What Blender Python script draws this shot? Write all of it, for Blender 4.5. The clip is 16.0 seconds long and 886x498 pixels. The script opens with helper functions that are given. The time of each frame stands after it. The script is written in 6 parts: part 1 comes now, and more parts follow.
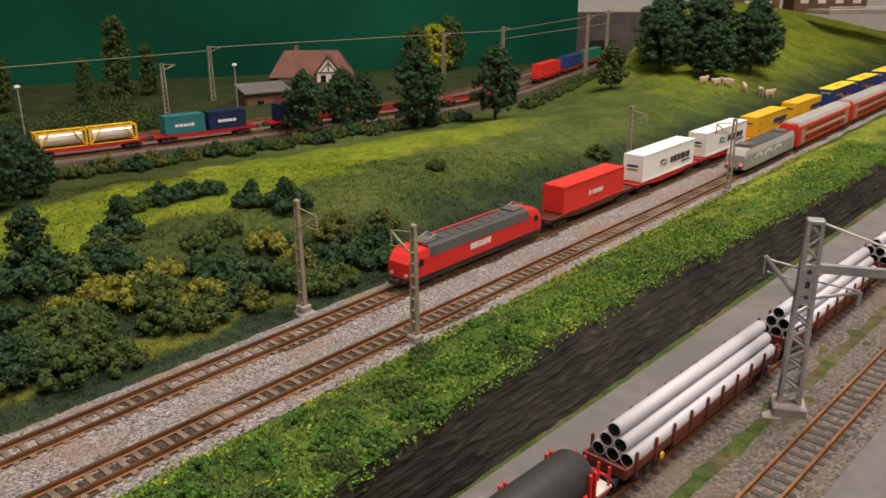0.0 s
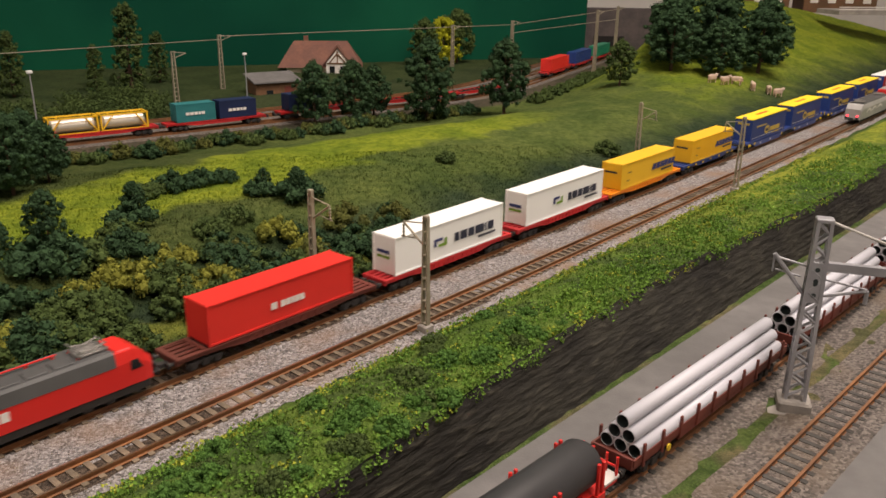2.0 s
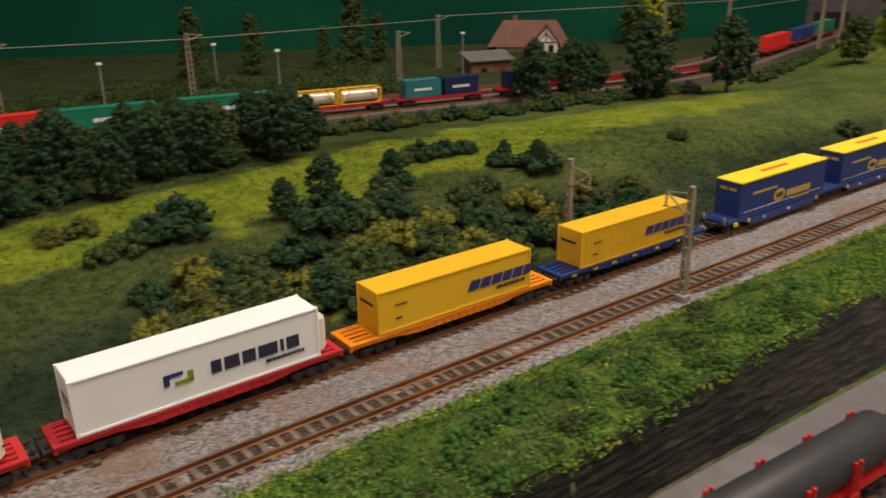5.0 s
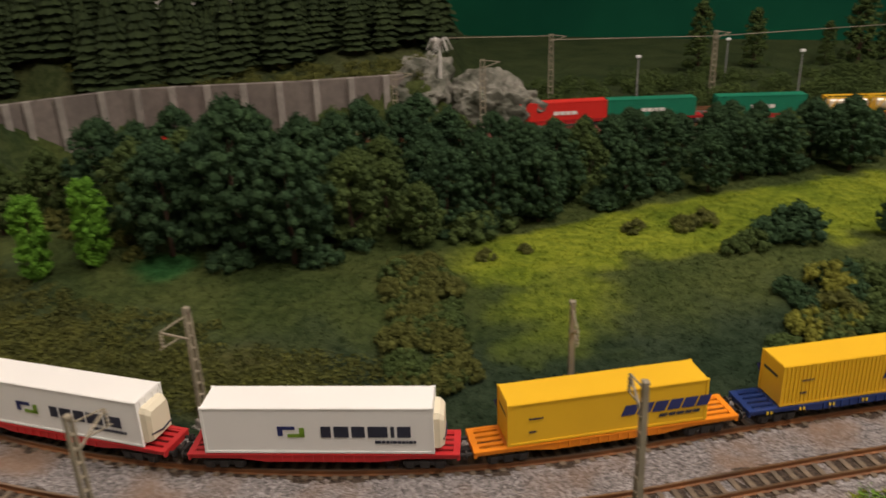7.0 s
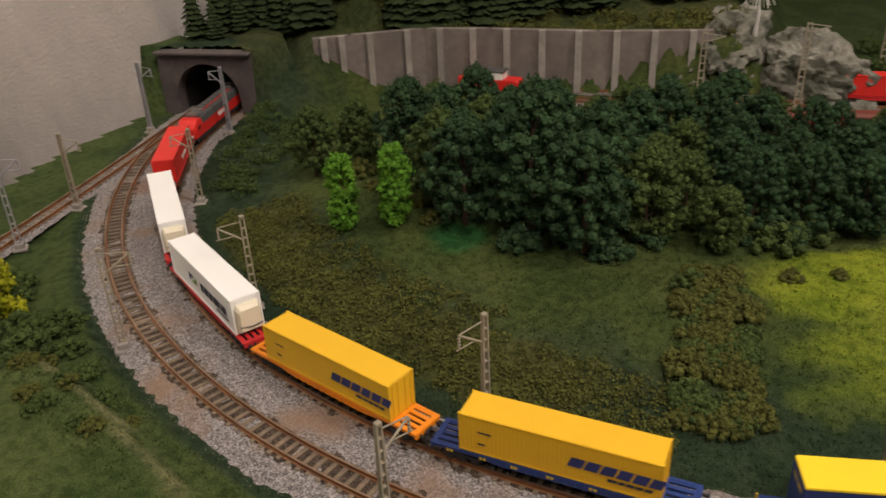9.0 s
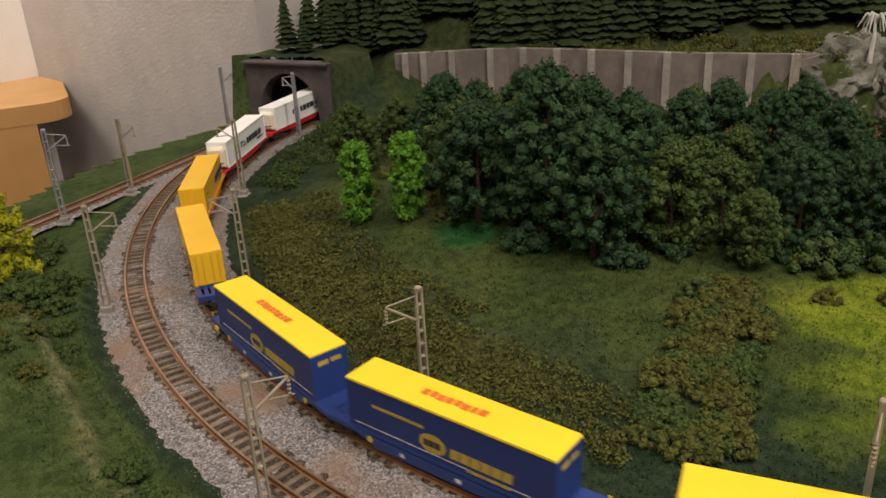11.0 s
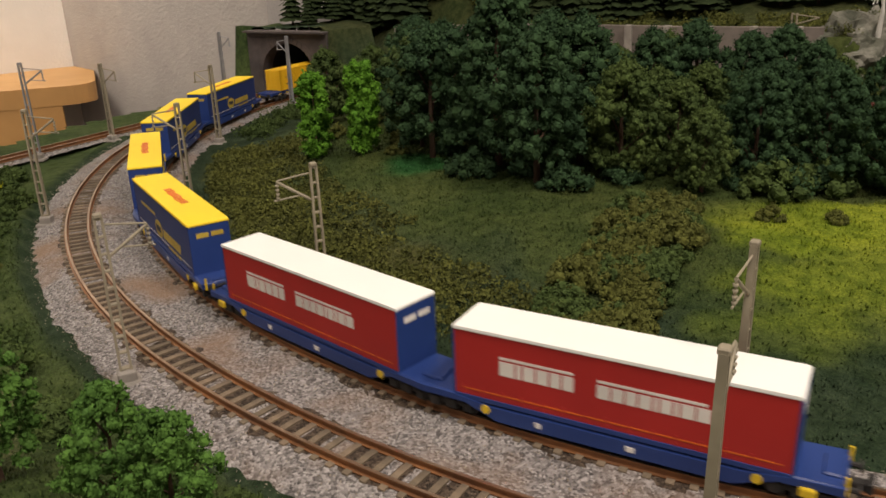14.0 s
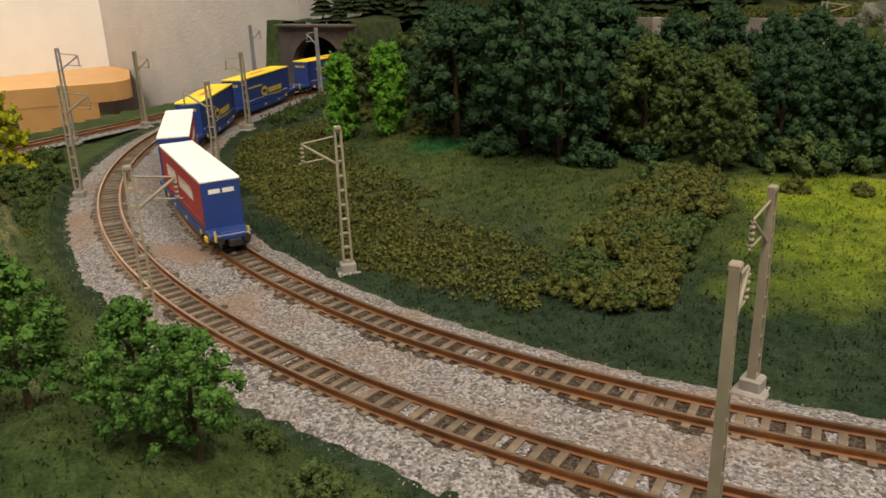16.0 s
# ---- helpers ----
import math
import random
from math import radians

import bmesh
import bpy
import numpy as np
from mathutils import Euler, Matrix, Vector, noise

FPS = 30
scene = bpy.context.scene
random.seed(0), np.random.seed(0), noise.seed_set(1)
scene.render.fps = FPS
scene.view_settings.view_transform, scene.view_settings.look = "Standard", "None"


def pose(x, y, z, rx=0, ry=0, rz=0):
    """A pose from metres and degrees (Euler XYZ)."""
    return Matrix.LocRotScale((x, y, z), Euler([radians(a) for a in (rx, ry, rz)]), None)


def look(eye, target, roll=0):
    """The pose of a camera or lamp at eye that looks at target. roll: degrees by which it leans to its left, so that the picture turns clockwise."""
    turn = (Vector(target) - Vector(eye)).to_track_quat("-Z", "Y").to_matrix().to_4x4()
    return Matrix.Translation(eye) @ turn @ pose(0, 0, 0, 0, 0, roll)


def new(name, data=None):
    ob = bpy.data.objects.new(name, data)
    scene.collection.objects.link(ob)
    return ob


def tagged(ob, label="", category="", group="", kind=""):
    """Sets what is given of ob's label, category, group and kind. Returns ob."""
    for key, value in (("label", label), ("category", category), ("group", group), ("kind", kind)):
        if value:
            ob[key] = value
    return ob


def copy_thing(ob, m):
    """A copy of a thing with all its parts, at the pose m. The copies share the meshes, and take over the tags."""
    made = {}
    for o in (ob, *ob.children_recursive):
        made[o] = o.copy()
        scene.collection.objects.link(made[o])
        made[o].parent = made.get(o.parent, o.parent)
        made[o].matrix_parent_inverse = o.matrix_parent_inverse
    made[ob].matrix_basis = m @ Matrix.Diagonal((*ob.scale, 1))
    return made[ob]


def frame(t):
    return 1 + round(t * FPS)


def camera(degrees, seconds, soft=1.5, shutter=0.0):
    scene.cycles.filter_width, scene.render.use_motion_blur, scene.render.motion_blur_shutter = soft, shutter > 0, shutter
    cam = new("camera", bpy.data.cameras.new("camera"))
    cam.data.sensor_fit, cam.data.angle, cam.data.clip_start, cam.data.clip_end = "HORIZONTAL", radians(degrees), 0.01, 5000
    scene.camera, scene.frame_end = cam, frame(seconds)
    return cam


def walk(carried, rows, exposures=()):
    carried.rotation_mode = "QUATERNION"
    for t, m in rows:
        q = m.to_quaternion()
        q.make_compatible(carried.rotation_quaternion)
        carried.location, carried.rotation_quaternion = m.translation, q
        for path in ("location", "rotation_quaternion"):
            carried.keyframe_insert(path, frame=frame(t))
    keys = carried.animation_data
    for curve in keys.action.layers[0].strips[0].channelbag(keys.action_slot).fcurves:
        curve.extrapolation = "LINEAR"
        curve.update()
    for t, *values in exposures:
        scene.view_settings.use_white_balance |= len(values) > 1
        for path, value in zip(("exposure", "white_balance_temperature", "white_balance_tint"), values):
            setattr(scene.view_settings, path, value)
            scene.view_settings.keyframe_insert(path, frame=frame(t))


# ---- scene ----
# The camera: seconds, place in millimetres, turn in degrees.
cam = camera(57.56, 16.0, soft=1.6, shutter=0.35)
PATH = [
    (0, 134.93, 50.93, 151.78, 71.187, 0.202, -19.806),
    (0.5, 130.42, 47.75, 153.30, 71.234, -0.116, -19.666),
    (1, 129.34, 49.61, 153.05, 71.222, -0.429, -19.347),
    (1.5, 129.30, 47.98, 152.96, 71.076, -0.626, -19.350),
    (2, 129.80, 48.33, 152.46, 70.696, -0.782, -19.273),
    (2.5, 129.70, 46.81, 151.65, 70.831, -0.680, -19.151),
    (3, 127.00, 45.84, 150.25, 71.006, -0.731, -19.139),
    (3.2, 126.20, 45.17, 150.47, 70.939, -0.607, -19.034),
    (5.3, 72.14, 37.94, 150.64, 69.421, 1.063, -3.393),
    (5.5, 59.46, 31.93, 153.26, 69.487, 1.116, -0.861),
    (6, 21.44, 6.94, 162.36, 68.881, 1.152, 7.054),
    (6.5, -11.19, -13.30, 168.18, 68.149, 1.687, 14.203),
    (7, -30.80, -35.83, 189.87, 68.032, 1.957, 20.429),
    (7.5, -42.51, -43.87, 208.48, 67.270, 2.950, 27.476),
    (8, -50.71, -41.43, 221.26, 65.256, 2.757, 33.250),
    (8.5, -58.84, -32.61, 228.48, 63.271, 2.613, 35.785),
    (9, -60.63, -23.16, 228.17, 62.217, 2.361, 39.753),
    (9.2, -58.26, -14.65, 222.67, 62.222, 2.719, 41.968),
    (11.3, -6.55, 47.15, 176.18, 67.656, 3.020, 52.682),
    (11.5, -3.40, 50.20, 173.51, 67.909, 3.287, 53.552),
    (12, 1.03, 58.06, 159.81, 69.020, 3.081, 55.626),
    (12.5, 12.13, 65.70, 145.62, 69.410, 2.656, 55.766),
    (13, 19.23, 75.06, 135.73, 69.232, 1.962, 55.424),
    (13.5, 22.93, 78.91, 128.20, 69.481, 1.723, 55.443),
    (14, 23.21, 79.50, 121.53, 69.727, 1.841, 55.807),
    (14.5, 27.96, 77.44, 112.86, 69.963, 1.821, 56.286),
    (15, 29.45, 77.93, 111.16, 70.161, 1.896, 56.886),
    (15.5, 29.60, 77.06, 108.55, 70.381, 1.868, 57.567),
    (16, 31.19, 76.69, 107.24, 70.476, 1.942, 57.921),
]
walk(cam, [(t, pose(x / 1000, y / 1000, z / 1000, rx, ry, rz)) for t, x, y, z, rx, ry, rz in PATH], exposures=[(0, -0.15, 6400, 11), (3.2, -0.15, 6550, 12), (5.5, -0.55, 6500, 11), (9.2, -0.46, 6500, 11), (12.5, -0.28, 6300, 8), (14.5, -0.37, 6600, 8), (15, -0.22, 6550, 4), (16, -0.12, 6550, 3)])

# ---- light: warm room lamps above the layout, an added wall fill, a dim room all round ----
world = bpy.data.worlds.new("world")
scene.world = world
world.use_nodes = True
world.node_tree.nodes["Background"].inputs[0].default_value = (1.0, 0.86, 0.78, 1)
world.node_tree.nodes["Background"].inputs[1].default_value = 0.36


def area_lamp(name, at, target, size, watts, colour):
    data = bpy.data.lights.new(name, "AREA")
    data.shape, data.size, data.size_y, data.energy, data.color = "RECTANGLE", size[0], size[1], watts, (colour[0] * 0.96, colour[1], colour[2])
    ob = new(name, data)
    ob.matrix_world = look(at, target)
    return ob


area_lamp("ceiling_lamp", (0.4, -0.3, 1.4), (0.0, 0.4, 0), (0.3, 0.9), 25.0, (1.0, 0.83, 0.73))
area_lamp("ceiling_lamp", (-0.75, 0.9, 1.6), (-0.7, 0.6, 0), (0.25, 0.7), 9.0, (1.0, 0.83, 0.73))
area_lamp("ceiling_lamp", (0.8, 0.5, 1.35), (0.6, 0.48, 0), (0.25, 0.7), 27.0, (1.0, 0.83, 0.73))
# Unseen fill light, added to brighten the white plastered wall.
area_lamp("wall_lamp", (-1.25, -0.1, 0.75), (-1.5, 0.1, 0.1), (0.3, 0.3), 9.0, (1.0, 0.85, 0.72))

MM = 0.001
RNG = np.random.default_rng(5)


def smooth(a, b, x):
    u = np.clip((np.asarray(x, float) - a) / (b - a), 0, 1)
    return u * u * (3 - 2 * u)


# ---- materials ----
def mat(name, col, col2=None, size=3.0, rough=0.6, metal=0.0, bump=0.0, bump_size=1.0, fine=0.35, spec=0.4, island=0.0, objrand=0.0, glow=None):
    """A surface in two tones at two scales, sizes in millimetres; island and objrand: how much single pieces differ."""
    m = bpy.data.materials.new(name)
    m.use_nodes = True
    nt = m.node_tree
    b = nt.nodes["Principled BSDF"]
    b.inputs["Roughness"].default_value, b.inputs["Metallic"].default_value = rough, metal
    b.inputs["Specular IOR Level"].default_value = spec
    if glow:
        b.inputs["Emission Color"].default_value, b.inputs["Emission Strength"].default_value = (*glow[:3], 1), glow[3]
    co = nt.nodes.new("ShaderNodeTexCoord")
    col2 = col2 or tuple(c * 0.75 for c in col)

    def noise_tex(mm, detail=4):
        n = nt.nodes.new("ShaderNodeTexNoise")
        n.inputs["Scale"].default_value, n.inputs["Detail"].default_value = 1000.0 / mm, detail
        nt.links.new(co.outputs["Object"], n.inputs["Vector"])
        return n

    def mixed(fac, a, c, kind="MIX"):
        x = nt.nodes.new("ShaderNodeMix")
        x.data_type, x.blend_type = "RGBA", kind
        for sock, v in ((x.inputs["Factor"], fac), (x.inputs["A"], a), (x.inputs["B"], c)):
            if isinstance(v, bpy.types.NodeSocket):
                nt.links.new(v, sock)
            elif isinstance(v, tuple):
                sock.default_value = (*v, 1)
            else:
                sock.default_value = v
        return x.outputs["Result"]

    def ramp(sock, lo, hi):
        r = nt.nodes.new("ShaderNodeMapRange")
        r.inputs["From Min"].default_value, r.inputs["From Max"].default_value = lo, hi
        nt.links.new(sock, r.inputs["Value"])
        return r.outputs["Result"]

    big = noise_tex(size * 6, 3)
    small = noise_tex(size, 5)
    c = mixed(ramp(big.outputs["Fac"], 0.35, 0.65), col, col2)
    c = mixed(ramp(small.outputs["Fac"], 0.3, 0.7), c, mixed(fine, c, tuple(min(1, v * 0.55) for v in col2)))
    if island:
        g = nt.nodes.new("ShaderNodeNewGeometry")
        c = mixed(ramp(g.outputs["Random Per Island"], -1.0 / island, 1.0), c, mixed(1.0, c, (1.5, 1.45, 1.1), "MULTIPLY"))
    if objrand:
        o = nt.nodes.new("ShaderNodeObjectInfo")
        c = mixed(ramp(o.outputs["Random"], 0.0, 1.0 / objrand), c, mixed(1.0, c, (0.55, 0.6, 0.6), "MULTIPLY"))
    nt.links.new(c, b.inputs["Base Color"])
    if bump:
        n = noise_tex(bump_size, 5)
        k = nt.nodes.new("ShaderNodeBump")
        k.inputs["Strength"].default_value, k.inputs["Distance"].default_value = 1.0, bump * MM
        nt.links.new(n.outputs["Fac"], k.inputs["Height"])
        nt.links.new(k.outputs["Normal"], b.inputs["Normal"])
    return m


def grain_mat(name, tones, size, bump, rough=0.85, patch=None):
    """Loose grains: cells of their own tone with relief; patch: a stain of another tone."""
    m = bpy.data.materials.new(name)
    m.use_nodes = True
    nt = m.node_tree
    b = nt.nodes["Principled BSDF"]
    b.inputs["Roughness"].default_value = rough
    b.inputs["Specular IOR Level"].default_value = 0.25
    co = nt.nodes.new("ShaderNodeTexCoord")
    v = nt.nodes.new("ShaderNodeTexVoronoi")
    v.inputs["Scale"].default_value = 1000.0 / size
    nt.links.new(co.outputs["Object"], v.inputs["Vector"])
    sep = nt.nodes.new("ShaderNodeSeparateColor")
    nt.links.new(v.outputs["Color"], sep.inputs[0])
    r = nt.nodes.new("ShaderNodeValToRGB")
    r.color_ramp.elements[0].color, r.color_ramp.elements[1].color = (*tones[0], 1), (*tones[-1], 1)
    for i, t in enumerate(tones[1:-1]):
        e = r.color_ramp.elements.new((i + 1) / (len(tones) - 1))
        e.color = (*t, 1)
    nt.links.new(sep.outputs[0], r.inputs["Fac"])
    out = r.outputs["Color"]
    if patch:
        n = nt.nodes.new("ShaderNodeTexNoise")
        n.inputs["Scale"].default_value, n.inputs["Detail"].default_value = 1000.0 / patch[1], 4
        nt.links.new(co.outputs["Object"], n.inputs["Vector"])
        mr = nt.nodes.new("ShaderNodeMapRange")
        mr.inputs["From Min"].default_value, mr.inputs["From Max"].default_value, mr.inputs["To Max"].default_value = 0.5, 0.7, 0.8
        nt.links.new(n.outputs["Fac"], mr.inputs["Value"])
        x = nt.nodes.new("ShaderNodeMix")
        x.data_type = "RGBA"
        nt.links.new(mr.outputs["Result"], x.inputs["Factor"])
        nt.links.new(out, x.inputs["A"])
        x.inputs["B"].default_value = (*patch[0], 1)
        out = x.outputs["Result"]
    nt.links.new(out, b.inputs["Base Color"])
    k = nt.nodes.new("ShaderNodeBump")
    k.inputs["Distance"].default_value = bump * MM
    k.invert = True
    nt.links.new(v.outputs["Distance"], k.inputs["Height"])
    nt.links.new(k.outputs["Normal"], b.inputs["Normal"])
    return m


def ground_mat():
    """Turf in the tones that the painted and flocked ground has, mixed by the mesh's own 'turf' colours."""
    m = bpy.data.materials.new("turf")
    m.use_nodes = True
    nt = m.node_tree
    b = nt.nodes["Principled BSDF"]
    b.inputs["Roughness"].default_value = 0.95
    b.inputs["Specular IOR Level"].default_value = 0.1
    co = nt.nodes.new("ShaderNodeTexCoord")
    at = nt.nodes.new("ShaderNodeVertexColor")
    at.layer_name = "turf"
    noises = []
    for mm, det in ((45, 3), (5, 4), (0.9, 3)):
        n = nt.nodes.new("ShaderNodeTexNoise")
        n.inputs["Scale"].default_value, n.inputs["Detail"].default_value = 1000.0 / mm, det
        nt.links.new(co.outputs["Object"], n.inputs["Vector"])
        noises.append(n)
    out = at.outputs["Color"]
    for n, lo, hi, tone in ((noises[0], 0.4, 0.65, (0.62, 0.72, 0.7)), (noises[1], 0.42, 0.62, (0.6, 0.66, 0.6)), (noises[2], 0.45, 0.6, (1.45, 1.4, 1.3))):
        mr = nt.nodes.new("ShaderNodeMapRange")
        mr.inputs["From Min"].default_value, mr.inputs["From Max"].default_value = lo, hi
        nt.links.new(n.outputs["Fac"], mr.inputs["Value"])
        x = nt.nodes.new("ShaderNodeMix")
        x.data_type, x.blend_type = "RGBA", "MULTIPLY"
        nt.links.new(mr.outputs["Result"], x.inputs["Factor"])
        nt.links.new(out, x.inputs["A"])
        x.inputs["B"].default_value = (*tone, 1)
        out = x.outputs["Result"]
    nt.links.new(out, b.inputs["Base Color"])
    k = nt.nodes.new("ShaderNodeBump")
    k.inputs["Distance"].default_value = 1.1 * MM
    nt.links.new(noises[2].outputs["Fac"], k.inputs["Height"])
    nt.links.new(k.outputs["Normal"], b.inputs["Normal"])
    return m


TURF = ground_mat()
BALLAST = grain_mat("ballast", [(0.07, 0.063, 0.062), (0.155, 0.142, 0.139), (0.24, 0.222, 0.218), (0.37, 0.345, 0.338)], 0.75, 0.5, patch=((0.22, 0.14, 0.09), 34))
GRAVEL = grain_mat("yard_gravel", [(0.05, 0.044, 0.04), (0.11, 0.094, 0.083), (0.19, 0.165, 0.148)], 1.0, 0.5, patch=((0.13, 0.1, 0.07), 50))
RAIL = mat("rusty_rail", (0.3, 0.13, 0.05), (0.17, 0.08, 0.04), 3, 0.55, 0.35, 0.1, 0.8)
RAILTOP = mat("rail_head", (0.5, 0.38, 0.28), (0.3, 0.19, 0.12), 8, 0.28, 0.85, 0.02, 1)
SLEEPER = mat("sleeper_wood", (0.235, 0.175, 0.118), (0.15, 0.11, 0.078), 2, 0.85, 0, 0.2, 0.8, objrand=0.7)
DARKTIE = mat("dark_sleeper", (0.07, 0.065, 0.06), (0.045, 0.04, 0.035), 2, 0.8, 0, 0.1, 0.8)
RED = mat("red_paint", (0.62, 0.025, 0.02), (0.52, 0.018, 0.016), 15, 0.38, fine=0.1)
CONT_RED = mat("red_container", (0.66, 0.03, 0.022), (0.56, 0.025, 0.02), 12, 0.45, fine=0.12)
WAGRED = mat("red_wagon_paint", (0.6, 0.03, 0.03), (0.45, 0.025, 0.03), 6, 0.45, fine=0.25)
BROWN = mat("brown_wagon_paint", (0.16, 0.035, 0.025), (0.11, 0.03, 0.02), 5, 0.6, fine=0.3)
WHITE = mat("white_paint", (0.82, 0.82, 0.8), (0.76, 0.76, 0.74), 20, 0.45, fine=0.04)
CREAM = mat("cream_plastic", (0.74, 0.68, 0.52), (0.66, 0.58, 0.42), 10, 0.5, fine=0.1)
YELLOW = mat("yellow_paint", (0.76, 0.45, 0.02), (0.68, 0.39, 0.016), 18, 0.42, fine=0.08)
ORANGE = mat("orange_paint", (0.85, 0.27, 0.012), (0.75, 0.22, 0.01), 8, 0.45, fine=0.15)
BLUE = mat("blue_paint", (0.022, 0.05, 0.2), (0.016, 0.035, 0.15), 10, 0.4, fine=0.15)
TARPBLUE = mat("blue_tarp", (0.02, 0.04, 0.17), (0.015, 0.03, 0.12), 14, 0.5, bump=0.1, bump_size=9, fine=0.15)
TARPRED = mat("red_tarp", (0.42, 0.025, 0.022), (0.32, 0.02, 0.02), 14, 0.5, bump=0.12, bump_size=9, fine=0.15)
ROOFYEL = mat("yellow_tarp", (0.85, 0.62, 0.02), (0.78, 0.54, 0.02), 14, 0.6, fine=0.1)
INK = mat("dark_lettering", (0.03, 0.035, 0.06), None, 6, 0.5)
INKBLUE = mat("blue_lettering", (0.03, 0.04, 0.16), None, 6, 0.5)
INKGREEN = mat("green_lettering", (0.2, 0.36, 0.03), None, 6, 0.5)
INKWHITE = mat("white_lettering", (0.78, 0.74, 0.7), None, 6, 0.5, fine=0.05)
INKGOLD = mat("gold_lettering", (0.55, 0.4, 0.06), None, 6, 0.5)
INKRED = mat("orange_lettering", (0.75, 0.16, 0.02), None, 6, 0.5)
DARK = mat("dark_underframe", (0.035, 0.03, 0.028), (0.02, 0.018, 0.017), 4, 0.65, fine=0.4)
ROOFGREY = mat("grey_loco_roof", (0.075, 0.075, 0.075), (0.05, 0.05, 0.05), 8, 0.55, fine=0.25)
GREYPAINT = mat("silver_grey_paint", (0.4, 0.39, 0.38), (0.3, 0.29, 0.28), 8, 0.45)
GLASS = mat("dark_window", (0.015, 0.018, 0.022), None, 8, 0.12, spec=0.7)
METAL = mat("bare_metal", (0.5, 0.48, 0.46), (0.35, 0.33, 0.32), 3, 0.35, 0.8)
YELDOT = mat("yellow_marking", (0.8, 0.55, 0.03), None, 6, 0.5)
REDLAMP = mat("red_tail_lamp", (0.8, 0.02, 0.02), None, 6, 0.4, glow=(1.0, 0.03, 0.05, 6.0))
MAST = mat("mast_paint", (0.33, 0.29, 0.21), (0.22, 0.19, 0.14), 5, 0.6, fine=0.35)
MASTGREY = mat("galvanised_mast", (0.4, 0.4, 0.42), (0.27, 0.27, 0.29), 4, 0.45, 0.4)
WIREWHITE = mat("pale_tube", (0.6, 0.58, 0.54), None, 5, 0.5)
CONCRETE = mat("concrete", (0.33, 0.3, 0.27), (0.22, 0.2, 0.18), 5, 0.9, 0, 0.2, 0.8)
WALLSTONE = mat("retaining_wall_stone", (0.2, 0.17, 0.15), (0.13, 0.11, 0.1), 6, 0.9, 0, 0.4, 1.2)
def layered_rock():
    """Dark slate in thin level layers along the wall, with pale scratches and moss."""
    m = mat("slate_rock", (0.012, 0.011, 0.01), (0.03, 0.028, 0.022), 5, 0.8, fine=0.5, spec=0.15)
    nt = m.node_tree
    b = nt.nodes["Principled BSDF"]
    base = b.inputs["Base Color"].links[0].from_socket
    co = nt.nodes.new("ShaderNodeTexCoord")
    turned = nt.nodes.new("ShaderNodeMapping")
    turned.inputs["Rotation"].default_value = (0, 0, radians(-28))
    wide = nt.nodes.new("ShaderNodeMapping")
    wide.inputs["Scale"].default_value = (0.2, 1.0, 1.0)
    nt.links.new(co.outputs["Object"], turned.inputs["Vector"])
    nt.links.new(turned.outputs["Vector"], wide.inputs["Vector"])
    layers = nt.nodes.new("ShaderNodeTexNoise")
    layers.inputs["Scale"].default_value, layers.inputs["Detail"].default_value = 480.0, 6
    nt.links.new(wide.outputs["Vector"], layers.inputs["Vector"])
    pale = nt.nodes.new("ShaderNodeMapRange")
    pale.inputs["From Min"].default_value, pale.inputs["From Max"].default_value, pale.inputs["To Max"].default_value = 0.56, 0.74, 0.5
    nt.links.new(layers.outputs["Fac"], pale.inputs["Value"])
    x = nt.nodes.new("ShaderNodeMix")
    x.data_type = "RGBA"
    nt.links.new(pale.outputs["Result"], x.inputs["Factor"])
    nt.links.new(base, x.inputs["A"])
    x.inputs["B"].default_value = (0.085, 0.078, 0.06, 1)
    nt.links.new(x.outputs["Result"], b.inputs["Base Color"])
    k = nt.nodes.new("ShaderNodeBump")
    k.inputs["Distance"].default_value = 1.6 * MM
    nt.links.new(layers.outputs["Fac"], k.inputs["Height"])
    nt.links.new(k.outputs["Normal"], b.inputs["Normal"])
    return m


DARKROCK = layered_rock()
ROCK = mat("weathered_rock", (0.27, 0.26, 0.22), (0.06, 0.065, 0.045), 4, 0.9, 0, 0.8, 3, fine=0.5)
PORTALSTONE = mat("portal_stone", (0.1, 0.08, 0.075), (0.06, 0.05, 0.05), 5, 0.85, 0, 0.3, 1.0)
TUNNELSHADE = mat("tunnel_shade", (0.015, 0.013, 0.012), None, 8, 0.95)
# Grey copy of the white plaster: the wall's shade is in its colour.
PLASTERSHADE = mat("rough_shaded_plaster", (0.42, 0.39, 0.37), (0.37, 0.345, 0.33), 30, 0.95, 0, 0.9, 4, fine=0.2)
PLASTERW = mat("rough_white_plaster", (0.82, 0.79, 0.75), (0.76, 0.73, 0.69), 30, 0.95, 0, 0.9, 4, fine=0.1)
PINE = mat("pine_board", (0.62, 0.36, 0.14), (0.5, 0.27, 0.095), 30, 0.45, 0, 0.05, 5, fine=0.2)
PAINTGREEN = mat("green_backdrop_paint", (0.002, 0.04, 0.025), (0.006, 0.078, 0.04), 60, 0.9, fine=0.25, spec=0.08)
TRUNK = mat("bark", (0.09, 0.05, 0.03), (0.05, 0.03, 0.02), 3, 0.9, 0, 0.3, 1)
PIPEGREY = mat("grey_pipe", (0.5, 0.5, 0.55), (0.44, 0.44, 0.48), 10, 0.45, fine=0.08)
# Shade inside hollows, put into a near-black colour.
HOLLOWSHADE = mat("hollow_shade", (0.02, 0.03, 0.03), None, 8, 0.8)
PIPEBLACK = mat("black_pipe", (0.035, 0.035, 0.037), (0.025, 0.025, 0.027), 10, 0.5)
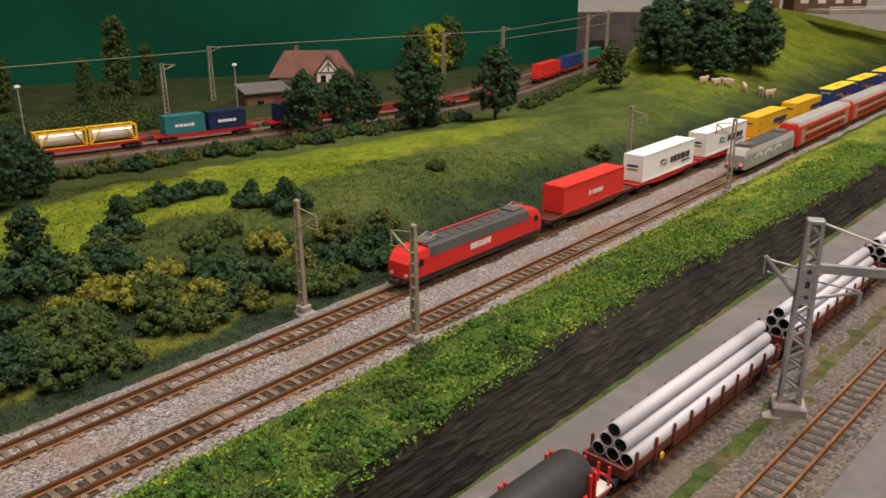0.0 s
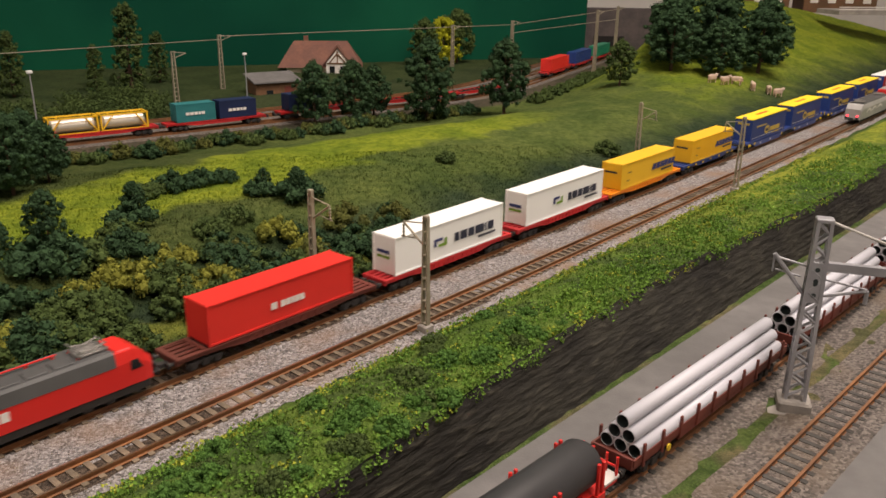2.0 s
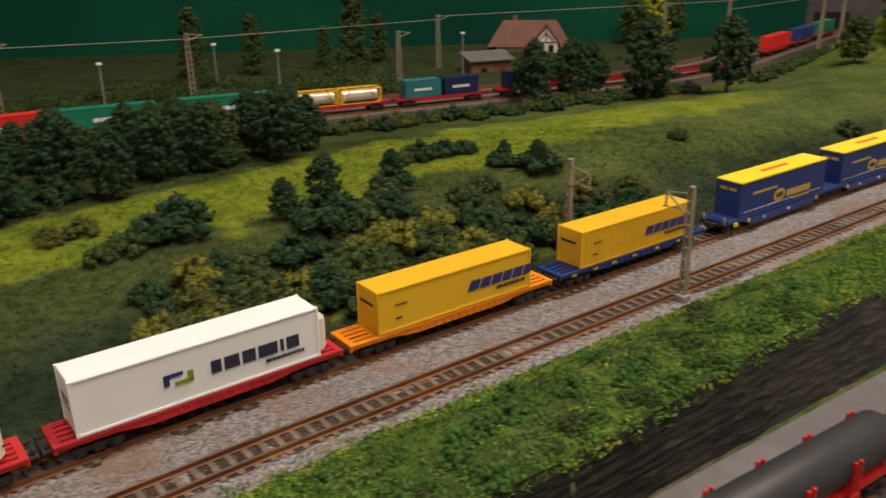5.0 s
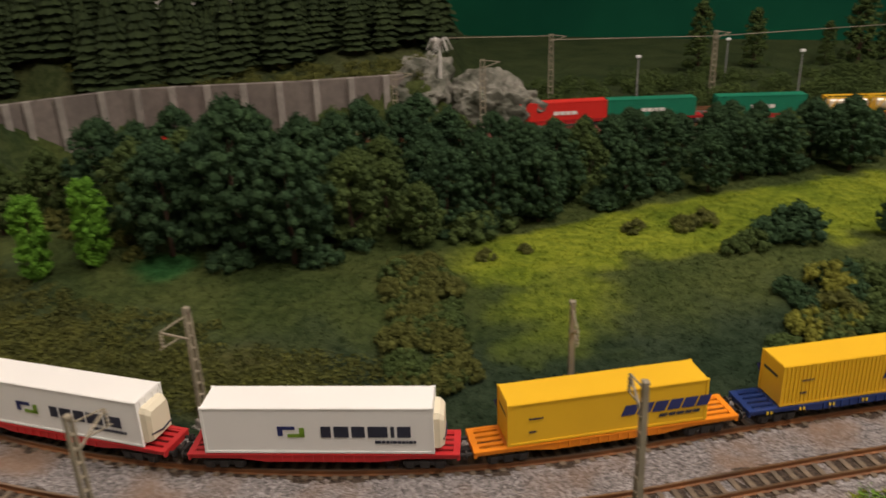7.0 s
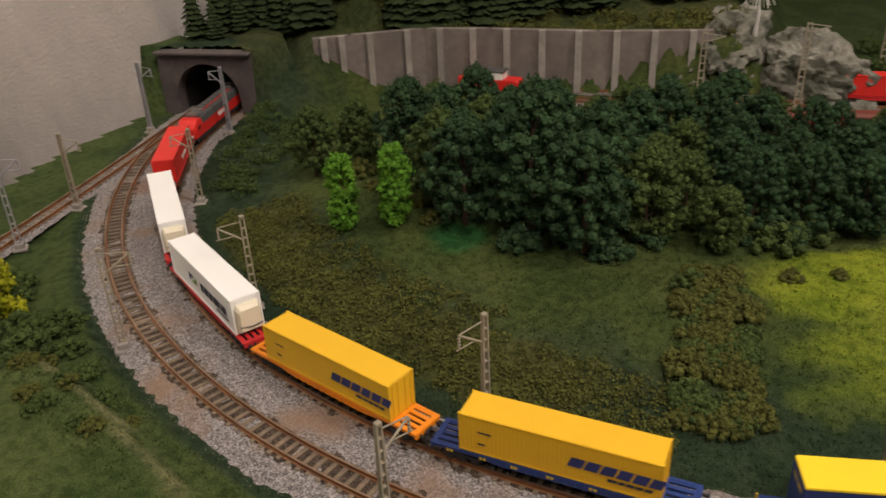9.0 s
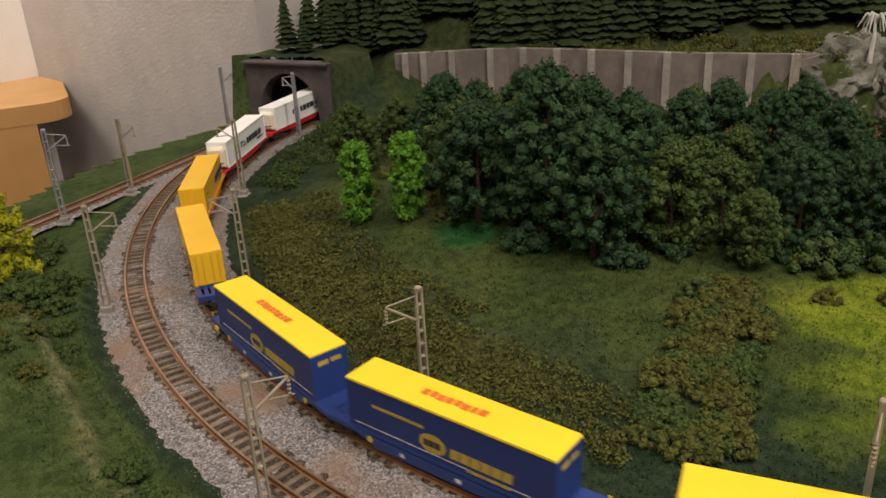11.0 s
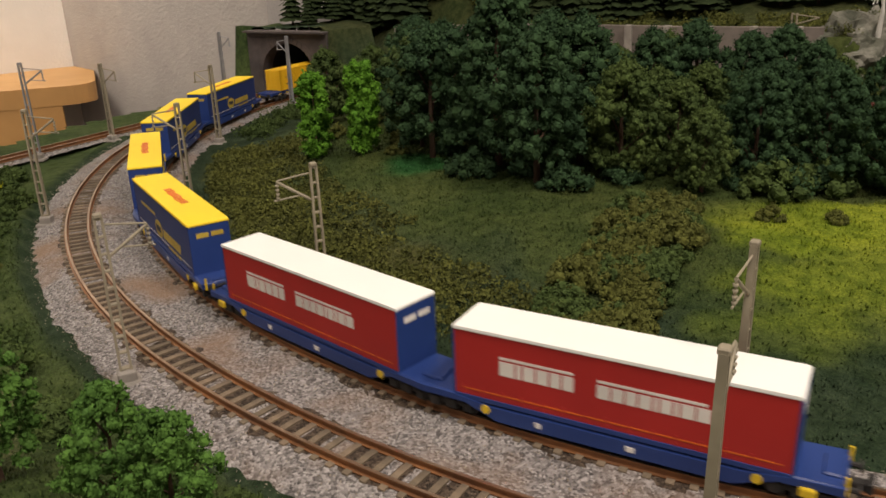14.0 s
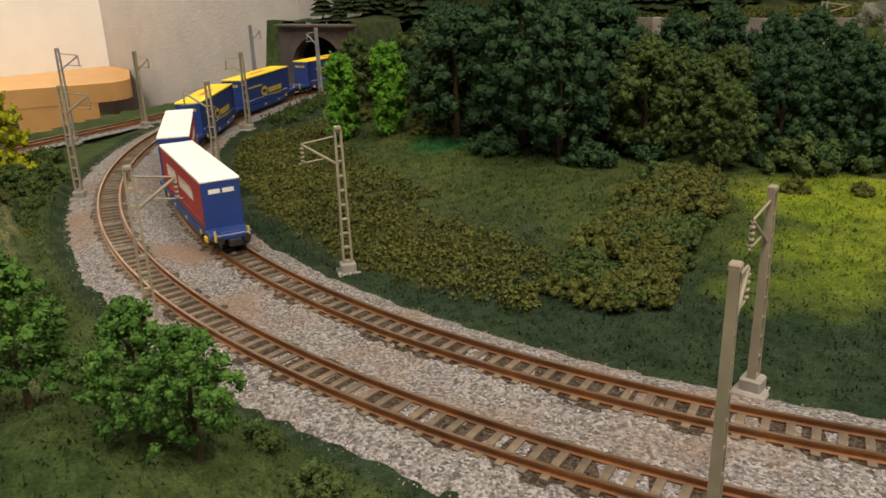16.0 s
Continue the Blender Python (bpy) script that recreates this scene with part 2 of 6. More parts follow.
ROADGREY = mat("grey_path", (0.155, 0.148, 0.145), (0.115, 0.11, 0.107), 8, 0.9, 0, 0.1, 1)
ROOFTILE = mat("red_brown_roof", (0.2, 0.09, 0.06), (0.14, 0.065, 0.05), 4, 0.8, 0, 0.3, 1.5)
WOODWALL = mat("brown_boards", (0.17, 0.085, 0.04), (0.11, 0.06, 0.03), 4, 0.8, 0, 0.2, 1)
TEAL = mat("teal_container", (0.03, 0.19, 0.2), (0.025, 0.15, 0.16), 8, 0.5)
NAVY = mat("navy_container", (0.015, 0.025, 0.08), None, 8, 0.5)
GREEN = mat("green_container", (0.01, 0.2, 0.11), (0.01, 0.16, 0.09), 8, 0.5)
STEEL = mat("polished_tank", (0.86, 0.8, 0.7), (0.75, 0.68, 0.58), 8, 0.3, 0.55, fine=0.08)
LAMPWHITE = mat("white_lamp_head", (0.75, 0.75, 0.75), None, 5, 0.4)
COW = mat("tan_hide", (0.5, 0.3, 0.2), (0.6, 0.5, 0.42), 3, 0.8)
LEAF = {}
for key, a, b2 in (
    ("dark", (0.028, 0.056, 0.029), (0.017, 0.037, 0.021)),
    ("mid", (0.05, 0.075, 0.026), (0.032, 0.052, 0.02)),
    ("olive", (0.078, 0.086, 0.026), (0.05, 0.058, 0.02)),
    ("yellow", (0.145, 0.15, 0.03), (0.09, 0.1, 0.022)),
    ("bright", (0.085, 0.2, 0.024), (0.055, 0.14, 0.019)),
    ("lime", (0.25, 0.26, 0.015), (0.17, 0.19, 0.012)),
    ("fresh", (0.06, 0.128, 0.03), (0.034, 0.076, 0.022)),
    ("bank", (0.1, 0.185, 0.034), (0.065, 0.13, 0.026)),
    ("lit_gold", (0.24, 0.27, 0.04), (0.16, 0.19, 0.032)),
    ("spruce", (0.022, 0.034, 0.016), (0.015, 0.024, 0.012)),
):
    LEAF[key] = mat(key + "_foliage", a, b2, 4, 0.9, spec=0.12, island=0.9, fine=0.3)


# ---- mesh tools, in millimetres ----
class Shape:
    def __init__(self):
        self.v, self.f = [], []

    def add(self, verts, faces):
        n = len(self.v)
        self.v += [tuple(p) for p in verts]
        self.f += [tuple(i + n for i in f) for f in faces]
        return self

    def box(self, x, y, z, sx, sy, sz, bev=0.0, turn=0.0, taper=1.0):
        """A box by its middle and sizes, its upright edges cut by bev, its top drawn in by taper."""
        a, b, c = sx / 2, sy / 2, sz / 2
        e = min(bev, a * 0.9, b * 0.9)
        ring = [(a - e, -b), (a, -b + e), (a, b - e), (a - e, b), (-a + e, b), (-a, b - e), (-a, -b + e), (-a + e, -b)] if e > 0 else [(a, -b), (a, b), (-a, b), (-a, -b)]
        ca, sa = math.cos(turn), math.sin(turn)
        n, verts = len(ring), []
        levels = [(-c, 1.0), (c - e, 1.0), (c, taper if e == 0 else taper * (1 - e / max(a, b)))] if e > 0 else [(-c, 1.0), (c, taper)]
        for h, k in levels:
            verts += [(x + (p * ca - q * sa) * k, y + (p * sa + q * ca) * k, z + h) for p, q in ring]
        faces = [tuple(range(n))[::-1], tuple(range(n * (len(levels) - 1), n * len(levels)))]
        for l in range(len(levels) - 1):
            faces += [(l * n + i, l * n + (i + 1) % n, (l + 1) * n + (i + 1) % n, (l + 1) * n + i) for i in range(n)]
        return self.add(verts, faces)

    def tube(self, p, q, r, r2=None, n=8, caps=True):
        p, q = Vector(p), Vector(q)
        d = (q - p).normalized()
        u = d.orthogonal().normalized()
        w = d.cross(u)
        r2 = r if r2 is None else r2
        ring = [(math.cos(2 * math.pi * i / n), math.sin(2 * math.pi * i / n)) for i in range(n)]
        verts = [p + (u * c + w * s) * r for c, s in ring] + [q + (u * c + w * s) * r2 for c, s in ring]
        faces = [(i, (i + 1) % n, n + (i + 1) % n, n + i) for i in range(n)]
        if caps:
            faces += [tuple(range(n))[::-1], tuple(range(n, 2 * n))]
        return self.add(verts, faces)

    def sweep(self, profile, xs):
        """A closed profile of (y, z) drawn along x through stations (x, scale_y, scale_z, lift)."""
        n, verts = len(profile), []
        for x, ky, kz, up in xs:
            verts += [(x, y * ky, z * kz + up) for y, z in profile]
        faces = [tuple(range(n)), tuple(range(n * (len(xs) - 1), n * len(xs)))[::-1]]
        for l in range(len(xs) - 1):
            faces += [(l * n + i, (l + 1) * n + i, (l + 1) * n + (i + 1) % n, l * n + (i + 1) % n) for i in range(n)]
        return self.add(verts, faces)

    def plate(self, pts, out, depth=0.12):
        """A thin raised shape: corners in order, and the way in which it stands proud."""
        o = Vector(out) * depth
        n = len(pts)
        verts = [Vector(p) for p in pts] + [Vector(p) + o for p in pts]
        return self.add(verts, [tuple(range(n)), tuple(range(n, 2 * n))] + [(i, (i + 1) % n, n + (i + 1) % n, n + i) for i in range(n)])

    def data(self, name, material, soft=False):
        me = bpy.data.meshes.new(name)
        me.from_pydata([(x * MM, y * MM, z * MM) for x, y, z in self.v], [], self.f)
        bm = bmesh.new()
        bm.from_mesh(me)
        bmesh.ops.recalc_face_normals(bm, faces=bm.faces)
        bm.to_mesh(me)
        bm.free()
        if soft:
            me.polygons.foreach_set("use_smooth", [True] * len(me.polygons))
        me.materials.append(material)
        return me


def part(name, shape, material, parent=None, label="", soft=False):
    ob = new(name, shape.data(name, material, soft))
    if parent:
        ob.parent = parent
    return tagged(ob, label)


def thing(name, label, category, group="", kind=""):
    return tagged(new(name), label, category, group, kind)


def raw(name, verts, faces, material, soft=False):
    """A large mesh from arrays, in millimetres, as it stands."""
    me = bpy.data.meshes.new(name)
    me.from_pydata((np.asarray(verts, float) * MM).tolist(), [], faces if isinstance(faces, list) else faces.tolist())
    me.materials.append(material)
    if soft:
        me.polygons.foreach_set("use_smooth", [True] * len(me.polygons))
    return new(name, me)


# ---- the double line: a straight, then a curve to the right into the tunnel ----
GAP = 34.3


def line(x, y, heading, legs, step=4.0):
    """Points x, y, heading along legs of (length, curvature)."""
    out = [(x, y, heading)]
    for length, k in legs:
        n = max(1, round(length / step))
        for _ in range(n):
            h = heading + k * length / n / 2
            x, y, heading = x + math.cos(h) * length / n, y + math.sin(h) * length / n, heading + k * length / n
            out.append((x, y, heading))
    return np.array(out)


LEGS = [(2200, 0.0), (132, 0.000533), (800, -1 / 463.5)]
HEAD = radians(209.88)
START = (75.8 - math.cos(HEAD) * 2200, 277.55 - math.sin(HEAD) * 2200)
OPEN2 = line(*START, HEAD, LEGS)
LAST = OPEN2[-1]
PORTAL_S = 3112.0
LINE2 = np.concatenate([OPEN2, line(*LAST, [(150, -1 / 900), (640, -1 / 112)])[1:]])


def beside(pts, off):
    """The same line, off millimetres to its right."""
    return np.stack([pts[:, 0] + off * np.sin(pts[:, 2]), pts[:, 1] - off * np.cos(pts[:, 2]), pts[:, 2]], 1)


LINE1 = beside(LINE2, GAP)
ALONG1 = np.r_[0, np.cumsum(np.linalg.norm(np.diff(LINE1[:, :2], axis=0), axis=1))]
ROUGH2 = np.concatenate([OPEN2[:1], OPEN2[550::3], OPEN2[-1:]])
ROUGH_MILE = np.r_[0, np.cumsum(np.linalg.norm(np.diff(ROUGH2[:, :2], axis=0), axis=1))]
ALONG2 = np.r_[0, np.cumsum(np.linalg.norm(np.diff(LINE2[:, :2], axis=0), axis=1))]
S_SHIFT = 1500.0  # from the train's own mileage to that of the lines


def on_line(pts, along, s):
    return tuple(np.interp(s, along, pts[:, i]) for i in range(3))


def nearest(x, y):
    """Signed way from the near line's middle (positive on the inner side) and the mileage there."""
    p = np.stack([np.ravel(x), np.ravel(y)], 1)
    pts, mile = ROUGH2, ROUGH_MILE
    best, way, at = np.full(len(p), 1e18), np.zeros(len(p)), np.zeros(len(p))
    for i in range(len(pts) - 1):
        a, b = pts[i, :2], pts[i + 1, :2]
        u = b - a
        t = np.clip(((p - a) @ u) / (u @ u), 0, 1)
        d = p - a - t[:, None] * u
        q = (d**2).sum(1)
        m = q < best
        best[m] = q[m]
        way[m] = -np.sign(u[0] * d[m, 1] - u[1] * d[m, 0]) * np.sqrt(q[m])
        at[m] = mile[i] + t[m] * np.linalg.norm(u)
    return way.reshape(np.shape(x)), at.reshape(np.shape(x))


def yard_y(x):
    return np.interp(x, [-700, -600, -520, -430, -330, -250, -100, 0, 142, 260, 530, 800, 1100], [495, 520, 553, 592, 640, 700, 760, 794, 838, 880, 985, 1250, 1560])


def wall_y(x):
    return 272 + (np.asarray(x) - 235) * 0.533


def wall_back(x):
    """How far the rock face leans back from its foot to its crest."""
    return np.interp(x, [120, 170, 230, 280, 346, 423, 500], [4, 5, 14, 18, 20, 17, 12])


def bank_edge(x):
    """How far from the near line's middle the bank's grass begins."""
    return np.interp(x, [-60, 90], [24, 11.5])


def mound_edge(x):
    """Where the grassy mound beside the curve breaks off towards the track."""
    return np.interp(x, [-470, -400, -340, -290, -250, -180], [92, 101, 98, 93, 96, 92])


def bumps(x, y, size, seed=0.0):
    return np.sin(x / size + 1.3 * np.sin(y / size * 0.8 + seed)) * np.sin(y / size * 1.1 + 0.9 * np.sin(x / size * 0.7 + seed * 2))


def height(x, y):
    x, y = np.asarray(x, float), np.asarray(y, float)
    d, s = nearest(x, y)
    yl = yard_y(x)
    zy = -2 - 23 * smooth(yl + 40, yl + 110, y) * smooth(-220, 60, x) - 10 * smooth(1240, 1380, y) * smooth(-350, -100, x)
    inner = 18 * smooth(52, 175, d) + (1.2 * bumps(x, y, 22, 1) + 0.8 * bumps(x, y, 9, 2)) * smooth(55, 90, d)
    inner = inner + (zy - inner) * smooth(yl - 215, yl - 70, y)
    hill = 85 * smooth(560, 1050, x) * smooth(90, 420, d) * (1 - smooth(yl - 190, yl - 60, y))
    inner = inner + hill
    back = 52 * smooth(yl + 33, yl + 43, y) * (1 - smooth(-330, -290, x)) + 30 * smooth(yl + 60, yl + 200, y) * (1 - smooth(-330, -200, x))
    back = back * (1 - smooth(-30, 40, x + 340 + 0.375 * (y - 800)) * smooth(yl + 70, yl + 130, y))
    inner = inner + back
    tun = smooth(PORTAL_S - 190, PORTAL_S - 10, s) * 56 * smooth(50, 112, d) * (1 - smooth(-660, -585, x))
    inner = np.maximum(inner, tun + 0.5 * inner * (tun > 1))
    e = bank_edge(x)
    ridge = 14.5 * smooth(-60, 110, x) * smooth(0, 34, -d - e)
    outer = ridge + (1.0 * bumps(x, y, 17, 3) - 3 * (1 - smooth(-60, 130, x))) * smooth(0, 16, -d - e) + 9 * np.exp(-((x + 400) ** 2 + (y - 40) ** 2) / 70**2)
    outer = outer + 25 * np.exp(-((x + 128) ** 2 + (y - 84) ** 2) / 46**2) * smooth(0, 22, -d - e)
    outer = outer + 8 * smooth(0, 9, mound_edge(x) - y) * smooth(-470, -420, x) * (1 - smooth(-215, -150, x)) * (0.75 + 0.25 * bumps(x, y, 40, 4))
    outer = np.where((y < wall_y(x) + wall_back(x) - 2) & (x > 20), -8.0, outer)
    z = np.where(d > 0, inner, outer)
    z = np.where((d > -e) & (d < 52) & (s < PORTAL_S + 3), -1.2, z)
    return np.where((s > PORTAL_S + 3) & (d > -48) & (d < 82), 59 + 2 * bumps(x, y, 15), z)


# ---- ground ----
def ground_colours(x, y, z):
    d, s = nearest(x, y)
    dark, mid, meadow, olive, fresh, soil = ((0.026, 0.04, 0.022), (0.06, 0.076, 0.02), (0.165, 0.198, 0.018), (0.085, 0.085, 0.025), (0.09, 0.135, 0.025), (0.07, 0.058, 0.042))
    col = np.empty(x.shape + (3,))
    col[:] = dark

    def lay(tone, w):
        col[:] = col * (1 - w[..., None]) + np.array(tone) * w[..., None]

    wob = 10 * bumps(x, y, 14, 5) + 6 * bumps(x, y, 6, 2)
    lay(mid, smooth(90, 140, d + wob) * 0.8)
    lay((0.085, 0.11, 0.028), smooth(90, 150, d + wob) * smooth(120, 300, x + 2 * wob) * 0.8)
    mx, my = [-175, -120, -60, 60, 160, 330, 480], [345, 385, 440, 518, 594, 702, 762]
    off = np.abs(y - np.interp(x, mx, my) + wob * 1.2) - np.interp(x, [-175, -110, 0, 200, 480], [20, 46, 52, 56, 34])
    lay(meadow, (1 - smooth(-8, 10, off)) * smooth(-190, -150, x) * (1 - smooth(400, 520, x)))
    lay(meadow, (1 - smooth(12, 34, np.hypot(x + 108, (y - 318) * 0.7) + wob)) * 0.7)
    lay((0.12, 0.13, 0.02), (1 - smooth(3, 10, np.abs(d - 74 + wob * 0.5))) * smooth(20, 60, x) * (1 - smooth(240, 300, x)) * 0.8)
    lay(meadow, smooth(620, 800, x + wob * 4) * smooth(110, 190, d + wob))
    lay(dark, (1 - smooth(58, 66, d + wob * 0.3)) * (d > 0))
    lay((0.07, 0.07, 0.022), smooth(62, 70, d + wob * 0.3) * (1 - smooth(98, 116, d + wob * 0.5)) * smooth(2470, 2500, s) * (1 - smooth(2830, 2860, s)) * 0.8)
    e = bank_edge(x)
    lay(fresh, smooth(0, 4, -d - e) * smooth(-40, 60, x) * (0.75 + 0.25 * np.sign(wob)))
    # Yellow turf at the bank's far end, its tone raised for light there.
    lay((0.2, 0.22, 0.03), smooth(330, 520, x) * (1 - smooth(-34, -26, d)) * smooth(-70, -45, d + wob))
    lay((0.05, 0.07, 0.022), smooth(0, 4, -d - e) * (1 - smooth(-40, 60, x)) * 0.9)
    on_mound = smooth(-470, -420, x) * (1 - smooth(-215, -150, x))
    lay((0.06, 0.08, 0.026), smooth(4, 10, mound_edge(x) - y) * on_mound * 0.8)
    lay((0.24, 0.21, 0.12), (1 - smooth(1, 4, np.abs(mound_edge(x) - y - 8.5 + wob * 0.12))) * on_mound * 0.45)
    yl = yard_y(x)
    lay(soil, smooth(yl - 62, yl - 48, y) * (1 - smooth(yl + 180, yl + 240, y)) * (d > 60) * (s < PORTAL_S - 60))
    lay((0.036, 0.05, 0.02), smooth(yl + 45, yl + 75, y + wob) * (d > 60) * 0.9)
    lay((0.05, 0.055, 0.022), smooth(30, 50, z + wob) * (1 - smooth(-380, -300, x)) * (d > 40) * 0.8)
    lay((0.02, 0.1, 0.03), (1 - smooth(8, 26, np.hypot(x + 328, y - 297) + wob * 0.7)) * 0.8)
    lay((0.11, 0.095, 0.05), ((y < wall_y(x)) & (x > 20) & (d < -40)).astype(float) * (0.55 + 0.45 * np.sign(wob)))
    lay((0.11, 0.15, 0.03), (1 - smooth(4, 12, np.abs(y - wall_y(x) + 34 + wob * 0.3))) * ((x > 20) & (d < -40)) * 0.8)
    return col


def build_ground():
    gx = np.concatenate([np.arange(-1010, -620, 10), np.arange(-620, 440, 4.5), np.arange(440, 2060, 12)])
    gy = np.concatenate([np.arange(-260, 20, 12), np.arange(20, 520, 4.5), np.arange(520, 1700, 10)])
    X, Y = np.meshgrid(gx, gy, indexing="ij")
    Z = height(X, Y)
    Z = Z + RNG.normal(0, 0.25, Z.shape)
    n, m = X.shape
    verts = np.stack([X, Y, Z], -1).reshape(-1, 3)
    i, j = np.meshgrid(np.arange(n - 1), np.arange(m - 1), indexing="ij")
    a = (i * m + j).ravel()
    # the layout ends at the siding's edge, beyond which the room lies open
    cx, cy = (X[:-1, :-1] + 5).ravel(), (Y[:-1, :-1] + 5).ravel()
    d, s = nearest(cx, cy)
    keep = ~((d < -edge_of(s)) & (s > 2640) & (cx < -380)) & ~((s > PORTAL_S - 3) & (s < PORTAL_S + 14) & (d > -20) & (d < GAP + 20))
    faces = np.stack([a, a + m, a + m + 1, a + 1], 1)[keep]
    ob = raw("ground", verts, faces, TURF, soft=True)
    me = ob.data
    layer = me.color_attributes.new("turf", "FLOAT_COLOR", "POINT")
    col = ground_colours(X, Y, Z).reshape(-1, 3)
    layer.data.foreach_set("color", np.c_[col, np.ones(len(col))].ravel())
    tagged(ob, "rolling model landscape of flocked green turf", "ground", kind="structure")
    base = Shape()
    base.box(800, 720, -60, 2500, 1960, 20)
    part("baseboard", base, DARK)
    tagged(bpy.data.objects["baseboard"], "dark wooden baseboard under the layout", "baseboard", kind="structure")


def edge_of(s):
    return np.interp(s, [2640, 2740, 2850, 2980, 3100], [230, 170, 128, 92, 52])


def strip(pts, offs, zs, jag=0.0):
    """A band along a line through offsets to its right, at the heights zs."""
    rows = []
    for p in pts:
        right = np.array([math.sin(p[2]), -math.cos(p[2])])
        rows.append([(*(p[:2] + right * (o + (RNG.normal(0, jag) if k in (0, len(offs) - 1) else 0))), z) for k, (o, z) in enumerate(zip(offs, zs))])
    n = len(offs)
    verts = np.array(rows).reshape(-1, 3)
    faces = [(i * n + k, (i + 1) * n + k, (i + 1) * n + k + 1, i * n + k + 1) for i in range(len(pts) - 1) for k in range(n - 1)]
    return verts, faces


def build_ballast():
    pts = line(*START, HEAD, [(2200, 0)], 20)[:-1]
    pts = np.concatenate([pts, OPEN2[OPEN2[:, 0] < 75.0]])
    g = GAP
    v, f = strip(pts, [-21, -14, -8, 8, g / 2, g - 8, g + 8, g + 14, g + 20], [-1.6, 0.1, 0.6, 0.6, -0.3, 0.6, 0.6, 0.1, -1.6], 0.45)
    v[:, 2] += RNG.normal(0, 0.13, len(v))
    ob = raw("ballast_bed", v, f, BALLAST)
    tagged(ob, "pinkish grey stone ballast of the double line", "ballast", kind="structure")
    for off in (0.0, g):
        tv, tf = strip(pts, [off - 9.0, off - 6.5, off + 6.5, off + 9.0], [0.42, 0.66, 0.66, 0.42], 0.5)
        dirt = raw("track_dirt", tv, tf, TRACKDIRT)
        dirt.parent = ob
    # loose stones on the shoulders and between the lines
    sv, sf = [], []
    near = OPEN2[(OPEN2[:, 0] < 420)]
    for _ in range(22000):
        p = near[RNG.integers(len(near))]
        o = RNG.choice([RNG.uniform(-22 if p[0] < 40 else -11, -7), RNG.uniform(7, g - 7), RNG.uniform(g + 7, g + 21)])
        x, y = p[0] + math.sin(p[2]) * o + RNG.uniform(-2, 2), p[1] - math.cos(p[2]) * o + RNG.uniform(-2, 2)
        z = 0.5 if -14 < o < g + 14 else -0.6
        r = RNG.uniform(0.22, 0.42)
        c = RNG.normal(0, 1, (4, 3))
        c = c / np.linalg.norm(c, axis=1)[:, None] * r + (x, y, z)
        n = len(sv)
        sv += c.tolist()
        sf += [(n, n + 1, n + 2), (n, n + 2, n + 3), (n, n + 3, n + 1), (n + 1, n + 3, n + 2)]
    st = raw("loose_stone", np.array(sv), sf, STONES)
    tagged(st, "loose crushed stones strewn on the ballast", "stones", kind="stuff")


TRACKDIRT = grain_mat("rusty_ballast", [(0.02, 0.014, 0.01), (0.04, 0.028, 0.02), (0.065, 0.046, 0.034), (0.1, 0.074, 0.054)], 0.8, 0.5)
STONES = mat("crushed_stone", (0.25, 0.225, 0.222), (0.16, 0.138, 0.136), 2, 0.9, island=0.9)


def rails(name, pts, label, head=RAILTOP, side=RAIL, top=3.0):
    """Two rails, each a foot, web and head swept along the line."""
    holder = thing(name, label, "rail track", kind="structure")
    prof = [(-1.0, 0.9), (-1.0, 1.15), (-0.22, 1.35), (-0.22, top - 0.75), (-0.5, top - 0.6), (-0.5, top), (0.5, top), (0.5, top - 0.6), (0.22, top - 0.75), (0.22, 1.35), (1.0, 1.15), (1.0, 0.9)]
    for sgn in (-1, 1):
        offs, zs = [sgn * 5.0 + q[0] for q in prof], [q[1] for q in prof]
        v, f = strip(pts, offs, zs)
        ob = raw("rail", v, f, side)
        ob.parent = holder
        v, f = strip(pts, [sgn * 5.0 - 0.42, sgn * 5.0 + 0.42], [top + 0.03] * 2)
        hd = raw("rail_head", v, f, head)
        hd.parent = ob
    return holder


def sleepers(holder, pts, along, lo, hi, pitch, keep, material, size=(2.1, 15.5, 1.3)):
    """Sleepers across a line: those in the stretch keep as parts of their own, the rest in one mesh."""
    one = Shape().box(0, 0, 0, *size, bev=0.15).data("sleeper", material)
    rest = Shape()
    for i, s in enumerate(np.arange(lo, hi, pitch)):
        x, y, h = on_line(pts, along, s)
        if keep[0] < s < keep[1]:
            ob = new("sleeper", one)
            ob.matrix_world = pose(x * MM, y * MM, 0.55 * MM, 0, 0, math.degrees(h) + (i * 7 % 5 - 2) * 0.4)
            ob.parent = holder
        else:
            rest.box(x, y, 0.55, *size, turn=h)
    if rest.v:
        tagged(part("far_sleepers", rest, material, holder), kind="stuff")


# ---- overhead masts ----
def lattice(shape, h, w0, w1, t0, t1, steps, bar):
    """Two tapering flanges joined by short cross plates."""
    for sgn in (-1, 1):
        a, b = sgn * w0 / 2, sgn * w1 / 2
        shape.add([(a - bar, -t0 / 2, 0), (a + bar, -t0 / 2, 0), (a + bar, t0 / 2, 0), (a - bar, t0 / 2, 0), (b - bar, -t1 / 2, h), (b + bar, -t1 / 2, h), (b + bar, t1 / 2, h), (b - bar, t1 / 2, h)],
                  [(3, 2, 1, 0), (4, 5, 6, 7), (0, 1, 5, 4), (1, 2, 6, 5), (2, 3, 7, 6), (3, 0, 4, 7)])
    for k in range(steps + 1):
        z = h * (k + 0.15) / (steps + 0.3)
        u = z / h
        w, t = w0 + (w1 - w0) * u, t0 + (t1 - t0) * u
        shape.box(0, 0, z, w, t * 0.9, bar * 1.3)


